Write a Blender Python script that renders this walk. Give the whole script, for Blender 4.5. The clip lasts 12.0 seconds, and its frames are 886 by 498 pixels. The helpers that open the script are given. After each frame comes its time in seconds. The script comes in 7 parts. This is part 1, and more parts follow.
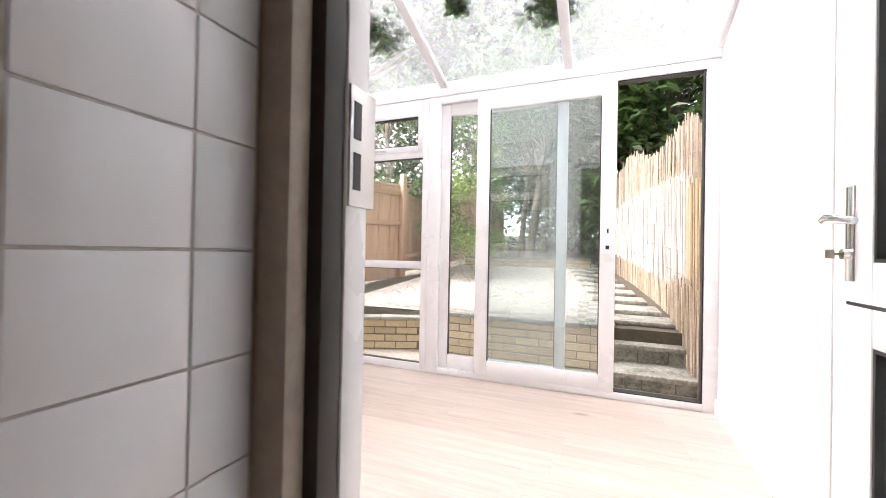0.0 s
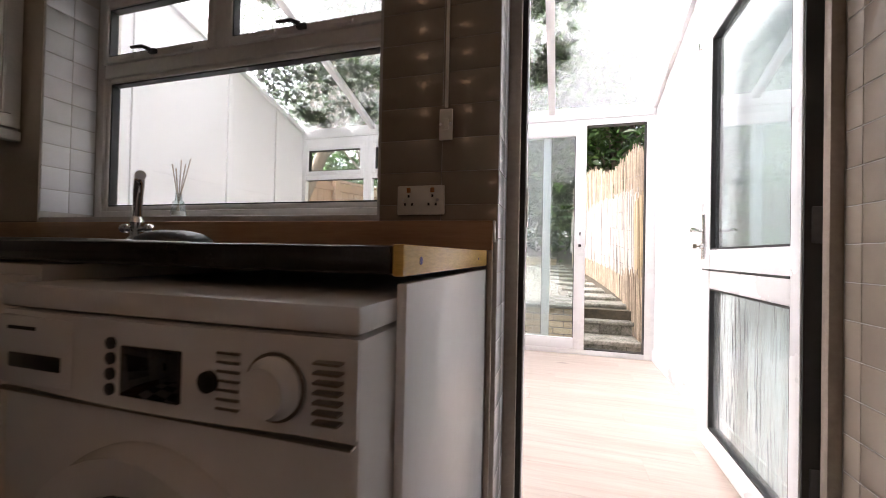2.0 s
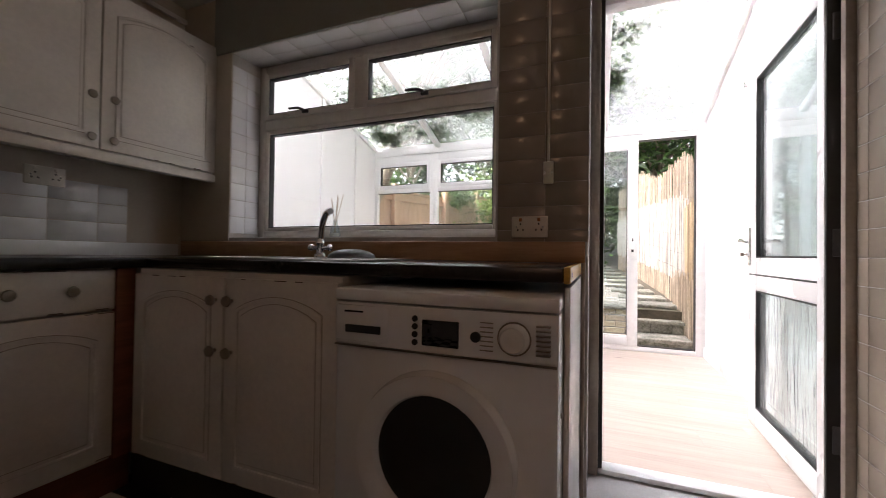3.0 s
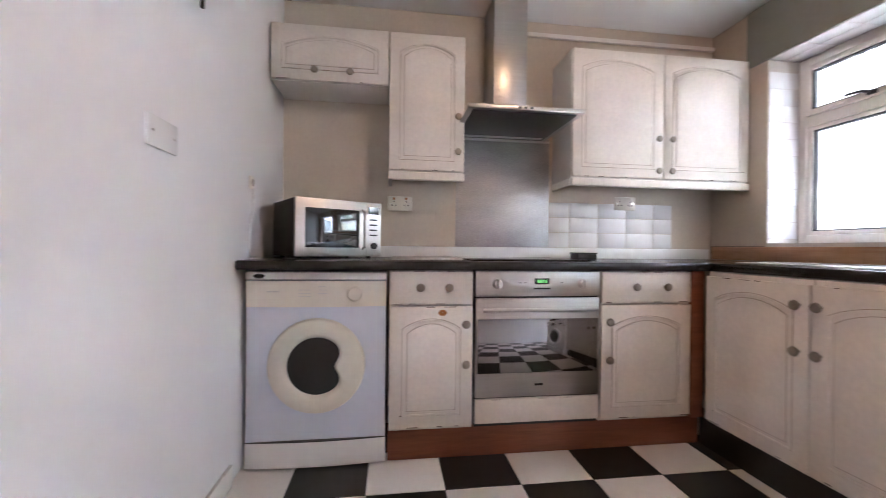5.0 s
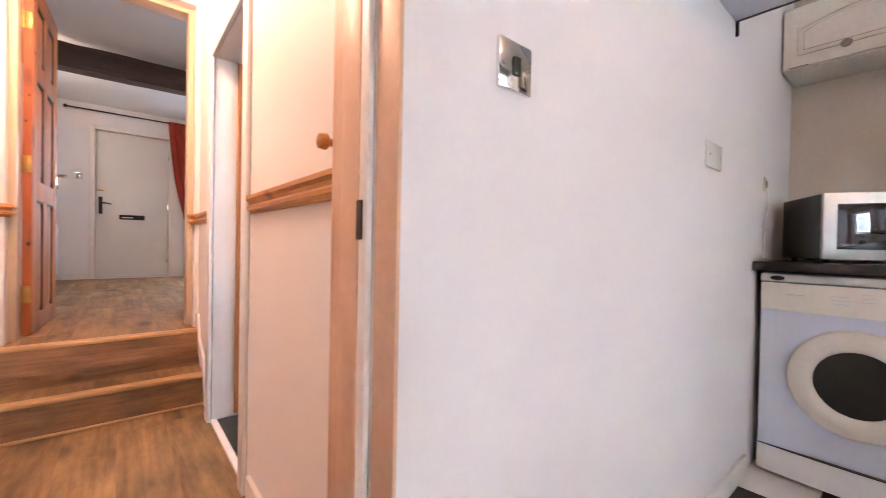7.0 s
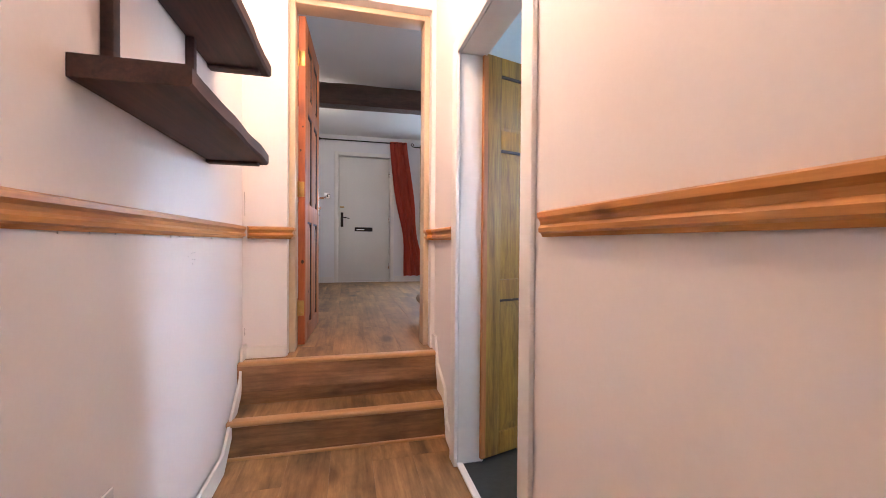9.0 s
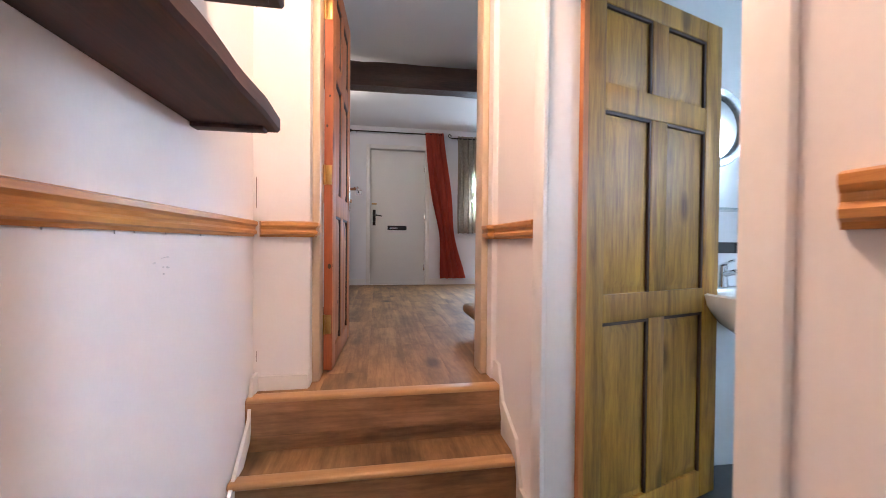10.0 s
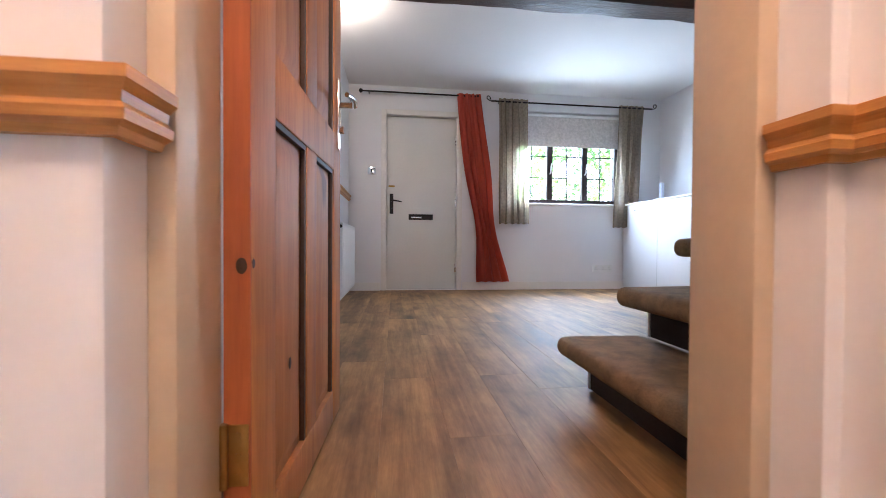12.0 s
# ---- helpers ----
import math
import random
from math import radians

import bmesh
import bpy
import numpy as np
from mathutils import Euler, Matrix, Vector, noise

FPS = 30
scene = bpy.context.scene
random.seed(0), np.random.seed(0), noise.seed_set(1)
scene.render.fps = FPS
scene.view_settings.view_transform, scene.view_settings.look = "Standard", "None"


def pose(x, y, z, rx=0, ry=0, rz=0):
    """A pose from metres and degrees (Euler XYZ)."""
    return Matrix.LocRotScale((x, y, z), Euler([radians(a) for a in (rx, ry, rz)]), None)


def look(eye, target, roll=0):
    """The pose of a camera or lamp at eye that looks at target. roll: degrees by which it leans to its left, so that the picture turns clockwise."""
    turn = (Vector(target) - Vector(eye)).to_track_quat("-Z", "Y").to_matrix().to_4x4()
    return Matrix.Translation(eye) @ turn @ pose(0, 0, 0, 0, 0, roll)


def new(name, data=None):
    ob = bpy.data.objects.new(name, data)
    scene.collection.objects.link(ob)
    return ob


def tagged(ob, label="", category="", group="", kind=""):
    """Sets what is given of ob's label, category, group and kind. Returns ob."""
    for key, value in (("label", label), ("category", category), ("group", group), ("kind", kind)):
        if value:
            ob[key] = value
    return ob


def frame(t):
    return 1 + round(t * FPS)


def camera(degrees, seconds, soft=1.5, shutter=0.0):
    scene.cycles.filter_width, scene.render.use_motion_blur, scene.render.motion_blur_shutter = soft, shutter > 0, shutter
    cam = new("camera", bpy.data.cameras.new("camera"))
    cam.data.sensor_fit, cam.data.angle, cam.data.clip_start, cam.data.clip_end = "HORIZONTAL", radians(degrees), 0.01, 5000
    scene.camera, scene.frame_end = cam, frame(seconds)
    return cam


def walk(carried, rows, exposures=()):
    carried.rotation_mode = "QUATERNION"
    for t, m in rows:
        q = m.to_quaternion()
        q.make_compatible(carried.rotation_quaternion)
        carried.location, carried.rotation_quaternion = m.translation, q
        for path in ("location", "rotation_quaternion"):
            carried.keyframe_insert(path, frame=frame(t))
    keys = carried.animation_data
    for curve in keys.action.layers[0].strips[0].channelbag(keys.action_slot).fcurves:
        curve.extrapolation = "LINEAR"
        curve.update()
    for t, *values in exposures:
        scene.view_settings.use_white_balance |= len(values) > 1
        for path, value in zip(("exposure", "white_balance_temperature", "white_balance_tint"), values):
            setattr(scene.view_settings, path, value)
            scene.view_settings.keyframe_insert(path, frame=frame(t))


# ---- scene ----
cam = camera(96.9, 12.0, soft=0.8, shutter=0.2)
PATH = [
    (0, (2.185, 2.003, 0.938), (1.437, 3.858, 0.953), 1.1),
    (0.5, (2.174, 1.785, 0.924), (1.489, 3.665, 0.941), 1.2),
    (1, (2.159, 1.561, 0.904), (1.516, 3.455, 0.926), 1.2),
    (1.5, (2.110, 1.309, 0.906), (1.508, 3.217, 0.928), 1.1),
    (2, (2.041, 1.019, 0.891), (1.475, 2.938, 0.914), 1.2),
    (2.5, (1.953, 0.751, 0.900), (1.348, 2.656, 0.925), 0.8),
    (2.7, (1.920, 0.641, 0.912), (1.281, 2.536, 0.939), 0.7),
    (4.3, (1.91, 0.055, 0.968), (0.275, 1.208, 0.966), 0.8),
    (4.5, (1.92, 0.031, 0.955), (0.148, 0.96, 0.958), 0.4),
    (5, (1.963, -0.041, 0.959), (-0.02, 0.221, 0.954), 0.6),
    (5.5, (2.045, -0.131, 0.966), (0.085, -0.526, 0.957), 0.7),
    (6, (2.159, -0.148, 0.949), (0.386, -1.074, 0.947), 0.8),
    (6.5, (2.253, -0.202, 0.953), (0.699, -1.461, 0.932), 0.7),
    (7, (2.345, -0.218, 0.945), (1.073, -1.761, 0.922), 1.1),
    (7.6, (2.413, -0.268, 0.929), (1.554, -2.074, 0.903), 0.7),
    (9.3, (2.477, -0.979, 1.047), (2.039, -2.93, 1.017), 0.6),
    (9.5, (2.483, -1.088, 1.057), (2.077, -3.046, 1.025), 0.7),
    (10, (2.505, -1.365, 1.021), (2.172, -3.337, 0.99), 0.5),
    (10.5, (2.528, -1.673, 0.989), (2.26, -3.655, 0.956), 0.5),
    (11.2, (2.519, -2.167, 0.976), (2.28, -4.152, 0.945), 1.0),
    (11.5, (2.511, -2.362, 0.958), (2.275, -4.347, 0.927), 0.8),
    (12, (2.506, -2.684, 0.941), (2.262, -4.668, 0.91), 0.4),
]
EXPOSURES = [
    (0.0, 3.65, 6650, 20), (1.0, 3.7, 6650, 20), (2.7, 3.55, 6650, 20), (4.3, 5.55, 6100, 17), (5.0, 6.5, 5700, 17), (5.5, 6.65, 5550, 13),
    (6.5, 6.7, 5700, 18), (7.7, 6.62, 6050, 20), (9.3, 6.25, 5150, 10), (10.5, 6.3, 5200, 10), (12.0, 6.42, 5150, 9),
]
walk(cam, [(t, look(eye, target, roll)) for t, eye, target, roll in PATH], EXPOSURES)

# ---- world and lights ----
world = bpy.data.worlds.new("sky")
world.use_nodes = True
scene.world = world
_bg = world.node_tree.nodes["Background"]
_sky = world.node_tree.nodes.new("ShaderNodeTexSky")
_sky.sky_type, _sky.sun_disc = "NISHITA", False
_sky.sun_elevation, _sky.sun_rotation, _sky.dust_density = radians(55), radians(265), 3.0
_soft = world.node_tree.nodes.new("ShaderNodeHueSaturation")
_soft.inputs["Saturation"].default_value = 0.30
world.node_tree.links.new(_sky.outputs[0], _soft.inputs["Color"])
world.node_tree.links.new(_soft.outputs[0], _bg.inputs[0])
_bg.inputs[1].default_value = 0.15


def lamp(name, kind, m, energy, color, size=None, size_y=None):
    data = bpy.data.lights.new(name, kind)
    data.energy, data.color = energy, color
    if kind == "AREA":
        data.shape, data.size, data.size_y = "RECTANGLE", size, size_y or size
    elif kind == "SUN":
        data.angle = radians(size)
    else:
        data.shadow_soft_size = size
    ob = new(name, data)
    ob.matrix_world = m
    return ob


SUN_AZ, SUN_EL = radians(265), radians(55)
_sd = Vector((math.sin(SUN_AZ) * math.cos(SUN_EL), math.cos(SUN_AZ) * math.cos(SUN_EL), math.sin(SUN_EL)))
lamp("sun", "SUN", look(_sd * 30, (0, 0, 0)), 0.13, (1.0, 0.96, 0.90), 25)
WARM = (1.0, 0.62, 0.34)
lamp("kitchen_lamp_light", "POINT", pose(1.35, 0.75, 2.22), 0.12, WARM, 0.08)
lamp("hall_lamp_light", "POINT", pose(2.58, -2.20, 2.42), 0.74, (1.0, 0.60, 0.36), 0.12)
lamp("living_window_light", "AREA", look((0.55, -7.12, 1.78), (0.85, -4.6, 1.0)), 0.42, (0.84, 0.92, 1.0), 0.9, 0.6)
lamp("living_wall_light", "POINT", pose(2.93, -5.55, 2.575), 0.25, (1.0, 0.74, 0.51), 0.06)
lamp("bath_window_light", "AREA", look((-0.38, -1.4, 1.8), (1.6, -2.2, 1.0)), 0.13, (0.70, 0.90, 1.0), 0.3, 0.6)

# ---- materials ----


def node(nt, kind, **kw):
    n = nt.nodes.new(kind)
    for k, v in kw.items():
        n.inputs[k].default_value = v
    return n


def mat(name, color, rough=0.5, metal=0.0, var=0.10, scale=3.0, fine=45.0, bump=0.0, island=0.0, obj=0.0, stretch=(1, 1, 1),
        dark=None, coat=0.0, bscale=None):
    """Principled surface with broad stains, fine grain, bump and a tone that shifts from piece to piece."""
    m = bpy.data.materials.new(name)
    m.use_nodes = True
    nt = m.node_tree
    p = nt.nodes["Principled BSDF"]
    p.inputs["Metallic"].default_value = metal
    p.inputs["Coat Weight"].default_value = coat
    tc = nt.nodes.new("ShaderNodeTexCoord")
    mp = nt.nodes.new("ShaderNodeMapping")
    mp.inputs["Scale"].default_value = stretch
    nt.links.new(tc.outputs["Object"], mp.inputs[0])
    vec = mp.outputs[0]
    if obj:
        info = nt.nodes.new("ShaderNodeObjectInfo")
        mul = nt.nodes.new("ShaderNodeVectorMath")
        mul.operation = "MULTIPLY_ADD"
        mul.inputs[1].default_value = (7.3, 3.1, 5.7)
        nt.links.new(info.outputs["Random"], mul.inputs[0])
        nt.links.new(vec, mul.inputs[2])
        vec = mul.outputs[0]
    broad = node(nt, "ShaderNodeTexNoise", Scale=scale, Detail=5.0, Roughness=0.6)
    grain = node(nt, "ShaderNodeTexNoise", Scale=fine, Detail=4.0, Roughness=0.65)
    nt.links.new(vec, broad.inputs["Vector"])
    nt.links.new(vec, grain.inputs["Vector"])
    lo = tuple(c * (1 - var) for c in (dark or color)) + (1,)
    hi = tuple(min(1, c * (1 + var * 0.6)) for c in color) + (1,)
    add = nt.nodes.new("ShaderNodeMath")
    add.operation = "MULTIPLY_ADD"
    add.inputs[1].default_value = 0.45
    nt.links.new(grain.outputs["Fac"], add.inputs[0])
    half = nt.nodes.new("ShaderNodeMath")
    half.operation = "MULTIPLY"
    half.inputs[1].default_value = 0.55
    nt.links.new(broad.outputs["Fac"], half.inputs[0])
    nt.links.new(half.outputs[0], add.inputs[2])
    ramp = nt.nodes.new("ShaderNodeValToRGB")
    ramp.color_ramp.elements[0].position, ramp.color_ramp.elements[0].color = 0.36, lo
    ramp.color_ramp.elements[1].position, ramp.color_ramp.elements[1].color = 0.66, hi
    nt.links.new(add.outputs[0], ramp.inputs[0])
    col = ramp.outputs[0]
    for amount, kind, out in ((island, "ShaderNodeNewGeometry", "Random Per Island"), (obj, "ShaderNodeObjectInfo", "Random")):
        if amount:
            g = nt.nodes.new(kind)
            mr = node(nt, "ShaderNodeMapRange")
            mr.inputs[3].default_value, mr.inputs[4].default_value = 1 - amount, 1 + amount
            nt.links.new(g.outputs[out], mr.inputs[0])
            hsv = nt.nodes.new("ShaderNodeHueSaturation")
            nt.links.new(mr.outputs[0], hsv.inputs["Value"])
            nt.links.new(col, hsv.inputs["Color"])
            col = hsv.outputs[0]
    nt.links.new(col, p.inputs["Base Color"])
    rr = node(nt, "ShaderNodeMapRange")
    rr.inputs[3].default_value, rr.inputs[4].default_value = max(0.02, rough * 0.8), min(1, rough * 1.2)
    nt.links.new(broad.outputs["Fac"], rr.inputs[0])
    nt.links.new(rr.outputs[0], p.inputs["Roughness"])
    if bump:
        b = node(nt, "ShaderNodeBump", Strength=bump, Distance=0.004)
        src = grain
        if bscale:
            src = node(nt, "ShaderNodeTexNoise", Scale=bscale, Detail=3.0)
            nt.links.new(vec, src.inputs["Vector"])
        nt.links.new(src.outputs["Fac"], b.inputs["Height"])
        nt.links.new(b.outputs[0], p.inputs["Normal"])
    return m


def wood(name, light, dark, along="y", rough=0.45, obj=0.12, knots=True, scale=1.0, coat=0.0, mottle=0.0, knot=1.0):
    """Long grain along one axis, with darker rings and scattered knots."""
    m = bpy.data.materials.new(name)
    m.use_nodes = True
    nt = m.node_tree
    p = nt.nodes["Principled BSDF"]
    p.inputs["Coat Weight"].default_value = coat
    tc = nt.nodes.new("ShaderNodeTexCoord")
    info = nt.nodes.new("ShaderNodeObjectInfo")
    off = nt.nodes.new("ShaderNodeVectorMath")
    off.operation = "MULTIPLY_ADD"
    off.inputs[1].default_value = (9.1, 13.7, 5.3)
    nt.links.new(info.outputs["Random"], off.inputs[0])
    nt.links.new(tc.outputs["Object"], off.inputs[2])
    mp = nt.nodes.new("ShaderNodeMapping")
    st = {"x": (0.9, 11, 11), "y": (11, 0.9, 11), "z": (11, 11, 0.9)}[along]
    mp.inputs["Scale"].default_value = [s * scale for s in st]
    nt.links.new(off.outputs[0], mp.inputs[0])
    n1 = node(nt, "ShaderNodeTexNoise", Scale=1.3, Detail=6.0, Roughness=0.62, Distortion=1.1)
    n2 = node(nt, "ShaderNodeTexNoise", Scale=9.0, Detail=4.0, Roughness=0.7)
    nt.links.new(mp.outputs[0], n1.inputs["Vector"])
    nt.links.new(mp.outputs[0], n2.inputs["Vector"])
    mix = nt.nodes.new("ShaderNodeMath")
    mix.operation = "MULTIPLY_ADD"
    mix.inputs[1].default_value = 0.35
    nt.links.new(n2.outputs["Fac"], mix.inputs[0])
    sc = nt.nodes.new("ShaderNodeMath")
    sc.operation = "MULTIPLY"
    sc.inputs[1].default_value = 0.65
    nt.links.new(n1.outputs["Fac"], sc.inputs[0])
    nt.links.new(sc.outputs[0], mix.inputs[2])
    ramp = nt.nodes.new("ShaderNodeValToRGB")
    ramp.color_ramp.elements[0].position, ramp.color_ramp.elements[0].color = 0.36, (*dark, 1)
    ramp.color_ramp.elements[1].position, ramp.color_ramp.elements[1].color = 0.62, (*light, 1)
    nt.links.new(mix.outputs[0], ramp.inputs[0])
    col = ramp.outputs[0]
    if knots:
        mk = nt.nodes.new("ShaderNodeMapping")
        kt = {"x": (2.2, 5, 5), "y": (5, 2.2, 5), "z": (5, 5, 2.2)}[along]
        mk.inputs["Scale"].default_value = [s * scale for s in kt]
        nt.links.new(off.outputs[0], mk.inputs[0])
        v = node(nt, "ShaderNodeTexVoronoi", Scale=1.0)
        nt.links.new(mk.outputs[0], v.inputs["Vector"])
        kr = nt.nodes.new("ShaderNodeValToRGB")
        kr.color_ramp.elements[0].position, kr.color_ramp.elements[0].color = 0.05 * knot, (0.25, 0.2, 0.18, 1)
        kr.color_ramp.elements[1].position, kr.color_ramp.elements[1].color = 0.07 + 0.06 * knot, (1, 1, 1, 1)
        nt.links.new(v.outputs["Distance"], kr.inputs[0])
        mm = nt.nodes.new("ShaderNodeMix")
        mm.data_type, mm.blend_type = "RGBA", "MULTIPLY"
        mm.inputs[0].default_value = 0.75
        nt.links.new(col, mm.inputs[6])
        nt.links.new(kr.outputs[0], mm.inputs[7])
        col = mm.outputs[2]
    if mottle:
        ms = nt.nodes.new("ShaderNodeMapping")
        ms.inputs["Scale"].default_value = {"x": (2.0, 4.5, 4.5), "y": (4.5, 2.0, 4.5), "z": (4.5, 4.5, 2.0)}[along]
        nt.links.new(off.outputs[0], ms.inputs[0])
        nm = node(nt, "ShaderNodeTexNoise", Scale=1.0, Detail=5.0, Roughness=0.65)
        nt.links.new(ms.outputs[0], nm.inputs["Vector"])
        mv = node(nt, "ShaderNodeMapRange")
        mv.inputs[1].default_value, mv.inputs[2].default_value = 0.3, 0.7
        mv.inputs[3].default_value, mv.inputs[4].default_value = 1 - mottle, 1 + mottle * 0.6
        nt.links.new(nm.outputs["Fac"], mv.inputs[0])
        hm = nt.nodes.new("ShaderNodeHueSaturation")
        nt.links.new(mv.outputs[0], hm.inputs["Value"])
        nt.links.new(col, hm.inputs["Color"])
        col = hm.outputs[0]
    if obj:
        mr = node(nt, "ShaderNodeMapRange")
        mr.inputs[3].default_value, mr.inputs[4].default_value = 1 - obj, 1 + obj
        nt.links.new(info.outputs["Random"], mr.inputs[0])
        hsv = nt.nodes.new("ShaderNodeHueSaturation")
        nt.links.new(mr.outputs[0], hsv.inputs["Value"])
        nt.links.new(col, hsv.inputs["Color"])
        col = hsv.outputs[0]
    nt.links.new(col, p.inputs["Base Color"])
    p.inputs["Roughness"].default_value = rough
    b = node(nt, "ShaderNodeBump", Strength=0.12, Distance=0.003)
    nt.links.new(mix.outputs[0], b.inputs["Height"])
    nt.links.new(b.outputs[0], p.inputs["Normal"])
    return m


def glass(name, tint=(0.97, 0.99, 0.98), haze=0.0, bump=0.0, ior=1.45, back=0.5):
    """A pane: clear through, mirror-like by Fresnel, with a little haze of dirt."""
    m = bpy.data.materials.new(name)
    m.use_nodes = True
    nt = m.node_tree
    nt.nodes.clear()
    out = nt.nodes.new("ShaderNodeOutputMaterial")
    tr = nt.nodes.new("ShaderNodeBsdfTransparent")
    tr.inputs[0].default_value = (*tint, 1)
    gl = nt.nodes.new("ShaderNodeBsdfGlossy")
    gl.inputs["Roughness"].default_value = 0.02
    fr = nt.nodes.new("ShaderNodeLayerWeight")
    pw = nt.nodes.new("ShaderNodeMath")
    pw.operation = "POWER"
    pw.inputs[1].default_value = 4.0
    nt.links.new(fr.outputs["Facing"], pw.inputs[0])
    sh = node(nt, "ShaderNodeMapRange")
    base = ((ior - 1) / (ior + 1)) ** 2 * 1.6
    sh.inputs[3].default_value, sh.inputs[4].default_value = base, 0.9
    nt.links.new(pw.outputs[0], sh.inputs[0])
    mix = nt.nodes.new("ShaderNodeMixShader")
    nt.links.new(sh.outputs[0], mix.inputs[0])
    nt.links.new(tr.outputs[0], mix.inputs[1])
    nt.links.new(gl.outputs[0], mix.inputs[2])
    last = mix
    if bump:
        tc = nt.nodes.new("ShaderNodeTexCoord")
        mp = nt.nodes.new("ShaderNodeMapping")
        mp.inputs["Scale"].default_value = (18, 18, 3)
        nz = node(nt, "ShaderNodeTexNoise", Scale=1.0, Detail=2.0)
        b = node(nt, "ShaderNodeBump", Strength=bump, Distance=0.02)
        nt.links.new(tc.outputs["Object"], mp.inputs[0])
        nt.links.new(mp.outputs[0], nz.inputs["Vector"])
        nt.links.new(nz.outputs["Fac"], b.inputs["Height"])
        nt.links.new(b.outputs[0], gl.inputs["Normal"])
        nt.links.new(b.outputs[0], fr.inputs["Normal"])
    if haze:
        df = nt.nodes.new("ShaderNodeBsdfTranslucent")
        df.inputs[0].default_value = (0.9, 0.92, 0.92, 1)
        d2 = nt.nodes.new("ShaderNodeBsdfDiffuse")
        d2.inputs[0].default_value = (0.85, 0.88, 0.88, 1)
        dd = nt.nodes.new("ShaderNodeMixShader")
        dd.inputs[0].default_value = back
        nt.links.new(df.outputs[0], dd.inputs[1])
        nt.links.new(d2.outputs[0], dd.inputs[2])
        tc2 = nt.nodes.new("ShaderNodeTexCoord")
        nz2 = node(nt, "ShaderNodeTexNoise", Scale=2.5, Detail=6.0)
        nt.links.new(tc2.outputs["Object"], nz2.inputs["Vector"])
        mr = node(nt, "ShaderNodeMapRange")
        mr.inputs[3].default_value, mr.inputs[4].default_value = haze * 0.6, min(1, haze * 1.4)
        nt.links.new(nz2.outputs["Fac"], mr.inputs[0])
        m2 = nt.nodes.new("ShaderNodeMixShader")
        nt.links.new(mr.outputs[0], m2.inputs[0])
        nt.links.new(mix.outputs[0], m2.inputs[1])
        nt.links.new(dd.outputs[0], m2.inputs[2])
        last = m2
    nt.links.new(last.outputs[0], out.inputs[0])
    return m


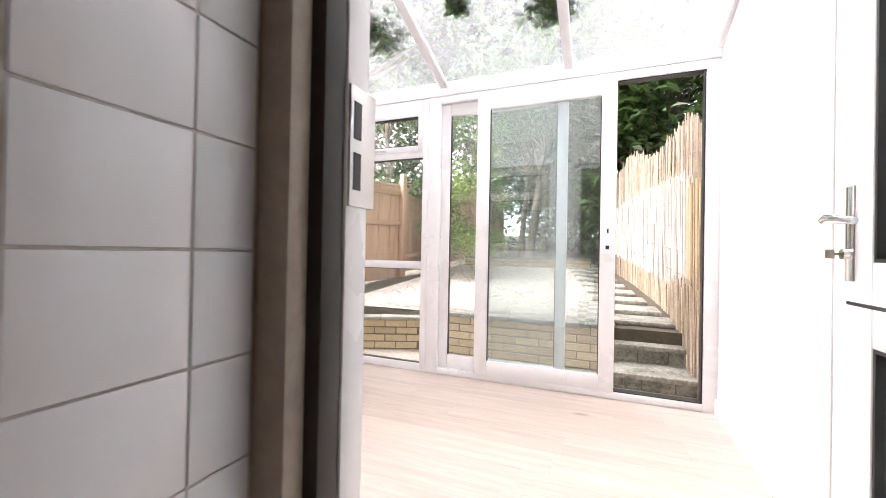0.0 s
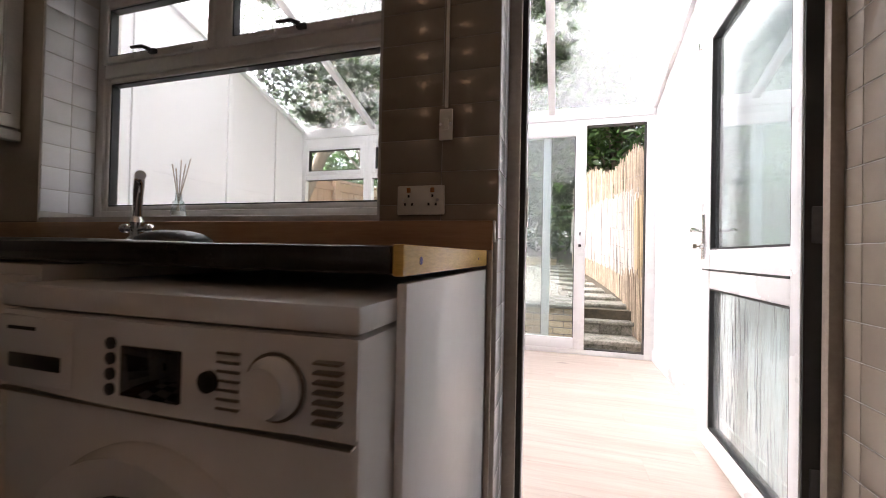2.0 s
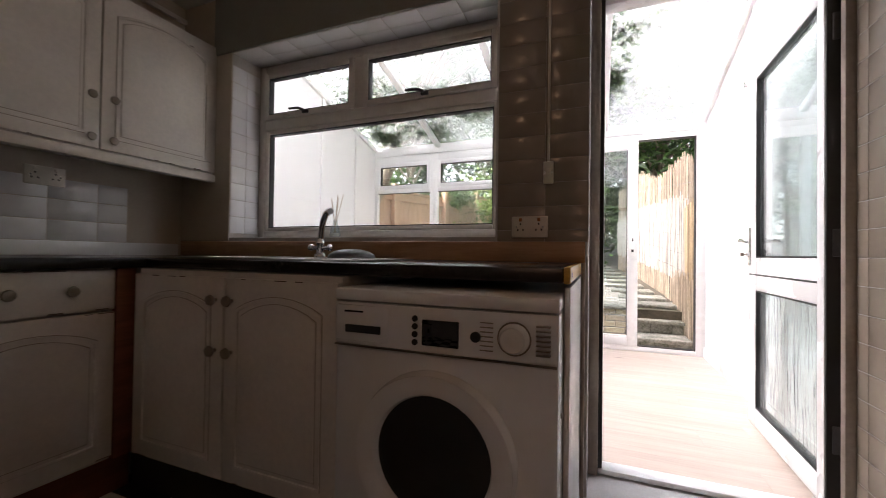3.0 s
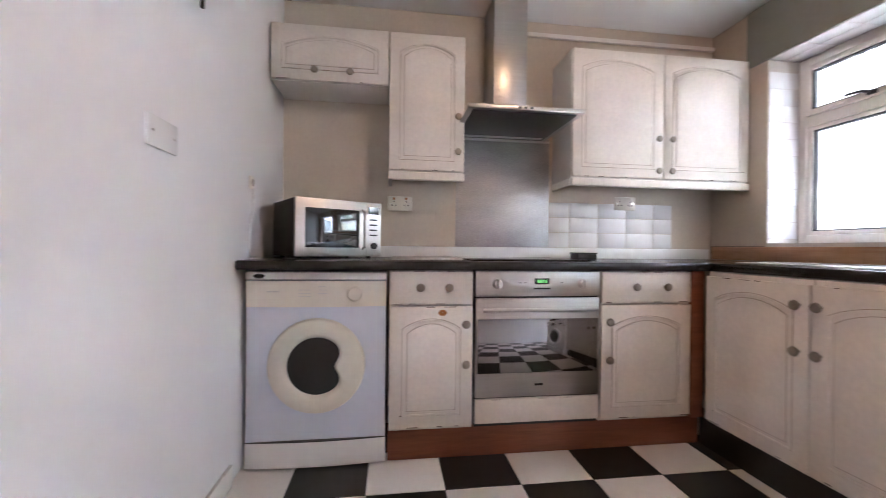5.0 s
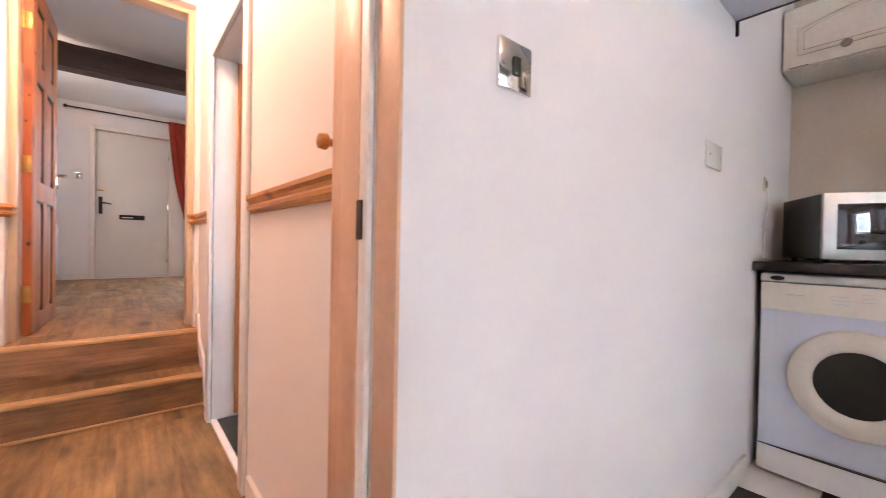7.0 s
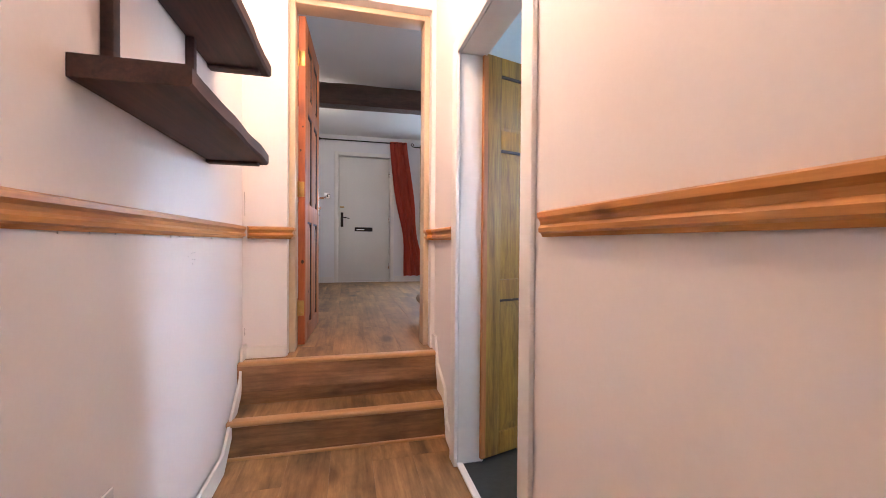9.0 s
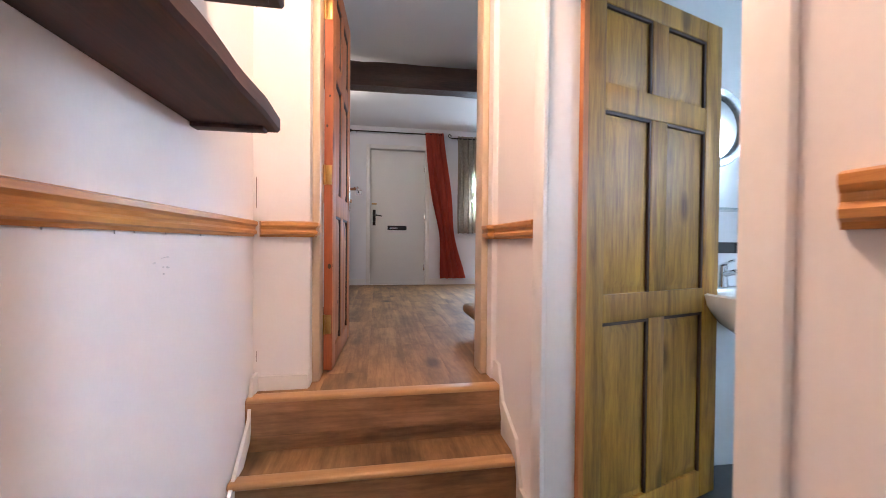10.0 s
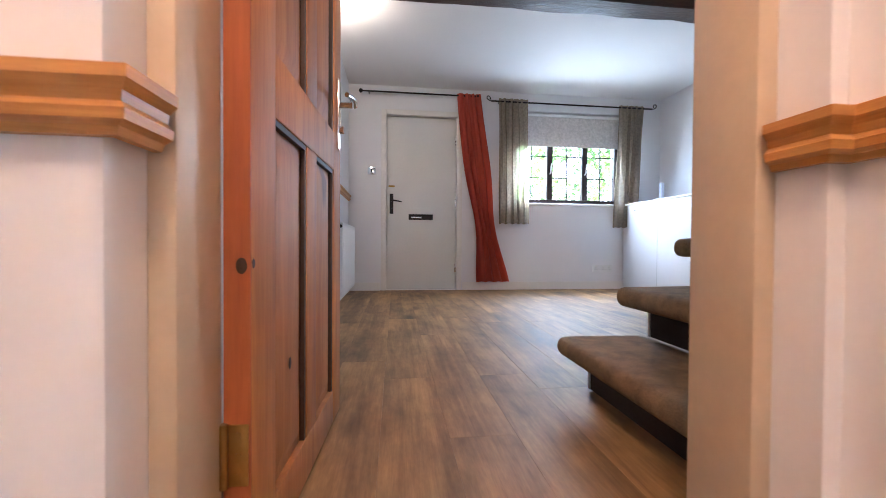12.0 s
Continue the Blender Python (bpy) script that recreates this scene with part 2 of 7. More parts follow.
M = dict(
    paint=mat("white_wall_paint", (0.74, 0.73, 0.74), 0.6, var=0.02, scale=1.2, fine=90, bump=0.05),
    hallpaint=mat("hall_wall_paint", (0.76, 0.72, 0.70), 0.6, var=0.025, scale=1.0, fine=80, bump=0.06),
    beige=mat("beige_wall_paint", (0.56, 0.49, 0.40), 0.55, var=0.08, scale=1.5, fine=60, bump=0.05),
    ceil=mat("ceiling_paint", (0.78, 0.77, 0.75), 0.75, var=0.04, scale=1.0, fine=70, bump=0.08),
    conswall=mat("conservatory_white_panel", (0.86, 0.85, 0.85), 0.4, var=0.03, scale=1.0, fine=60, bump=0.02),
    upvc=mat("white_upvc", (0.84, 0.84, 0.84), 0.28, var=0.03, scale=2, fine=40),
    oldupvc=mat("aged_window_frame", (0.70, 0.66, 0.61), 0.35, var=0.10, scale=3, fine=40),
    gasket=mat("black_gasket", (0.02, 0.02, 0.02), 0.5, var=0.1),
    sealshade=mat("dark_rebate_and_plinth_shade", (0.022, 0.019, 0.017), 0.6, var=0.15),
    jamb=mat("worn_door_frame", (0.38, 0.31, 0.25), 0.5, var=0.2, scale=5, bump=0.1),
    tile=mat("glazed_wall_tile", (0.70, 0.695, 0.70), 0.14, var=0.05, scale=2, fine=14, bump=0.05, obj=0.03),
    tilebeigeshade=mat("beige_and_shaded_glazed_tile", (0.31, 0.255, 0.20), 0.17, var=0.08, scale=2, fine=14, bump=0.03, obj=0.03),
    grout=mat("tile_grout", (0.60, 0.59, 0.585), 0.8, var=0.12, fine=120, bump=0.1),
    groutbeige=mat("beige_grout", (0.50, 0.46, 0.42), 0.8, var=0.12, fine=120, bump=0.1),
    greygreen=mat("grey_green_paint", (0.27, 0.27, 0.23), 0.6, var=0.06, scale=1.5, fine=60, bump=0.05),
    ovenglass=mat("mirrored_oven_glass", (0.27, 0.27, 0.28), 0.05, 0.95, var=0.08, scale=2),
    microglass=mat("mirrored_microwave_glass", (0.14, 0.15, 0.16), 0.06, 0.9, var=0.1, scale=2),
    cream=mat("cream_cabinet_paint", (0.72, 0.67, 0.61), 0.42, var=0.10, scale=4, fine=55, bump=0.04),
    creamin=mat("cream_cabinet_carcass", (0.66, 0.62, 0.57), 0.5, var=0.06),
    worn=mat("worn_brown_edge", (0.10, 0.06, 0.04), 0.6, var=0.3),
    orangechip=mat("bare_orange_wood", (0.42, 0.16, 0.04), 0.6, var=0.3),
    worktop=mat("black_laminate", (0.022, 0.020, 0.019), 0.22, var=0.25, scale=30, fine=200),
    pine_edge=mat("pale_pine_edge", (0.70, 0.43, 0.10), 0.25, var=0.2, scale=6, stretch=(1, 1, 6)),
    ledge=wood("ledge_wood", (0.50, 0.30, 0.16), (0.36, 0.19, 0.09), "x", 0.4, knots=False),
    plinth=wood("terracotta_plinth_wood", (0.22, 0.072, 0.034), (0.14, 0.042, 0.018), "y", 0.4, knots=False),
    white=mat("white_enamel", (0.76, 0.76, 0.75), 0.25, var=0.03, scale=2, fine=30),
    bluewhite=mat("pale_blue_enamel", (0.62, 0.66, 0.76), 0.25, var=0.03, scale=2, fine=30),
    ivory=mat("ivory_plastic", (0.70, 0.66, 0.58), 0.35, var=0.05),
    steel=mat("brushed_steel", (0.50, 0.48, 0.46), 0.30, 1.0, var=0.10, scale=4, fine=60, stretch=(1, 1, 14)),
    dullsteel=mat("smudged_dull_steel", (0.46, 0.45, 0.45), 0.46, 1.0, var=0.22, scale=3, fine=60, stretch=(1, 1, 3)),
    steeldark=mat("smoked_steel_filter", (0.10, 0.10, 0.10), 0.4, 0.7, var=0.2),
    brightsteel=mat("satin_steel_front", (0.60, 0.59, 0.58), 0.35, 1.0, var=0.06, scale=4, fine=60, stretch=(1, 1, 14)),
    chrome=mat("chrome", (0.80, 0.80, 0.80), 0.08, 1.0, var=0.03),
    brass=mat("aged_brass", (0.48, 0.30, 0.09), 0.35, 1.0, var=0.2),
    knob=mat("antique_pewter_knob", (0.33, 0.29, 0.24), 0.32, 0.9, var=0.25),
    black=mat("black_plastic", (0.018, 0.018, 0.018), 0.35, var=0.2),
    darkglass=mat("dark_glass", (0.012, 0.012, 0.013), 0.05, var=0.1, coat=0.5),
    tilewhite=mat("white_floor_tile", (0.74, 0.71, 0.68), 0.3, var=0.06, scale=3, fine=60, obj=0.03),
    tileblack=mat("black_floor_tile", (0.016, 0.015, 0.015), 0.42, var=0.25, scale=3, fine=60, obj=0.1),
    floor=wood("oak_laminate_floor", (0.39, 0.225, 0.085), (0.17, 0.088, 0.033), "y", 0.58, 0.06, scale=0.5, mottle=0.6),
    riser=wood("oak_laminate_riser", (0.33, 0.165, 0.065), (0.16, 0.072, 0.028), "x", 0.45, 0.08, mottle=0.5),
    nosing=wood("light_oak_nosing", (0.52, 0.30, 0.12), (0.38, 0.20, 0.075), "x", 0.35, 0.05, knots=False),
    pale=wood("pale_oak_laminate", (0.57, 0.485, 0.425), (0.46, 0.375, 0.32), "x", 0.40, 0.05, scale=0.8),
    rail=wood("varnished_pine_rail", (0.62, 0.30, 0.07), (0.40, 0.16, 0.034), "y", 0.4, 0.08, scale=1.3, coat=0.05),
    railx=wood("varnished_pine_rail_cross", (0.62, 0.30, 0.07), (0.40, 0.16, 0.034), "x", 0.4, 0.08, scale=1.3, coat=0.05),
    reddoor=wood("red_stained_pine", (0.48, 0.19, 0.045), (0.32, 0.11, 0.024), "z", 0.6, 0.16, knot=1.9),
    greendoor=wood("olive_stained_pine", (0.42, 0.23, 0.026), (0.15, 0.066, 0.010), "z", 0.5, 0.16, knot=1.8),
    darkwood=wood("dark_stained_wood", (0.060, 0.020, 0.012), (0.016, 0.006, 0.004), "y", 0.65, 0.1),
    beam=mat("old_dark_beam", (0.085, 0.045, 0.028), 0.5, var=0.45, scale=3, fine=20, bump=0.8, stretch=(0.5, 4, 4)),
    gloss=mat("white_gloss_woodwork", (0.76, 0.73, 0.69), 0.42, var=0.04, scale=3, fine=40, bump=0.02),
    frontdoor=mat("cream_front_door", (0.66, 0.64, 0.60), 0.35, var=0.04, scale=2, fine=40),
    peach=mat("worn_peach_woodwork", (0.64, 0.41, 0.27), 0.45, var=0.10, scale=5, fine=40, bump=0.05),
    tan=mat("tan_door_lining", (0.60, 0.46, 0.31), 0.42, var=0.06, scale=3, fine=40, bump=0.03),
    iron=mat("black_iron", (0.02, 0.018, 0.017), 0.4, 0.6, var=0.2),
    darkframe=mat("dark_brown_window_frame", (0.04, 0.024, 0.02), 0.35, var=0.2),
    carpet=mat("brown_carpet", (0.25, 0.155, 0.07), 0.95, var=0.5, scale=16, fine=260, bump=1.0),
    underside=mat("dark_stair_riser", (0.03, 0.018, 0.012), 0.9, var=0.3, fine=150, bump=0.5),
    red=mat("red_curtain_cloth", (0.55, 0.085, 0.045), 0.75, var=0.15, scale=5, fine=300, bump=0.2),
    radiator=mat("radiator_enamel", (0.74, 0.74, 0.74), 0.3, var=0.03),
    slate=mat("dark_slate_floor", (0.03, 0.034, 0.032), 0.35, var=0.35, scale=4, fine=30, bump=0.2),
    bathtile=mat("bath_white_tile", (0.74, 0.76, 0.77), 0.15, var=0.03),
    ceramic=mat("white_ceramic", (0.80, 0.80, 0.79), 0.08, var=0.02),
    mosaic=mat("silver_mosaic", (0.55, 0.57, 0.58), 0.25, 0.7, var=0.4, scale=60, fine=120, bump=0.6),
    brick=mat("buff_brick", (0.54, 0.42, 0.25), 0.85, var=0.25, scale=6, fine=60, bump=0.5, obj=0.16),
    mortar=mat("mortar", (0.15, 0.13, 0.10), 0.95, var=0.3, fine=90, bump=0.4),
    slab=mat("weathered_stone_slab", (0.34, 0.32, 0.28), 0.9, var=0.35, scale=5, fine=40, bump=0.5, obj=0.1, dark=(0.16, 0.17, 0.12)),
    gravel=mat("pale_gravel", (0.54, 0.49, 0.43), 0.9, var=0.25, scale=9, fine=60, island=0.3),
    gravelbed=mat("gravel_bed", (0.46, 0.41, 0.35), 0.95, var=0.4, scale=30, fine=90, bump=1.0),
    soil=mat("dark_soil", (0.09, 0.075, 0.05), 0.95, var=0.4, scale=3, fine=40, bump=0.8),
    fence=wood("orange_fence_board", (0.54, 0.37, 0.25), (0.40, 0.25, 0.155), "z", 0.75, 0.10),
    reed=mat("dry_reed", (0.46, 0.375, 0.275), 0.75, var=0.35, scale=6, fine=60, island=0.35),
    reedpale=mat("bleached_reed", (0.57, 0.535, 0.475), 0.75, var=0.2, scale=6, fine=60, island=0.25),
    reedyellow=mat("yellow_reed", (0.54, 0.42, 0.26), 0.75, var=0.2, scale=6, fine=60, island=0.28),
    leaf=mat("green_leaf", (0.085, 0.17, 0.035), 0.5, var=0.35, scale=1.5, fine=12, island=0.5),
    leafdark=mat("deep_green_leaf", (0.055, 0.12, 0.028), 0.5, var=0.4, scale=1.2, fine=10, island=0.6),
    leafbright=mat("bright_green_leaf", (0.20, 0.30, 0.06), 0.5, var=0.3, scale=1.5, fine=12, island=0.4),
    bark=mat("pale_bark", (0.30, 0.25, 0.19), 0.9, var=0.35, scale=4, fine=30, bump=0.7),
    bucket=mat("grey_blue_plastic", (0.20, 0.25, 0.30), 0.45, var=0.08),
    brickred=mat("house_brick", (0.33, 0.17, 0.11), 0.9, var=0.3, scale=8, fine=40, bump=0.4),
    porthole=mat("black_porthole_glass", (0.010, 0.009, 0.009), 0.30, var=0.2),
    glaze=mat("brown_glaze_line", (0.40, 0.33, 0.26), 0.6, var=0.2),
    redstile=wood("bright_red_pine_stile", (0.36, 0.10, 0.024), (0.24, 0.058, 0.013), "z", 0.5, 0.10, knot=2.2),
    shadowline=mat("dark_panel_shade_and_knot", (0.05, 0.022, 0.010), 0.6, var=0.3),
    lampglass=mat("opal_lamp_shade", (0.85, 0.80, 0.70), 0.4, var=0.02),
    clear=glass("clear_glass"), dirty=glass("dusty_glass", haze=0.04), coated=glass("reflective_glass", (0.88, 0.95, 0.95), haze=0.02, ior=1.95),
    patterned=glass("rippled_glass", (0.90, 0.97, 0.97), haze=0.12, bump=0.8),
    roofsheet=glass("polycarbonate_sheet", (0.97, 0.98, 0.98), haze=0.16, ior=1.2, back=0.12),
)


def cloth_sheer(name, color, open_part, dense=0.5):
    m = bpy.data.materials.new(name)
    m.use_nodes = True
    nt = m.node_tree
    nt.nodes.clear()
    out = nt.nodes.new("ShaderNodeOutputMaterial")
    tr = nt.nodes.new("ShaderNodeBsdfTransparent")
    tl = nt.nodes.new("ShaderNodeBsdfTranslucent")
    df = nt.nodes.new("ShaderNodeBsdfDiffuse")
    tc = nt.nodes.new("ShaderNodeTexCoord")
    nz = node(nt, "ShaderNodeTexNoise", Scale=40.0, Detail=4.0)
    rp = nt.nodes.new("ShaderNodeValToRGB")
    rp.color_ramp.elements[0].position, rp.color_ramp.elements[0].color = 0.3, (*[c * 0.75 for c in color], 1)
    rp.color_ramp.elements[1].position, rp.color_ramp.elements[1].color = 0.7, (*color, 1)
    nt.links.new(tc.outputs["Object"], nz.inputs["Vector"])
    nt.links.new(nz.outputs["Fac"], rp.inputs[0])
    a, b = nt.nodes.new("ShaderNodeMixShader"), nt.nodes.new("ShaderNodeMixShader")
    for s in (tl, df):
        nt.links.new(rp.outputs[0], s.inputs[0])
    nt.links.new(tl.outputs[0], a.inputs[1])
    nt.links.new(df.outputs[0], a.inputs[2])
    a.inputs[0].default_value = dense
    b.inputs[0].default_value = 1 - open_part
    nt.links.new(tr.outputs[0], b.inputs[1])
    nt.links.new(a.outputs[0], b.inputs[2])
    nt.links.new(b.outputs[0], out.inputs[0])
    return m


M["voile"] = cloth_sheer("beige_voile", (0.46, 0.38, 0.27), 0.22)
M["blind"] = cloth_sheer("cream_roller_blind", (0.72, 0.68, 0.66), 0.0, 0.9)

# ---- building helpers ----


def bx(bm, x0, y0, z0, x1, y1, z1, bev=0.0, seg=2):
    """A box between two corners, its edges rounded by bev."""
    vs = bmesh.ops.create_cube(bm, size=1.0)["verts"]
    c, s = Vector(((x0 + x1) / 2, (y0 + y1) / 2, (z0 + z1) / 2)), Vector((abs(x1 - x0), abs(y1 - y0), abs(z1 - z0)))
    for v in vs:
        v.co = Vector((v.co.x * s.x, v.co.y * s.y, v.co.z * s.z)) + c
    if bev:
        es = list({e for v in vs for e in v.link_edges})
        bmesh.ops.bevel(bm, geom=es, offset=min(bev, min(s) * 0.45), segments=seg, profile=0.5, affect="EDGES")
    return bm


def box(*a, bev=0.0, seg=2):
    return bx(bmesh.new(), *a, bev=bev, seg=seg)


def cyl(bm, p0, p1, r0, r1=None, seg=16):
    p0, p1 = Vector(p0), Vector(p1)
    d = p1 - p0
    m = Matrix.Translation((p0 + p1) / 2) @ d.to_track_quat("Z", "Y").to_matrix().to_4x4()
    bmesh.ops.create_cone(bm, cap_ends=True, segments=seg, radius1=r0, radius2=r0 if r1 is None else r1, depth=d.length, matrix=m)
    return bm


def lathe(bm, profile, m=None, seg=24):
    """A turned shape: radii and heights along z, moved by m."""
    m = m or Matrix()
    rings = []
    for r, z in profile:
        rings.append([bm.verts.new(m @ Vector((r * math.cos(6.2831853 * i / seg), r * math.sin(6.2831853 * i / seg), z))) for i in range(seg)])
    for a, b in zip(rings, rings[1:]):
        for i in range(seg):
            bm.faces.new((a[i], a[(i + 1) % seg], b[(i + 1) % seg], b[i]))
    for ring, flip in ((rings[0], True), (rings[-1], False)):
        try:
            bm.faces.new(ring[::-1] if flip else ring)
        except ValueError:
            pass
    return bm


def tube(bm, pts, r, seg=8):
    """A round bar swept along points; r is one radius or one for each point."""
    pts = [Vector(p) for p in pts]
    rs = r if isinstance(r, (list, tuple)) else [r] * len(pts)
    rings, up = [], None
    for i, p in enumerate(pts):
        d = (pts[min(i + 1, len(pts) - 1)] - pts[max(i - 1, 0)]).normalized()
        if up is None:
            up = Vector((0, 0, 1)) if abs(d.z) < 0.9 else Vector((1, 0, 0))
        side = d.cross(up).normalized()
        up = side.cross(d).normalized()
        rings.append([bm.verts.new(p + rs[i] * (math.cos(6.2831853 * k / seg) * side + math.sin(6.2831853 * k / seg) * up)) for k in range(seg)])
    for a, b in zip(rings, rings[1:]):
        for k in range(seg):
            bm.faces.new((a[k], a[(k + 1) % seg], b[(k + 1) % seg], b[k]))
    bm.faces.new(rings[0][::-1])
    bm.faces.new(rings[-1])
    return bm


def prism(bm, pts, y0, y1, axis="y", bev=0.0):
    """A flat outline of (u, w) pairs made solid between y0 and y1 along an axis."""
    def place(u, w, d):
        return {"y": (u, d, w), "x": (d, u, w), "z": (u, w, d)}[axis]
    a = [bm.verts.new(place(u, w, y0)) for u, w in pts]
    b = [bm.verts.new(place(u, w, y1)) for u, w in pts]
    n = len(pts)
    fs = [bm.faces.new(a), bm.faces.new(b[::-1])]
    for i in range(n):
        fs.append(bm.faces.new((a[i], b[i], b[(i + 1) % n], a[(i + 1) % n])))
    if bev:
        es = [e for f in fs[:2] for e in f.edges]
        bmesh.ops.bevel(bm, geom=es, offset=bev, segments=2, profile=0.5, affect="EDGES")
    bmesh.ops.recalc_face_normals(bm, faces=bm.faces[:])
    return bm


def ring_prism(bm, outer, inner, y0, y1):
    """A band between two outlines with as many points, in the x-z plane, from y0 (back) to y1."""
    n = len(outer)
    vs = [[bm.verts.new((u, d, w)) for u, w in pts] for pts in (outer, inner) for d in (y0, y1)]
    ob, of, ib, jf = vs
    for i in range(n):
        j = (i + 1) % n
        bm.faces.new((of[i], of[j], jf[j], jf[i]))
        bm.faces.new((of[i], ob[i], ob[j], of[j]))
        bm.faces.new((jf[i], jf[j], ib[j], ib[i]))
    bmesh.ops.recalc_face_normals(bm, faces=bm.faces[:])
    return bm


def mesh_of(name, bm, material, angle=40):
    me = bpy.data.meshes.new(name)
    bm.to_mesh(me)
    bm.free()
    me.materials.append(material)
    for p in me.polygons:
        p.use_smooth = True
    me.set_sharp_from_angle(angle=radians(angle))
    return me


def part(name, bm, material, parent, label=""):
    ob = new(name, mesh_of(name, bm, material))
    ob.parent = parent
    if label:
        ob["label"] = label
    return ob


def thing(name, m, label, category, group="", kind=""):
    ob = new(name)
    ob.empty_display_size = 0.1
    ob.matrix_world = m
    return tagged(ob, label, category, group, kind)


def solid(name, bm, material, label="", category="", group="", kind=""):
    return tagged(new(name, mesh_of(name, bm, material)), label, category, group, kind)


def struct(name, bm, material, label=""):
    return solid(name, bm, material, label, "", "", "structure")


def piece(name, me, parent, m):
    ob = new(name, me)
    ob.parent = parent
    ob.matrix_basis = m
    return ob

# ---- structure ----
KX0, KX1, KY0, KY1, KZ = -0.44, 3.01, -0.673, 2.11, 2.40      # kitchen
CX0, CX1, CY0, CY1 = -0.75, 2.84, 2.39, 4.80                  # conservatory
HX0, HX1, HY1, HY2 = 1.96, 3.01, -0.87, -3.10                 # hall
LX0, LX1, LY0, LY1, LZ = -0.72, 3.02, -7.16, -3.26, 2.70      # living room
STEP = 0.40                                                   # living floor above the hall


def slabs(*boxes):
    bm = bmesh.new()
    for b in boxes:
        bx(bm, *b)
    return bm


# kitchen shell
struct("floor_kitchen", box(-0.70, -0.87, -0.12, 3.20, 2.39, -0.006), M["grout"])
struct("ceiling_kitchen", box(-0.70, -0.87, KZ, 3.20, 2.39, KZ + 0.12), M["ceil"])
struct("wall_west_kitchen", box(-0.70, -0.87, 0, KX0, 2.39, KZ), M["beige"])
struct("wall_east_kitchen", box(KX1, -0.668, 0, 3.25, 2.39, KZ), M["paint"])
struct("wall_north_kitchen", slabs(
    (KX0, KY1, 0, -0.041, CY0, KZ), (-0.041, KY1, 0, 1.506, CY0, 1.005), (-0.041, KY1, 2.064, 1.506, CY0, KZ),
    (1.506, KY1, 0, 1.876, CY0, KZ), (1.876, KY1, 2.06, 2.749, CY0, KZ), (2.749, KY1, 0, KX1, CY0, KZ)), M["groutbeige"])
struct("wall_south_kitchen", slabs((KX0, -0.87, 0, 2.046, KY0, KZ), (2.046, -0.87, 2.08, 2.98, KY0, KZ), (2.98, -0.87, 0, KX1, KY0, KZ)), M["paint"])
struct("baseboard_kitchen", box(0.30, KY0, 0, 2.03, KY0 + 0.014, 0.085, bev=0.004), M["gloss"])
struct("trim_kitchen_cornice", slabs((KX0, 0.80, 2.30, KX0 + 0.02, KY1, 2.325)), M["gloss"])

# conservatory shell
struct("floor_conservatory", box(CX0 - 0.1, CY0, -0.12, CX1 + 0.1, CY1 + 0.12, -0.006), M["pale"])
struct("wall_conservatory_house", slabs((-3.2, CY0 + 0.001, -0.3, -0.9, CY0 + 0.05, 5.2), (-0.9, CY0 + 0.001, 3.0, 3.2, CY0 + 0.05, 5.2), (3.2, CY0 + 0.001, -0.3, 6, CY0 + 0.05, 5.2)), M["brickred"])
_slope = (2.98 - 2.25) / (CY1 - CY0)


def roof_z(y):
    return 2.25 + _slope * (CY1 - y)


for _nm, _x0, _x1 in (("wall_west_conservatory", CX0 - 0.08, CX0), ("wall_east_conservatory", CX1, CX1 + 0.08)):
    struct(_nm, prism(bmesh.new(), [(CY0, -0.1), (CY1 + 0.06, -0.1), (CY1 + 0.06, roof_z(CY1 + 0.06)), (CY0, roof_z(CY0))], _x0, _x1, "x"), M["conswall"])
struct("wall_conservatory_back", slabs((CX0, CY0 + 0.001, 0, -0.10, CY0 + 0.012, 2.41), (-0.10, CY0 + 0.001, 0, 1.55, CY0 + 0.012, 0.97), (-0.10, CY0 + 0.001, 2.10, 1.55, CY0 + 0.012, 2.41),
    (1.55, CY0 + 0.001, 0, 1.87, CY0 + 0.012, 2.41), (1.87, CY0 + 0.001, 2.08, 2.76, CY0 + 0.012, 2.41), (2.76, CY0 + 0.001, 0, CX1, CY0 + 0.012, 2.41)), M["conswall"])
struct("wall_conservatory_upper", slabs((CX0, CY0 + 0.001, 2.41, CX1, CY0 + 0.03, roof_z(CY0 + 0.03) - 0.02)), M["conswall"])
struct("baseboard_conservatory", slabs((CX1 - 0.014, CY0, 0, CX1 - 0.001, CY1, 0.09)), M["upvc"])
_bm = bmesh.new()
for _y in (2.95, 3.75, 4.35):
    bx(_bm, CX0 + 0.001, _y, 0.02, CX0 + 0.02, _y + 0.045, roof_z(_y + 0.045) - 0.01, bev=0.003)
for _y in (3.55,):
    bx(_bm, CX1 - 0.008, _y, 0.09, CX1 - 0.001, _y + 0.04, roof_z(_y + 0.04) - 0.01, bev=0.003)
struct("trim_conservatory_battens", _bm, M["conswall"])

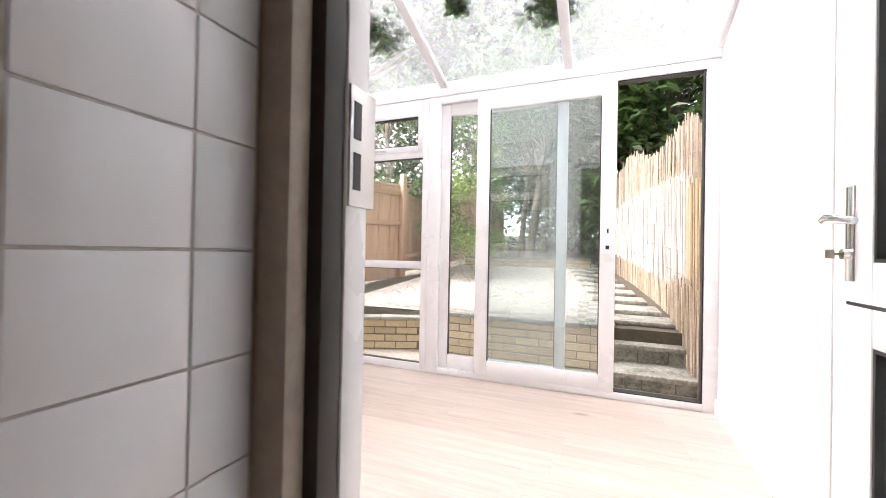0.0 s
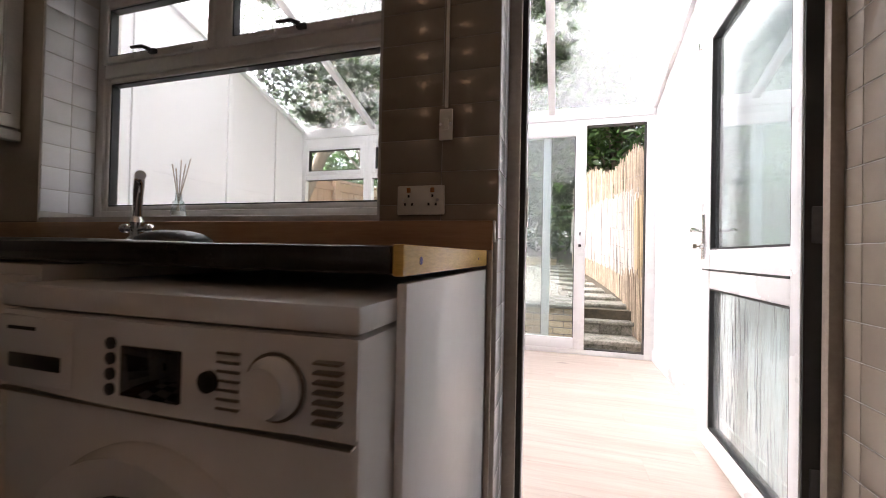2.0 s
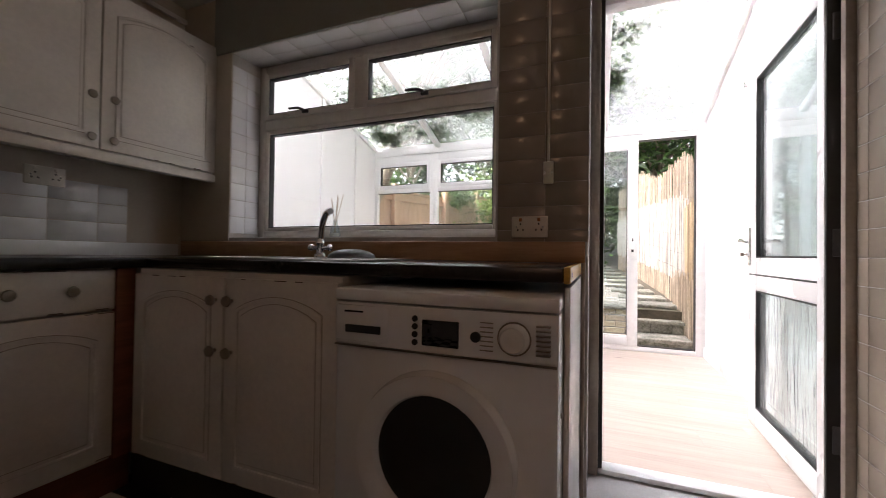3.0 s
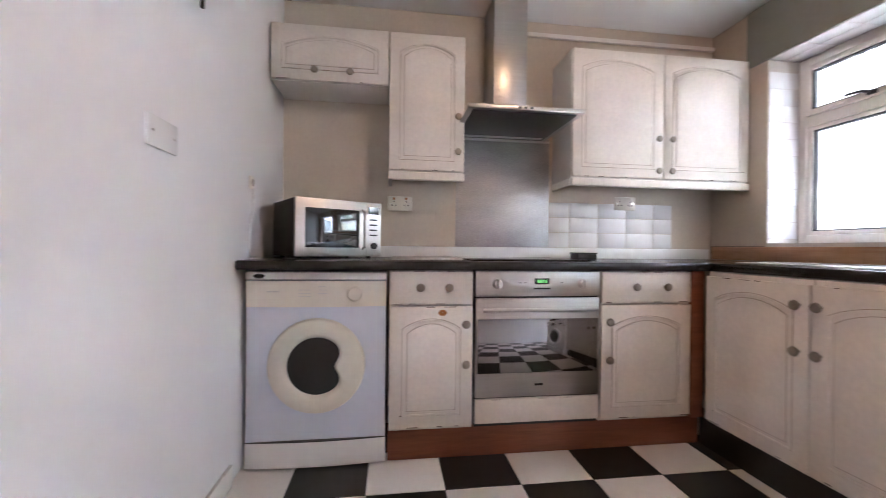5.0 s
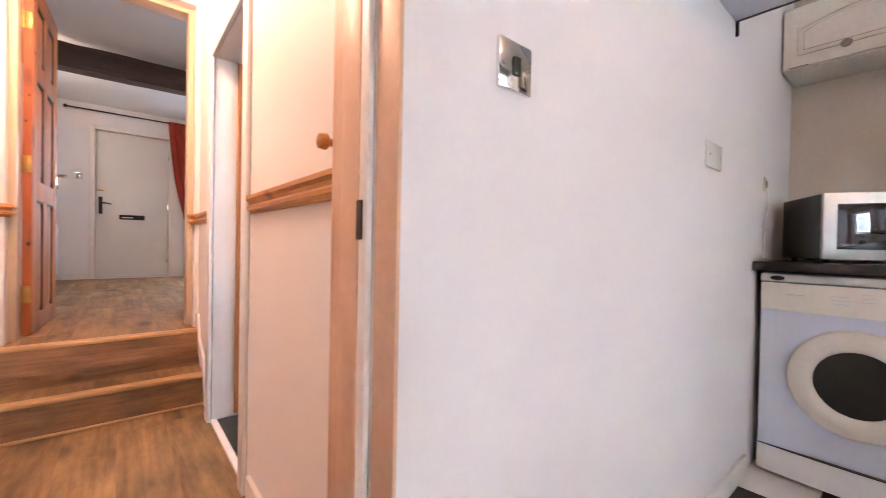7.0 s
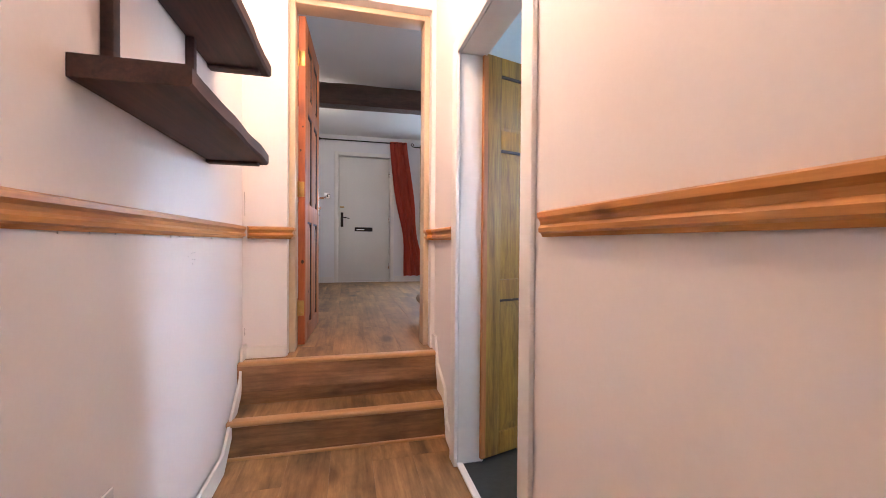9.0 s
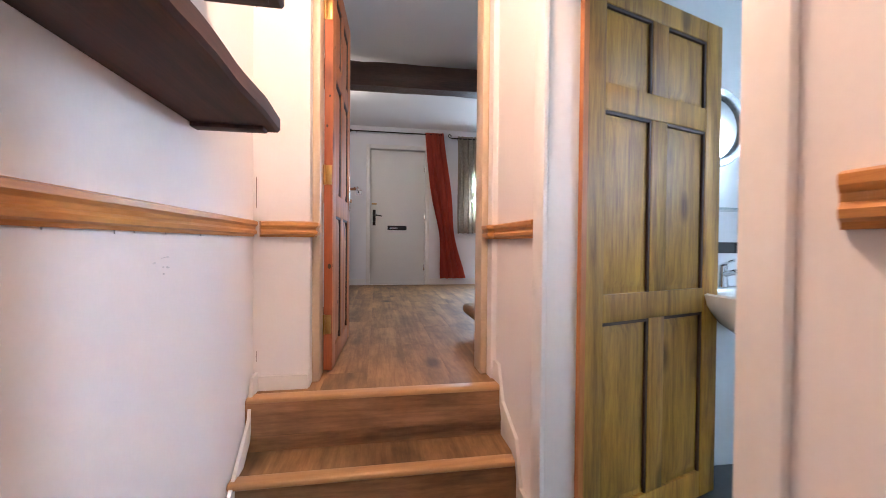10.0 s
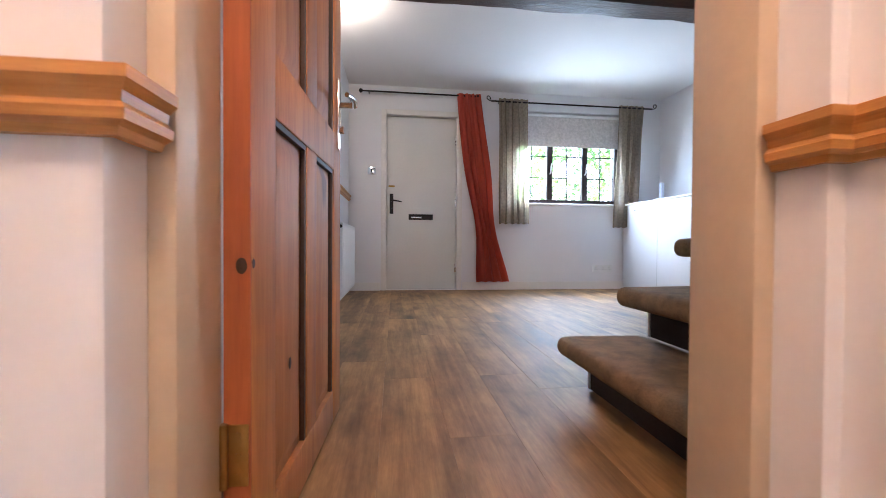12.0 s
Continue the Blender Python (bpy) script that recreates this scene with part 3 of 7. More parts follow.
# hall shell
struct("floor_hall", box(1.6, -3.3, -0.12, 3.2, -0.87, -0.006), M["riser"])
struct("wall_east_hall", box(HX1, -4.0, -0.1, 3.25, -0.676, 2.62), M["hallpaint"])
struct("wall_west_hall", slabs(
    (1.86, -1.80, 0, 1.975, HY1, 2.62), (1.86, -2.60, 1.90, 1.975, -1.80, 2.62), (1.80, HY2 - 0.16, 0, HX0, -2.60, 2.62)), M["hallpaint"])
struct("ceiling_hall", box(1.70, HY2 - 0.16, 2.62, 3.2, HY1, 2.74), M["ceil"])
struct("wall_south_hall", slabs(
    (2.785, -3.26, 0, HX1, HY2, 2.62), (HX0, -3.26, 0, 1.985, HY2, 2.62), (1.985, -3.26, 2.395, 2.785, HY2, 2.62)), M["hallpaint"])
struct("wall_hall_north_header", box(1.975, -0.872, 2.10, HX1, -0.87, 2.62), M["hallpaint"])

# bathroom shell
struct("floor_bathroom", box(-0.4, -3.0, -0.12, 1.86, -0.90, 0.002), M["slate"])
struct("floor_bathroom_threshold", box(1.8605, -2.545, 0.0, 1.944, -1.847, 0.004), M["slate"])
struct("wall_south_bathroom", box(-0.4, -3.1, 0, 1.80, -2.93, 2.5), M["bathtile"])
struct("wall_north_bathroom", box(-0.4, -0.99, 0, 1.86, -0.89, 2.5), M["bathtile"])
struct("wall_west_bathroom", slabs((-0.5, -3.1, 0, -0.4, -0.9, 1.5), (-0.5, -3.1, 2.1, -0.4, -0.9, 2.5), (-0.5, -3.1, 1.5, -0.4, -1.55, 2.1), (-0.5, -1.25, 1.5, -0.4, -0.9, 2.1)), M["bathtile"])
struct("ceiling_bathroom", box(-0.5, -3.1, 2.5, 1.86, -0.9, 2.6), M["ceil"])
struct("wall_east_bathroom", slabs((1.845, -1.80, 0, 1.858, -0.99, 2.5), (1.845, -2.6, 1.92, 1.858, -1.8, 2.5)), M["bathtile"])

# living room shell
struct("floor_living", box(LX0 - 0.1, LY0, STEP - 0.15, 3.2, -3.0, STEP - 0.006), M["riser"])
struct("ceiling_living", box(LX0 - 0.1, LY0 - 0.3, LZ, 3.2, LY1, LZ + 0.12), M["ceil"])
struct("wall_east_living", box(LX1, LY0, STEP - 0.1, 3.25, -4.001, LZ), M["paint"])
struct("wall_west_living", box(LX0 - 0.2, LY0, STEP - 0.1, LX0, LY1, LZ), M["paint"])
struct("wall_north_living", slabs((LX0, LY1, STEP - 0.1, 1.80, LY1 + 0.16, LZ), (1.80, LY1, 2.62, 3.01, LY1 + 0.16, LZ)), M["paint"])
FDX0, FDX1, FDZ = 1.80, 2.60, STEP + 1.98
WX0, WX1, WZ0, WZ1 = -0.22, 1.12, 1.42, 2.50
struct("wall_south_living", slabs(
    (FDX1 + 0.06, LY0 - 0.25, STEP - 0.1, 3.25, LY0, LZ), (FDX0 - 0.06, LY0 - 0.25, FDZ + 0.06, FDX1 + 0.06, LY0, LZ),
    (WX1, LY0 - 0.25, STEP - 0.1, FDX0 - 0.06, LY0, LZ), (WX0, LY0 - 0.25, STEP - 0.1, WX1, LY0, WZ0), (WX0, LY0 - 0.25, WZ1, WX1, LY0, LZ),
    (LX0 - 0.2, LY0 - 0.25, STEP - 0.1, WX0, LY0, LZ)), M["paint"])
struct("baseboard_living", slabs((LX0, LY0, STEP, FDX0 - 0.07, LY0 + 0.016, STEP + 0.09), (FDX1 + 0.07, LY0, STEP, LX1, LY0 + 0.016, STEP + 0.09), (LX1 - 0.016, LY0, STEP, LX1, -4.2, STEP + 0.09)), M["gloss"])

# ---- steps between hall and living room ----
_st = thing("steps", pose(2.49, -2.82, 0), "two oak laminate steps with light oak nosings up to living room", "steps", kind="structure")
for _i, (_y, _z0, _z1) in enumerate(((-2.82, 0.0, 0.18), (-3.02, 0.18, STEP))):
    part("riser", box(-0.53, _y + 2.82 - 0.02, _z0, 0.53 - 0.01, _y + 2.82, _z1 - 0.026), M["riser"], _st)
    part("tread", box(-0.53, _y + 2.82 - 0.28, _z1 - 0.026, 0.52, _y + 2.82 + 0.004, _z1 - 0.002), M["floor"], _st)
    part("nosing", box(-0.53, _y + 2.82 - 0.035, _z1 - 0.022, 0.52, _y + 2.82 + 0.022, _z1 + 0.004, bev=0.009, seg=3), M["nosing"], _st, "light oak rounded nosing")
part("bead", box(-0.53, 0.001, 0, 0.52, 0.02, 0.014, bev=0.006), M["nosing"], _st)


# ---- doors and frames ----
def arch_outline(x0, x1, z0, z1, rise, n=9):
    """A panel outline whose top bows up by rise over its middle part."""
    pts = [(x0, z0), (x1, z0), (x1, z1 - rise)]
    for i in range(1, n):
        u = i / n
        pts.append((x1 + (x0 - x1) * u, z1 - rise + rise * math.sin(math.pi * u) ** 0.8))
    return pts + [(x0, z1 - rise)]


def panel_door(name, w, h, t, cols, rows, material, m, label):
    """A framed door: stiles and rails with sunk panels that have raised fields on both faces. Hinge edge at x = 0, front face y = 0."""
    d = thing(name, m, label, "door", kind="structure")
    stile = 0.10
    for x0 in (0, w - stile):
        part("stile", box(x0, 0, 0.006, x0 + stile, t, h, bev=0.003), material, d)
    mull = 0.085
    xs = [stile + i * ((w - 2 * stile + mull) / cols) for i in range(cols)]
    pw = (w - 2 * stile + mull) / cols - mull
    zs = [0.006] + [z for r in rows for z in r] + [h]
    for z0, z1 in zip(zs[0::2], zs[1::2]):
        part("rail", box(stile, 0.0005, z0, w - stile, t - 0.0005, z1, bev=0.002), material, d)
    for z0, z1 in rows:
        for i, x in enumerate(xs):
            if i:
                part("mullion", box(x - mull, 0.001, z0, x, t - 0.001, z1, bev=0.002), material, d)
            bm = box(x, t * 0.36, z0, x + pw, t * 0.64, z1)
            for y0, y1 in ((t * 0.36, 0.004), (t * 0.64, t - 0.004)):
                o = [(x + 0.018, z0 + 0.018), (x + pw - 0.018, z0 + 0.018), (x + pw - 0.018, z1 - 0.018), (x + 0.018, z1 - 0.018)]
                q = [(x + 0.045, z0 + 0.045), (x + pw - 0.045, z0 + 0.045), (x + pw - 0.045, z1 - 0.045), (x + 0.045, z1 - 0.045)]
                ya = y0
                yb = y0 + (y1 - y0) * 0.75
                a = [bm.verts.new((u, ya, v)) for u, v in o]
                b = [bm.verts.new((u, yb, v)) for u, v in q]
                bm.faces.new(b)
                for k in range(4):
                    bm.faces.new((a[k], a[(k + 1) % 4], b[(k + 1) % 4], b[k]))
            bmesh.ops.recalc_face_normals(bm, faces=bm.faces[:])
            part("panel", bm, material, d)
            # dark strips colour in the shade at each panel's top and one side
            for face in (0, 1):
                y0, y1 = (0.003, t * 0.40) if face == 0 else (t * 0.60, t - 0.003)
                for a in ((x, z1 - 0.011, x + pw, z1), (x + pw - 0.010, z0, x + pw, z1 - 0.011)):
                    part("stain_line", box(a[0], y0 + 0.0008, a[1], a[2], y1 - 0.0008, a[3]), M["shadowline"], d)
    return d


def hinge(parent, x, y, z, material, dx=0.03, dy=0.0):
    bm = box(x, y - 0.002, z - 0.045, x + dx, y + 0.001, z + 0.045, bev=0.001)
    cyl(bm, (x, y - 0.004, z - 0.047), (x, y - 0.004, z + 0.047), 0.006, seg=10)
    for k in (-0.028, 0.0, 0.028):
        cyl(bm, (x + dx * 0.6, y - 0.001, z + k), (x + dx * 0.6, y - 0.0035, z + k), 0.004, seg=8)
    return part("hinge", bm, material, parent, "brass butt hinge")


def lever(parent, m, material, plate=(0.035, 0.21), keyhole=True):
    """A lever handle on a long plate, facing -y of m."""
    bm = box(-plate[0] / 2, -0.008, -plate[1] / 2, plate[0] / 2, 0, plate[1] / 2, bev=0.003)
    cyl(bm, (0, 0, 0.03), (0, -0.05, 0.03), 0.009, seg=12)
    tube(bm, [(0, -0.05, 0.03), (0.03, -0.054, 0.034), (0.075, -0.052, 0.028), (0.115, -0.048, 0.02)], [0.010, 0.010, 0.008, 0.007], 10)
    if keyhole:
        cyl(bm, (0, -0.006, -0.045), (0, -0.02, -0.045), 0.012, seg=14)
    bm.transform(m)
    return part("handle", bm, material, parent, "lever handle on a long plate")


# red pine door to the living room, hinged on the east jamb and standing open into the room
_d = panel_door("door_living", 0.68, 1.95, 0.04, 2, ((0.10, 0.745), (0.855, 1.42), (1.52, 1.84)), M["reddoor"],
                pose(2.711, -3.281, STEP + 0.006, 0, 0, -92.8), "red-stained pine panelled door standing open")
part("hinge_edge", box(-0.0015, 0.001, 0.010, 0.001, 0.039, 1.945), M["redstile"], _d, "bright red bare hinge edge")
for _z in (0.225, 0.93, 1.70):
    _bm = box(-0.0035, 0.004, _z - 0.045, 0.001, 0.032, _z + 0.045, bev=0.001)
    cyl(_bm, (-0.004, 0.038, _z - 0.047), (-0.004, 0.038, _z + 0.047), 0.006, seg=10)
    for _k in (-0.03, 0.0, 0.03):
        cyl(_bm, (-0.003, 0.018, _z + _k), (-0.0045, 0.018, _z + _k), 0.0045, seg=8)
    part("hinge", _bm, M["brass"], _d, "brass butt hinge with screws")
for _y, _z, _r in ((0.014, 0.50, 0.008), (0.026, 1.16, 0.005), (0.014, 1.30, 0.004)):
    _bm = lathe(bmesh.new(), [(_r, 0.0), (_r * 0.9, 0.0006), (0.0005, 0.0008)], Matrix.Translation((-0.0015, _y, _z)) @ Matrix.Rotation(-math.pi / 2, 4, "Y") @ Matrix.Diagonal((1.5, 1, 1, 1)), 14)
    part("knot", _bm, M["shadowline"], _d, "dark round knot")
for _x, _z, _r in ((0.006, 0.503, 0.005), (0.19, 0.30, 0.008), (0.05, 1.55, 0.007), (0.60, 1.30, 0.006)):
    _bm = lathe(bmesh.new(), [(_r, 0.0), (_r * 0.9, 0.0006), (0.0005, 0.0008)], Matrix.Translation((_x, 0.0 if _x != 0.19 else 0.0045, _z)) @ Matrix.Rotation(math.pi / 2, 4, "X") @ Matrix.Diagonal((1, 1.5, 1, 1)), 14)
    part("knot", _bm, M["shadowline"], _d, "dark round knot")
lever(_d, pose(0.63, 0.0, 0.92, 0, 0, 0) @ Matrix.Diagonal((-1, 1, 1, 1)), M["chrome"])
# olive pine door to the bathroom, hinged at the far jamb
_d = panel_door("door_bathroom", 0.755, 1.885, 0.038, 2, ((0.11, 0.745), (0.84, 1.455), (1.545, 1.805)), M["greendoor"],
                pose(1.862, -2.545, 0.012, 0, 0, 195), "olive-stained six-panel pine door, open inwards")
_d.matrix_world = pose(1.858, -2.53, 0.012, 0, 0, 197) @ Matrix.Diagonal((1, -1, 1, 1)) @ Matrix.Translation((0, -0.038, 0))
for _z in (0.28, 1.71):
    hinge(_d, 0.0, 0.0, _z, M["iron"])
part("latch_plate", box(0.7545, 0.008, 0.88, 0.7575, 0.03, 0.99), M["brass"], _d, "brass latch plate")
part("hinge_edge", box(-0.002, 0.002, 0.01, 0.020, 0.0385, 1.875), M["reddoor"], _d, "red bare hinge edge")


def frame_u(name, x0, x1, z1, y0, y1, w, material, label="", z0=0.0, bev=0.004):
    """A door lining round an opening in a wall across y: two jambs and a head."""
    f = thing(name, pose((x0 + x1) / 2, (y0 + y1) / 2, z0), label, "door frame", kind="structure")
    cx, cy = (x0 + x1) / 2, (y0 + y1) / 2
    part("jamb", box(x0 - cx, y0 - cy, 0, x0 + w - cx, y1 - cy, z1 - z0, bev=bev), material, f)
    part("jamb", box(x1 - w - cx, y0 - cy, 0, x1 - cx, y1 - cy, z1 - z0, bev=bev), material, f)
    part("head", box(x0 + w - cx, y0 - cy, z1 - z0 - w, x1 - w - cx, y1 - cy, z1 - z0, bev=bev), material, f)
    return f


frame_u("trim_living_door_lining", 1.985, 2.785, 2.395, -3.285, -3.165, 0.032, M["tan"], "tan painted door lining", STEP)
# kitchen to hall frame
_f = thing("trim_kitchen_hall_frame", pose(2.03, -0.77, 0), "worn painted timber door lining with rebate", "door frame", kind="structure")
part("jamb", box(0.0165, -0.11, 0, 0.021, 0.0, 2.08), M["peach"], _f, "peach painted jamb")
part("jamb", box(0.0165, 0.001, 0, 0.0225, 0.036, 2.08), M["gloss"], _f)
part("jamb", box(0.0165, 0.037, 0, 0.0235, 0.0985, 2.08, bev=0.002), M["peach"], _f, "worn peach jamb edge")
part("stop", box(0.0215, -0.06, 0, 0.034, 0.004, 2.066, bev=0.003), M["peach"], _f, "worn peach door stop")
part("stop", box(0.0228, 0.0045, 0, 0.033, 0.030, 2.066, bev=0.003), M["gloss"], _f, "white painted stop")
part("architrave", box(-0.055, -0.128, 0, 0.02, -0.11, 2.10, bev=0.004), M["peach"], _f, "peach painted architrave")
part("strike_plate", box(0.0335, 0.003, 0.95, 0.0365, 0.020, 1.01, bev=0.001), M["shadowline"], _f, "dark strike plate")
part("jamb", box(0.93, -0.11, 0, 0.95, 0.098, 2.08, bev=0.003), M["gloss"], _f)
part("head", box(0.02, -0.11, 2.06, 0.93, 0.098, 2.08, bev=0.003), M["gloss"], _f)
# bathroom frame
_f = thing("trim_bathroom_frame", pose(1.92, -2.2, 0), "white painted bathroom door frame", "door frame", kind="structure")
part("jamb", box(-0.075, -0.40, 0, 0.05, -0.345, 1.93, bev=0.004), M["gloss"], _f)
part("architrave", box(0.055, -0.41, 0, 0.072, -0.33, 1.95, bev=0.004), M["gloss"], _f)
part("jamb", box(-0.075, 0.355, 0, 0.05, 0.40, 1.93, bev=0.004), M["gloss"], _f)
part("architrave", box(0.055, 0.345, 0, 0.072, 0.415, 1.95, bev=0.004), M["gloss"], _f)
part("head", box(-0.075, -0.345, 1.885, 0.05, 0.355, 1.93, bev=0.004), M["gloss"], _f)
part("architrave", box(0.055, -0.33, 1.88, 0.072, 0.345, 1.95, bev=0.004), M["gloss"], _f)
part("sill", box(0.025, -0.345, 0, 0.055, 0.355, 0.012, bev=0.004), M["gloss"], _f)

# ---- conservatory door frame and half-glazed door ----
_f = thing("trim_back_door_frame", pose(1.887, 2.285, 0), "back door frame, dark in the rebate", "door frame", kind="structure")
part("jamb", box(-0.0105, 0.0, 0, 0.030, 0.028, 2.06, bev=0.003), M["jamb"], _f)
part("jamb", box(-0.0105, 0.028, 0, 0.046, 0.062, 2.06, bev=0.003), M["sealshade"], _f, "dark rebate of the jamb")
part("jamb", box(-0.0105, 0.062, 0, 0.048, 0.103, 2.06, bev=0.003), M["upvc"], _f)
part("jamb", box(0.830, 0.0, 0, 0.862, 0.030, 2.06, bev=0.003), M["jamb"], _f)
part("jamb", box(0.842, 0.030, 0, 0.862, 0.055, 2.06, bev=0.003), M["upvc"], _f)
part("head", box(0.048, 0.03, 2.02, 0.842, 0.103, 2.06, bev=0.003), M["upvc"], _f)
part("threshold", box(0.03, 0.02, 0, 0.842, 0.103, 0.022, bev=0.006), M["upvc"], _f)
part("keep", box(0.0475, 0.064, 0.985, 0.0510, 0.112, 1.115, bev=0.001), M["brightsteel"], _f, "chrome lock keep")
for _z in (1.003, 1.058):
    part("keep_slot", box(0.0505, 0.070, _z, 0.0518, 0.083, _z + 0.040), M["gasket"], _f)

_d = thing("door_back", pose(2.730, 2.335, 0.03, 0, 0, 88.8), "white half-glazed back door with chrome lever, wide open", "door", kind="structure")
_w, _h, _t = 0.845, 1.97, 0.05
part("stile", box(0, 0, 0, 0.055, _t, _h, bev=0.004), M["upvc"], _d)
part("edge_seal", box(-0.008, 0.004, 0.0, -0.0005, _t - 0.004, _h), M["sealshade"], _d, "dark hinge edge")
part("stile", box(_w - 0.11, 0, 0, _w, _t, _h, bev=0.004), M["upvc"], _d)
for _z0, _z1 in ((0, 0.097), (0.728, 0.903), (_h - 0.10, _h)):
    part("rail", box(0.055, 0.001, _z0, _w - 0.11, _t - 0.001, _z1, bev=0.004), M["upvc"], _d)
part("groove", box(0.056, -0.0005, 0.808, _w - 0.02, _t + 0.0005, 0.816), M["gasket"], _d)
for _z0, _z1, _g, _l in ((0.097, 0.728, "patterned", "rippled lower pane"), (0.903, _h - 0.10, "coated", "clear upper pane")):
    part("pane", box(0.063, 0.02, _z0 + 0.008, _w - 0.118, 0.03, _z1 - 0.008), M[_g], _d, _l).visible_shadow = False
    for _a in ((0.055, _z0, 0.063, _z1), (_w - 0.118, _z0, _w - 0.11, _z1), (0.063, _z0, _w - 0.118, _z0 + 0.008), (0.063, _z1 - 0.008, _w - 0.118, _z1)):
        part("gasket", box(_a[0], 0.004, _a[1], _a[2], _t - 0.004, _a[3]), M["gasket"], _d)
lever(_d, pose(_w - 0.045, _t, 0.965, 0, 0, 180), M["chrome"])
_hd = lever(_d, pose(_w - 0.045, 0.0, 0.965) @ Matrix.Diagonal((-1, 1, 1, 1)), M["chrome"])
part("key", bx(box(_w - 0.0465, _t + 0.018, 0.9175, _w - 0.0435, _t + 0.032, 0.9225), _w - 0.047, _t + 0.032, 0.910, _w - 0.043, _t + 0.048, 0.930, bev=0.001), M["knob"], _d, "door key left in the lock")
part("key", box(_w - 0.047, -0.05, 0.905, _w - 0.043, -0.018, 0.925, bev=0.001), M["chrome"], _hd)
for _z in (0.25, 0.96, 1.75):
    part("hinge", box(-0.014, -0.006, _z - 0.05, 0.02, 0.030, _z + 0.05, bev=0.004), M["steeldark"], _d, "grey door hinge")
part("closer_catch", box(_w - 0.03, 0.05, 1.86, _w - 0.005, 0.075, 1.90, bev=0.004), M["chrome"], _d, "small chrome catch")


# ---- windows ----
def pane_unit(parent, x0, x1, z0, z1, y, w, t, material, g, gasket=True):
    """A sash with mitred-looking frame bars, a gasket and its pane, in the x-z plane."""
    for a in ((x0, z0, x0 + w, z1), (x1 - w, z0, x1, z1), (x0 + w, z0, x1 - w, z0 + w), (x0 + w, z1 - w, x1 - w, z1)):
        part("frame", box(a[0], y, a[1], a[2], y + t, a[3], bev=0.005), material, parent)
    if gasket:
        gw = 0.006
        for a in ((x0 + w, z0 + w, x0 + w + gw, z1 - w), (x1 - w - gw, z0 + w, x1 - w, z1 - w), (x0 + w + gw, z0 + w, x1 - w - gw, z0 + w + gw),
                  (x0 + w + gw, z1 - w - gw, x1 - w - gw, z1 - w)):
            part("gasket", box(a[0], y + 0.008, a[1], a[2], y + t - 0.008, a[3]), M["gasket"], parent)
    p = part("pane", box(x0 + w, y + t * 0.45, z0 + w, x1 - w, y + t * 0.6, z1 - w), M[g], parent)
    p.visible_shadow = False
    return p


_w = thing("window_kitchen", pose(-0.041, 2.31, 1.009), "aged white framed window with two top vents over sink", "window", kind="structure")
_W, _H = 1.547, 1.055
for _a in ((0, 0, 0.045, _H), (_W - 0.045, 0, _W, _H), (0.045, 0, _W - 0.045, 0.045), (0.045, _H - 0.05, _W - 0.045, _H), (0.045, 0.66, _W - 0.045, 0.72), (0.69, 0.72, 0.75, _H - 0.05)):
    part("frame", box(_a[0], 0.0, _a[1], _a[2], 0.07, _a[3], bev=0.006), M["oldupvc"], _w)
pane_unit(_w, 0.045, _W - 0.045, 0.045, 0.66, 0.01, 0.022, 0.05, M["oldupvc"], "clear")
for _x0, _x1 in ((0.045, 0.69), (0.75, _W - 0.045)):
    pane_unit(_w, _x0, _x1, 0.72, _H - 0.05, -0.012, 0.032, 0.05, M["oldupvc"], "clear")
    _cx = (_x0 + _x1) / 2
    _bm = box(_cx - 0.02, -0.03, 0.728, _cx + 0.02, -0.012, 0.748, bev=0.004)
    tube(_bm, [(_cx, -0.035, 0.74), (_cx - 0.03, -0.045, 0.752), (_cx - 0.10, -0.04, 0.758)], [0.009, 0.008, 0.006], 8)
    part("handle", _bm, M["black"], _w, "black casement handle")
    for _k in (-0.2, 0.14):
        part("catch", box(_cx + _k, -0.026, 0.724, _cx + _k + 0.08, -0.012, 0.738, bev=0.003), M["oldupvc"], _w)

# far glazed wall of the conservatory
_w = thing("window_conservatory", pose(0, CY1, 0), "white upvc window bays with top vents", "window", kind="structure")
_bays = ((CX0, 0.07), (0.07, 0.92))
for _x0, _x1 in _bays:
    for _a in ((_x0, 0.0, _x0 + 0.05, 2.14), (_x1 - 0.05, 0.0, _x1, 2.14), (_x0 + 0.05, 0.0, _x1 - 0.05, 0.06), (_x0 + 0.05, 2.04, _x1 - 0.05, 2.14),
               (_x0 + 0.05, 0.80, _x1 - 0.05, 0.86), (_x0 + 0.05, 1.68, _x1 - 0.05, 1.74)):
        part("frame", box(_a[0], 0.0, _a[1], _a[2], 0.06, _a[3], bev=0.005), M["upvc"], _w)
    part("pane", box(_x0 + 0.05, 0.025, 0.06, _x1 - 0.05, 0.035, 0.80), M["clear"], _w).visible_shadow = False
    part("pane", box(_x0 + 0.05, 0.025, 0.86, _x1 - 0.05, 0.035, 1.68), M["clear"], _w).visible_shadow = False
    pane_unit(_w, _x0 + 0.045, _x1 - 0.045, 1.73, 2.05, -0.012, 0.045, 0.06, M["upvc"], "clear")
    part("handle", box((_x0 + _x1) / 2 - 0.05, -0.03, 1.745, (_x0 + _x1) / 2 + 0.05, -0.012, 1.765, bev=0.005), M["upvc"], _w)
    for _z in (0.80, 1.68):
        part("gasket", box(_x0 + 0.05, 0.012, _z - 0.005, _x1 - 0.05, 0.05, _z - 0.0005), M["gasket"], _w)
    part("gasket", box(_x0 + 0.05, 0.012, 0.0605, _x1 - 0.05, 0.05, 0.065), M["gasket"], _w)

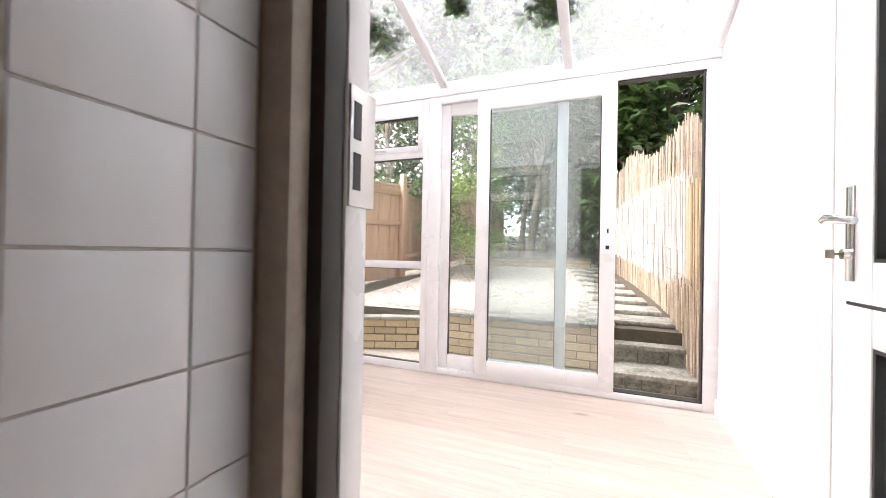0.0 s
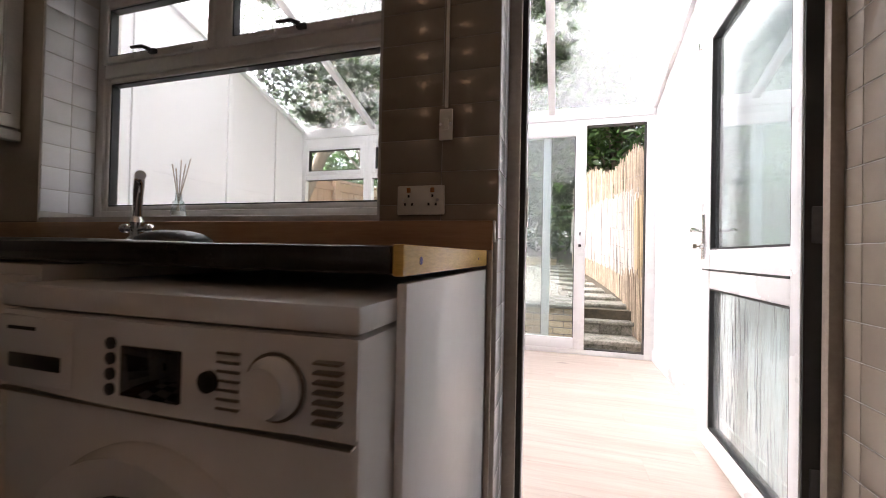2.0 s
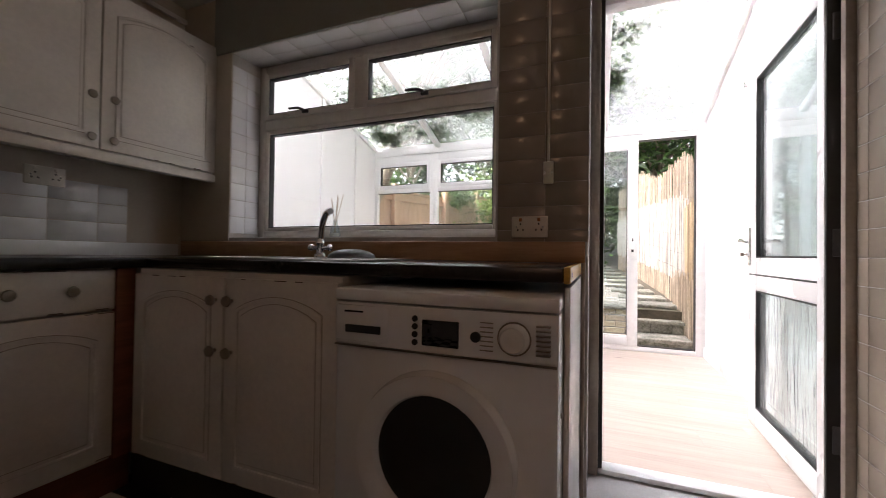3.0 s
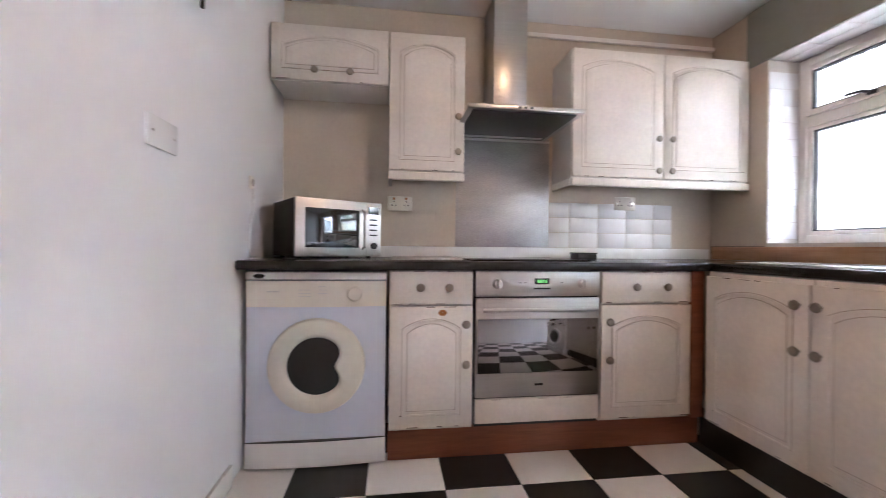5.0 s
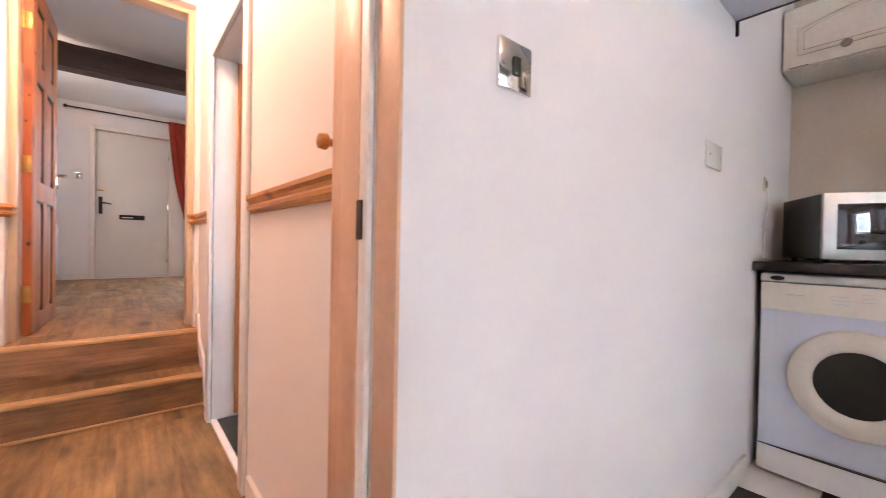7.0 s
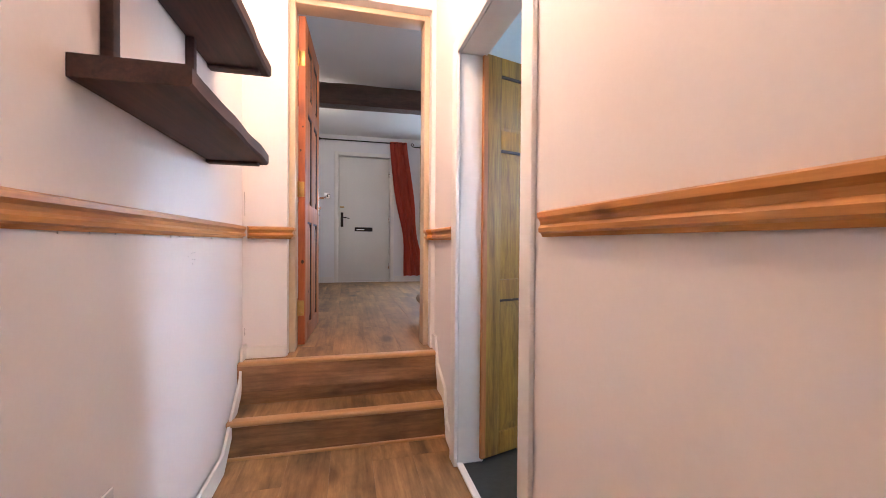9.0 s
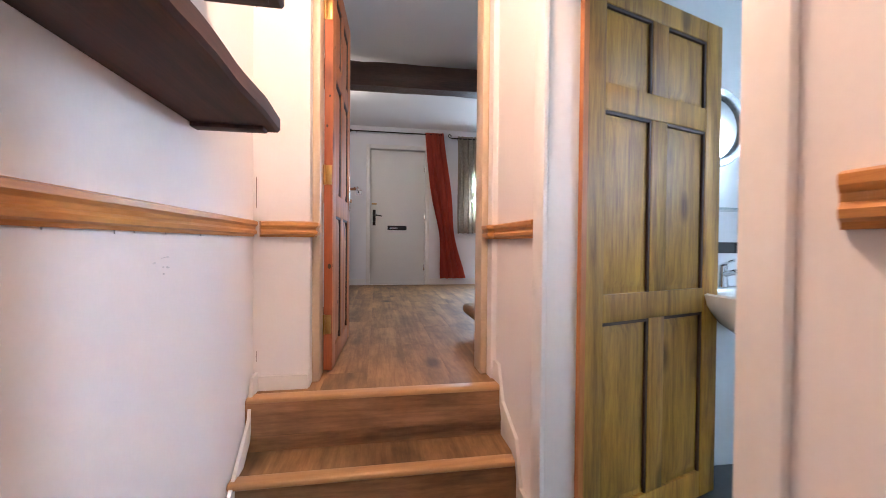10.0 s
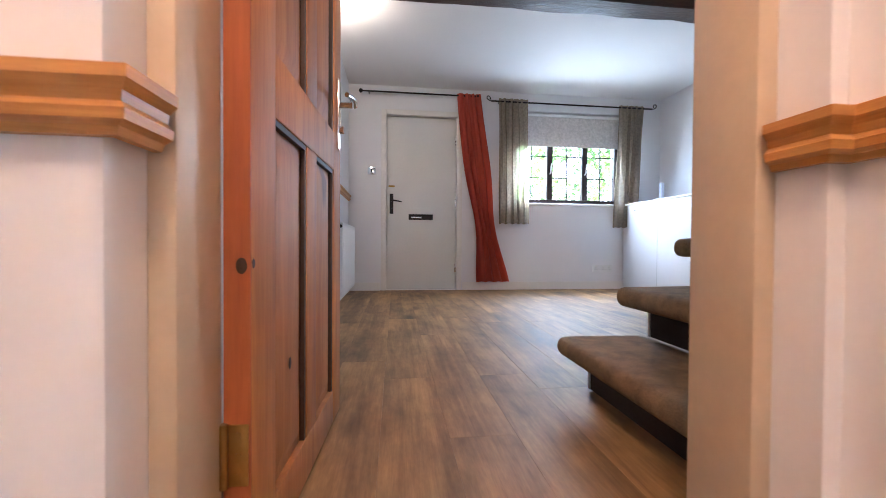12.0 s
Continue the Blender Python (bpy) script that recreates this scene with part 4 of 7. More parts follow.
_s = thing("door_sliding", pose(0, CY1, 0), "white upvc sliding patio door, pushed half open", "door", kind="structure")
for _a in ((0.92, 0.0, 1.02, 2.14), (2.765, 0.0, CX1, 2.14), (1.02, 0.0, 2.765, 0.045), (1.02, 2.085, 2.765, 2.14)):
    part("frame", box(_a[0], 0.0, _a[1], _a[2], 0.08, _a[3], bev=0.004), M["upvc"], _s)
part("gasket", box(2.757, 0.01, 0.045, 2.7645, 0.07, 2.085), M["gasket"], _s)
part("gasket", box(1.9, 0.01, 2.078, 2.757, 0.07, 2.0845), M["gasket"], _s)
part("gasket", box(2.27, 0.01, 0.0455, 2.757, 0.07, 0.052), M["gasket"], _s)
for _nm, _x0, _x1, _y, _g in (("fixed_leaf", 1.02, 1.96, 0.045, "dirty"), ("sliding_leaf", 1.32, 2.27, 0.0, "coated")):
    _w2 = 0.095 if _y == 0 else 0.07
    for _a in ((_x0, 0.047, _x0 + _w2, 2.083), (_x1 - _w2, 0.047, _x1, 2.083), (_x0 + _w2, 0.047, _x1 - _w2, 0.047 + 0.10), (_x0 + _w2, 2.083 - 0.09, _x1 - _w2, 2.083)):
        part(_nm + "_frame", box(_a[0], _y - 0.012, _a[1], _a[2], _y + 0.03, _a[3], bev=0.004), M["upvc"], _s)
    part("pane", box(_x0 + _w2, _y + 0.006, 0.147, _x1 - _w2, _y + 0.014, 1.993), M[_g], _s).visible_shadow = False
    for _a in ((_x0 + _w2, 0.147, _x0 + _w2 + 0.006, 1.993), (_x1 - _w2 - 0.006, 0.147, _x1 - _w2, 1.993)):
        part("gasket", box(_a[0], _y, _a[1], _a[2], _y + 0.018, _a[3]), M["gasket"], _s)
_bm = box(2.195, -0.026, 0.94, 2.25, -0.012, 1.16, bev=0.005)
part("handle_plate", _bm, M["upvc"], _s, "white lock plate")
part("handle_slot", box(2.21, -0.03, 0.975, 2.232, -0.0255, 1.0), M["black"], _s)
part("keyhole", box(2.217, -0.03, 1.08, 2.227, -0.0255, 1.11), M["black"], _s)

# roof of the conservatory
_r = thing("roof_conservatory", pose(0, CY1, 2.25), "lean-to polycarbonate roof with white glazing bars", "roof", kind="structure")
_ang = math.atan(_slope)
_len = (CY1 - CY0) / math.cos(_ang) + 0.10
_tilt = Matrix.Rotation(-_ang, 4, "X")
_xs = [CX0 + 0.0, 0.12, 1.04, 1.96, CX1]
for _x in _xs:
    _wd = 0.03
    _bm = bx(bmesh.new(), _x - _wd, -_len, -0.05, _x + _wd, 0.03, -0.004, bev=0.006)
    _bm.transform(_tilt)
    part("glazing_bar", _bm, M["upvc"], _r)
for _x0, _x1 in zip(_xs, _xs[1:]):
    _bm = bx(bmesh.new(), _x0 + 0.002, -_len, 0.0, _x1 - 0.002, 0.12, 0.012)
    _bm.transform(_tilt)
    part("roof_sheet", _bm, M["roofsheet"], _r)
part("eaves_beam", box(CX0 - 0.08, -0.006, -0.109, CX1 + 0.08, 0.085, -0.001, bev=0.004), M["upvc"], _r)
part("gutter", box(CX0 - 0.1, 0.13, -0.06, CX1 + 0.1, 0.22, 0.01, bev=0.02), M["upvc"], _r)


# ---- kitchen things ----
def knob_bm(bm, x, y, z, r=0.019):
    """A turned cupboard knob that points to -y."""
    m = Matrix.Translation((x, y, z)) @ Matrix.Rotation(math.pi / 2, 4, "X")
    return lathe(bm, [(0.006, 0.0), (0.006, 0.012), (r * 0.8, 0.016), (r, 0.022), (r * 0.85, 0.029), (0.001, 0.032)], m, 14)


def knob(parent, x, y, z):
    return part("knob", knob_bm(bmesh.new(), x, y, z), M["knob"], parent, "antique pewter knob")


def wear(parent, x0, x1, z, y, n, rng):
    """Short dark scuffs where the paint has worn off a door's edge."""
    for _ in range(n):
        x, l = rng.uniform(x0, x1 - 0.03), rng.uniform(0.012, 0.05)
        part("scuff", box(x, y - 0.0006, z - 0.001, x + l, y + 0.002, z + rng.uniform(0.0008, 0.0022)), M["worn"], parent)


def panel_front(parent, name, x0, x1, z0, z1, arch=True, t=0.02, rise=0.045, edge=0.055, label=""):
    """A painted cabinet front with a moulded field; its top bows when arch is set."""
    d = part(name, box(x0, -t, z0, x1, 0, z1, bev=0.003), M["cream"], parent, label)
    r = rise if arch else 0.0
    o = arch_outline(x0 + edge, x1 - edge, z0 + edge, z1 - edge, r)
    i = arch_outline(x0 + edge + 0.008, x1 - edge - 0.008, z0 + edge + 0.008, z1 - edge - 0.008, r)
    k = arch_outline(x0 + edge + 0.022, x1 - edge - 0.022, z0 + edge + 0.022, z1 - edge - 0.022, r)
    bm = ring_prism(bmesh.new(), o, i, -t + 0.001, -t - 0.005)
    part("moulding", bm, M["cream"], d)
    g0 = arch_outline(x0 + edge - 0.0025, x1 - edge + 0.0025, z0 + edge - 0.0025, z1 - edge + 0.0025, r)
    part("glaze_line", ring_prism(bmesh.new(), g0, o, -t + 0.001, -t - 0.0006), M["glaze"], d)
    g1 = arch_outline(x0 + edge + 0.0195, x1 - edge - 0.0195, z0 + edge + 0.0195, z1 - edge - 0.0195, r)
    part("glaze_line", ring_prism(bmesh.new(), g1, k, -t + 0.001, -t - 0.0006), M["glaze"], d)
    part("field", prism(bmesh.new(), k, -t + 0.001, -t - 0.004, bev=0.0025), M["cream"], d)
    return d


def base_unit(x, y, rz, w, label, drawer=True, knobs="right", top=0.858, seed=1):
    rng = random.Random(seed)
    u = thing("base_cabinet", pose(x, y, 0, 0, 0, rz), label, "cabinet", "kitchen base cabinets")
    part("body", box(0.001, 0.001, 0.15, w - 0.001, 0.56, top), M["creamin"], u)
    z1 = top - 0.018
    if drawer:
        dr = part("drawer_front", box(0.003, -0.02, 0.708, w - 0.003, 0, top - 0.002, bev=0.004), M["cream"], u)
        for kx in (w * 0.36, w * 0.70):
            knob(dr, kx, -0.02, 0.785)
        wear(u, 0.01, w - 0.01, 0.712, -0.0205, 3, rng)
        wear(u, 0.05, w - 0.05, top - 0.004, -0.0205, 2, rng)
        z1 = 0.70
    d = panel_front(u, "door", 0.003, w - 0.003, 0.165, z1)
    kx = w - 0.035 if knobs == "right" else 0.035
    for kz in ((0.622, 0.445) if drawer else (0.765, 0.595)):
        knob(d, kx, -0.02, kz)
    wear(u, 0.03, w - 0.03, 0.222, -0.0225, 4, rng)
    wear(u, 0.01, w - 0.01, z1 - 0.003, -0.0205, 3, rng)
    wear(u, 0.01, w - 0.01, 0.168, -0.0205, 3, rng)
    return u


_u = base_unit(0.22, -0.047, 90, 0.374, "cream painted base cabinet with drawer and chipped door beside dryer", seed=3)
_bm = bmesh.new()
for _k in range(6):
    _a = _k * 1.05
    cyl(_bm, (0.235 + 0.012 * math.cos(_a), -0.0195, 0.672 + 0.007 * math.sin(_a)), (0.235 + 0.012 * math.cos(_a), -0.0212, 0.672 + 0.007 * math.sin(_a)), 0.008, seg=7)
part("paint_chip", _bm, M["orangechip"], _u, "bare orange wood where paint has chipped")
base_unit(0.22, 0.936, 90, 0.465, "cream painted base cabinet with drawer beside oven", knobs="left", seed=5)
base_unit(0.278, 1.46, 0, 0.468, "cream painted sink cabinet with arched door panel", False, "right", seed=7)
base_unit(0.75, 1.46, 0, 0.46, "cream painted sink cabinet with arched door panel", False, "left", seed=9)
solid("corner_post", box(0.195, 1.403, 0.15, 0.24, 1.47, 0.86, bev=0.003), M["plinth"], "terracotta wooden post in cabinet corner", "post")
solid("plinth", box(0.165, -0.05, 0, 0.185, 1.49, 0.158, bev=0.002), M["plinth"], "terracotta stained plinth board under cabinets", "plinth")
# sink plinth is coloured black for the shadow under the cabinets
solid("plinth", box(0.19, 1.495, 0, 1.215, 1.515, 0.158, bev=0.002), M["sealshade"], "plinth board under sink cabinets, coloured black as shade", "plinth")

# oven
_o = thing("oven", pose(0.22, 0.335, 0, 0, 0, 90), "built-under stainless steel oven with dark glass door", "oven")
_W = 0.595
part("housing", box(0.002, 0.002, 0.15, _W - 0.002, 0.55, 0.86), M["black"], _o)
part("control_panel", box(0.002, -0.022, 0.742, _W - 0.002, 0.002, 0.858, bev=0.004), M["steel"], _o, "brushed steel control panel")
for _x in (0.10, 0.505):
    _kb = lathe(bmesh.new(), [(0.024, 0), (0.024, 0.006), (0.019, 0.010), (0.017, 0.026), (0.001, 0.027)], Matrix.Translation((_x, -0.022, 0.80)) @ Matrix.Rotation(math.pi / 2, 4, "X"), 20)
    bx(_kb, _x - 0.004, -0.054, 0.784, _x + 0.004, -0.046, 0.816, bev=0.002)
    part("dial", _kb, M["steel"], _o)
part("display", box(0.275, -0.0235, 0.798, 0.345, -0.0215, 0.825, bev=0.001), M["darkglass"], _o, "dark clock display")
_g = bpy.data.materials.new("green_clock_digits")
_g.use_nodes = True
_gp = _g.node_tree.nodes["Principled BSDF"]
_gp.inputs["Base Color"].default_value = (0.1, 0.5, 0.1, 1)
_gp.inputs["Emission Color"].default_value = (0.35, 1.0, 0.25, 1)
_gp.inputs["Emission Strength"].default_value = 0.004
for _k in range(4):
    part("digit", box(0.288 + 0.012 * _k, -0.0245, 0.805, 0.296 + 0.012 * _k, -0.0236, 0.819), _g, _o, "glowing green digit")
part("button_strip", box(0.27, -0.0235, 0.775, 0.35, -0.0215, 0.782), M["black"], _o)
for _x in (0.20, 0.225, 0.40):
    part("mark", box(_x, -0.0228, 0.803, _x + 0.012, -0.0218, 0.806), M["black"], _o)
_od = part("door", box(0.004, -0.02, 0.285, _W - 0.004, 0.0, 0.735, bev=0.004), M["steel"], _o, "brushed steel oven door")
part("window", box(0.012, -0.0225, 0.395, _W - 0.012, -0.019, 0.640, bev=0.001), M["ovenglass"], _od, "dark mirror-like oven glass")
_bm = tube(bmesh.new(), [(0.03, -0.052, 0.685), (0.565, -0.052, 0.685)], 0.009, 12)
for _x in (0.05, 0.545):
    cyl(_bm, (_x, -0.02, 0.685), (_x, -0.05, 0.685), 0.007, seg=10)
part("handle", _bm, M["steel"], _od, "steel bar handle")
part("badge", box(0.28, -0.0222, 0.335, 0.32, -0.0198, 0.345, bev=0.001), M["black"], _od)
part("kick_panel", box(0.004, -0.018, 0.168, _W - 0.004, 0.0, 0.278, bev=0.004), M["cream"], _o, "cream filler panel")
for _x in (0.08, 0.3, 0.42):
    part("scuff", box(_x, -0.0186, 0.274, _x + 0.04, -0.016, 0.2755), M["worn"], _o)


# laundry machines
def machine(name, x, y, rz, w, label, body, collar, door_r, door_z, top_style, hole=0.63, drop=0.0):
    a = thing(name, pose(x, y, 0, 0, 0, rz), label, name.replace("_", " "))
    part("body", box(0, 0, 0.012, w, 0.56, 0.812 - drop, bev=0.010), body, a)
    part("top", box(-0.001, -0.008, 0.815 - drop, w + 0.001, 0.56, 0.850 - drop, bev=0.008), M["white"], a)
    n, bow = 12, 0.016
    def bowed(z0, z1, extra):
        bm = bmesh.new()
        pts = [(0.002, 0.0), (w - 0.002, 0.0)] + [(w - 0.002 - (w - 0.004) * i / n, -extra - bow * math.sin(math.pi * i / n)) for i in range(n + 1)]
        return prism(bm, pts, z0, z1, "z", bev=0.002)
    part("control_panel", bowed(0.700 - drop, 0.812 - drop, 0.004), collar, a)
    part("kick_panel", bowed(0.014, 0.12, 0.006), M["white"], a)
    part("seam", bowed(0.1205, 0.1245, 0.004), M["black"], a)
    cx, cz = w * 0.5, door_z
    mm = Matrix.Translation((cx, 0, cz)) @ Matrix.Rotation(math.pi / 2, 4, "X")
    prof = [(door_r, 0.0), (door_r, 0.012), (door_r * 0.97, 0.026), (door_r * (hole + 0.23), 0.036), (door_r * (hole + 0.07), 0.036), (door_r * hole, 0.028), (door_r * (hole - 0.03), 0.012)]
    bm = bmesh.new()
    rings = []
    seg = 40
    for r, h in prof:
        ring = []
        for i in range(seg):
            t = 6.2831853 * i / seg
            rr = r
            if top_style == "dryer" and r < door_r * 0.8:
                side = max(0.0, math.cos(t)) ** 9
                rr = r * (1 - 0.40 * side)
            ring.append(bm.verts.new(mm @ Vector((rr * math.cos(t), rr * math.sin(t), h))))
        rings.append(ring)
    for p, q in zip(rings, rings[1:]):
        for i in range(seg):
            bm.faces.new((p[i], p[(i + 1) % seg], q[(i + 1) % seg], q[i]))
    bmesh.ops.recalc_face_normals(bm, faces=bm.faces[:])
    dr = part("door", bm, collar, a, "round porthole door ring")
    bm = lathe(bmesh.new(), [(door_r * (hole + 0.03), 0.010), (door_r * (hole - 0.1), 0.018), (door_r * 0.35, 0.024), (0.001, 0.026)], mm, 32)
    part("porthole", bm, M["porthole"], dr, "dark domed porthole glass")
    return a


_a = machine("tumble_dryer", 0.205, -0.650, 90, 0.592, "white tumble dryer with pale blue front under worktop", M["bluewhite"], M["ivory"], 0.205, 0.445, "dryer")
_bm = lathe(bmesh.new(), [(0.034, 0.0), (0.034, 0.006), (0.028, 0.010), (0.026, 0.022), (0.001, 0.024)], Matrix.Translation((0.455, -0.018, 0.757)) @ Matrix.Rotation(math.pi / 2, 4, "X"), 24)
part("dial", _bm, M["ivory"], _a, "ivory timer dial")
_bm = lathe(bmesh.new(), [(0.024, 0.0), (0.022, 0.003), (0.001, 0.004)], Matrix.Translation((0.055, -0.008, 0.832)) @ Matrix.Rotation(math.pi / 2, 4, "X") @ Matrix.Diagonal((1, 0.4, 1, 1)), 20)
part("badge", _bm, M["iron"], _a, "small dark oval badge")
for _i, (_x, _z, _l) in enumerate(((0.09, 0.765, 0.05), (0.22, 0.772, 0.05), (0.22, 0.758, 0.05), (0.22, 0.744, 0.05), (0.30, 0.772, 0.04), (0.30, 0.758, 0.04), (0.30, 0.786, 0.03), (0.42, 0.832, 0.10))):
    part("mark", box(_x, -0.0225 if _z < 0.81 else -0.0095, _z, _x + _l, -0.006, _z + 0.0025), M["grout"], _a)

_a = machine("washing_machine", 1.224, 1.412, 0, 0.610, "white washing machine with display and dark porthole under worktop", M["white"], M["white"], 0.215, 0.418, "washer", 0.74, 0.018)
_bm = lathe(bmesh.new(), [(0.036, 0.0), (0.036, 0.008), (0.030, 0.014), (0.028, 0.026), (0.001, 0.028)], Matrix.Translation((0.510, -0.014, 0.735)) @ Matrix.Rotation(math.pi / 2, 4, "X"), 24)
part("dial", _bm, M["white"], _a)
part("dial_ring", lathe(bmesh.new(), [(0.040, 0.0), (0.040, 0.0015), (0.0365, 0.0015), (0.0365, 0.0)], Matrix.Translation((0.510, -0.0165, 0.735)) @ Matrix.Rotation(math.pi / 2, 4, "X"), 28), M["knob"], _a)
part("display", box(0.277, -0.0235, 0.699, 0.375, -0.012, 0.764, bev=0.002), M["darkglass"], _a, "dark display window")
part("drawer", box(0.012, -0.0165, 0.690, 0.205, -0.003, 0.787, bev=0.003), M["white"], _a)
part("drawer_grip", box(0.042, -0.0185, 0.712, 0.155, -0.010, 0.735, bev=0.004), M["black"], _a, "dark drawer grip")
for _k in range(4):
    _bm = lathe(bmesh.new(), [(0.008, 0.0), (0.008, 0.006), (0.001, 0.007)], Matrix.Translation((0.257, -0.017, 0.705 + 0.020 * _k)) @ Matrix.Rotation(math.pi / 2, 4, "X"), 12)
    part("button", _bm, M["black"], _a)
_bm = lathe(bmesh.new(), [(0.013, 0.0), (0.013, 0.006), (0.001, 0.007)], Matrix.Translation((0.418, -0.018, 0.732)) @ Matrix.Rotation(math.pi / 2, 4, "X"), 14)
part("button", _bm, M["black"], _a)
for _k in range(7):
    for _s in (-1, 1):
        _x = 0.510 + _s * 0.066
        part("mark", box(_x - 0.016, -0.0185, 0.700 + 0.011 * _k, _x + 0.016, -0.004, 0.7028 + 0.011 * _k), M["knob"], _a)
part("mark", box(0.04, -0.0178, 0.768, 0.10, -0.010, 0.773), M["iron"], _a)
part("seam", box(0.004, -0.012, 0.674, 0.606, -0.001, 0.677), M["knob"], _a)
for _z in (0.30, 0.55):
    part("side_screw", cyl(bmesh.new(), (0.610, 0.05, _z), (0.6125, 0.05, _z), 0.007, seg=10), M["knob"], _a)

# worktop, edging and end panel
_w = thing("worktop", pose(0.27, 1.42, 0.862), "black laminate L-shaped worktop with bare pine end", "worktop")
part("top", box(-0.705, -2.09, 0, 0.0, 0.685, 0.038, bev=0.006), M["worktop"], _w)
part("top", box(0.0, 0.060, 0, 1.565, 0.685, 0.038, bev=0.006), M["worktop"], _w)
part("edging", box(1.566, 0.064, -0.002, 1.582, 0.672, 0.040, bev=0.003), M["pine_edge"], _w, "bare yellow pine end strip")
for _y, _r in ((0.13, 0.006), (0.55, 0.003)):
    part("screw_hole", cyl(bmesh.new(), (1.5815, _y, 0.018), (1.5828, _y, 0.018), _r, seg=10), M["worn"], _w)
solid("end_panel", box(1.837, 1.500, 0, 1.851, 2.088, 0.850, bev=0.002), M["white"], "white melamine end panel beside washing machine", "panel")
solid("batten", box(1.853, 2.089, 0, 1.866, 2.108, 0.905, bev=0.002), M["jamb"], "brown timber batten at tile edge", "batten")
solid("ledge", box(-0.41, 2.086, 0.902, 1.866, 2.109, 0.985, bev=0.004), M["ledge"], "varnished timber upstand behind sink", "upstand")
part("end_cap", box(1.8665, 2.088, 0.925, 1.873, 2.1095, 0.985, bev=0.002), M["white"], bpy.data.objects["ledge"])
solid("upstand", box(KX0 + 0.001, KY0 + 0.01, 0.901, KX0 + 0.02, 2.08, 0.968, bev=0.003), M["white"], "white upstand behind black worktop", "upstand")

# sink and tap
_s = thing("sink", pose(0.75, 1.78, 0.901), "stainless steel inset sink with drainer", "sink")
for _a in ((-0.42, -0.23, 0.42, -0.19), (-0.42, 0.19, 0.42, 0.23), (-0.42, -0.19, -0.40, 0.19), (0.0, -0.19, 0.03, 0.19), (0.40, -0.19, 0.42, 0.19)):
    part("rim", box(_a[0], _a[1], 0, _a[2], _a[3], 0.006, bev=0.002), M["steel"], _s)
part("drainer", box(0.03, -0.19, 0.0, 0.40, 0.19, 0.003), M["steel"], _s)
for _k in range(7):
    part("ridge", box(0.06, -0.16 + 0.05 * _k, 0.003, 0.38, -0.15 + 0.05 * _k, 0.006, bev=0.001), M["steel"], _s)
# flat plate; the bowl's inner shade is given by dark steel colour
part("bowl", box(-0.40, -0.19, 0.0, 0.0, 0.19, 0.002), M["steeldark"], _s, "shadowed bowl")
_t = thing("tap", pose(0.714, 1.968, 0.907), "chrome mixer tap with curved spout", "tap")
part("body", lathe(bmesh.new(), [(0.030, 0), (0.028, 0.012), (0.019, 0.02), (0.017, 0.055), (0.021, 0.065), (0.014, 0.085)], seg=20), M["chrome"], _t)
_pts = [(0, 0, 0.07)] + [(0.115 * (1 - math.cos(a)) * 0.8, -0.10 * (1 - math.cos(a)) * 0.6, 0.07 + 0.135 * math.sin(a)) for a in (0.3, 0.6, 0.9, 1.2, 1.5, 1.75)]
part("spout", tube(bmesh.new(), _pts, [0.013, 0.0135, 0.014, 0.0145, 0.015, 0.0155, 0.014], 12), M["chrome"], _t)
for _s2 in (-1, 1):
    _bm = cyl(bmesh.new(), (0, 0, 0.04), (_s2 * 0.045, 0, 0.045), 0.010, seg=12)
    lathe(_bm, [(0.012, 0), (0.016, 0.008), (0.014, 0.02), (0.002, 0.024)], Matrix.Translation((_s2 * 0.042, 0, 0.045)) @ Matrix.Rotation(_s2 * math.pi / 2, 4, "Y"), 14)
    part("cross_handle", _bm, M["chrome"], _t)
solid("upturned_dish", lathe(bmesh.new(), [(0.105, 0), (0.10, 0.014), (0.075, 0.030), (0.04, 0.038), (0.001, 0.04)], pose(0.90, 1.95, 0.907), 28), M["steeldark"],
      "dark upturned dish on the drainer", "dish")
_d = thing("reed_diffuser", pose(0.638, 2.175, 1.012), "clear glass reed diffuser on the tiled window sill", "diffuser")
part("bottle", lathe(bmesh.new(), [(0.026, 0), (0.027, 0.01), (0.020, 0.055), (0.012, 0.062), (0.011, 0.085), (0.013, 0.087)], seg=18), M["patterned"], _d, "clear glass bottle")
part("liquid", lathe(bmesh.new(), [(0.023, 0.003), (0.022, 0.02), (0.001, 0.021)], seg=16), M["ivory"], _d)
for _k, (_dx, _dy) in enumerate(((-0.03, 0.01), (-0.012, -0.02), (0.0, 0.025), (0.02, -0.01), (0.04, 0.012))):
    part("reed", cyl(bmesh.new(), (-_dx * 0.25, -_dy * 0.25, 0.01), (_dx, _dy, 0.19 + 0.008 * _k), 0.0018, seg=6), M["reed"], _d)

# hob, splashback, hood
_h = thing("hob", pose(-0.09, 0.635, 0.901), "black glass hob flush on the worktop", "hob")
part("glass", box(-0.25, -0.29, 0, 0.25, 0.29, 0.007, bev=0.002), M["darkglass"], _h)
part("trim", box(-0.255, -0.295, 0, -0.2505, 0.295, 0.008), M["steel"], _h)
solid("chopping_board", box(-0.30, -0.04, 0.901, 0.12, 0.30, 0.912, bev=0.003), M["steel"], "flat grey metal tray on black worktop", "tray")
_kb = thing("spice_box", pose(-0.12, 1.03, 0.901), "small black plastic box on worktop", "box")
part("body", box(-0.05, -0.055, 0, 0.05, 0.055, 0.034, bev=0.006), M["black"], _kb)
part("lid", box(-0.053, -0.058, 0.034, 0.053, 0.058, 0.041, bev=0.003), M["black"], _kb)
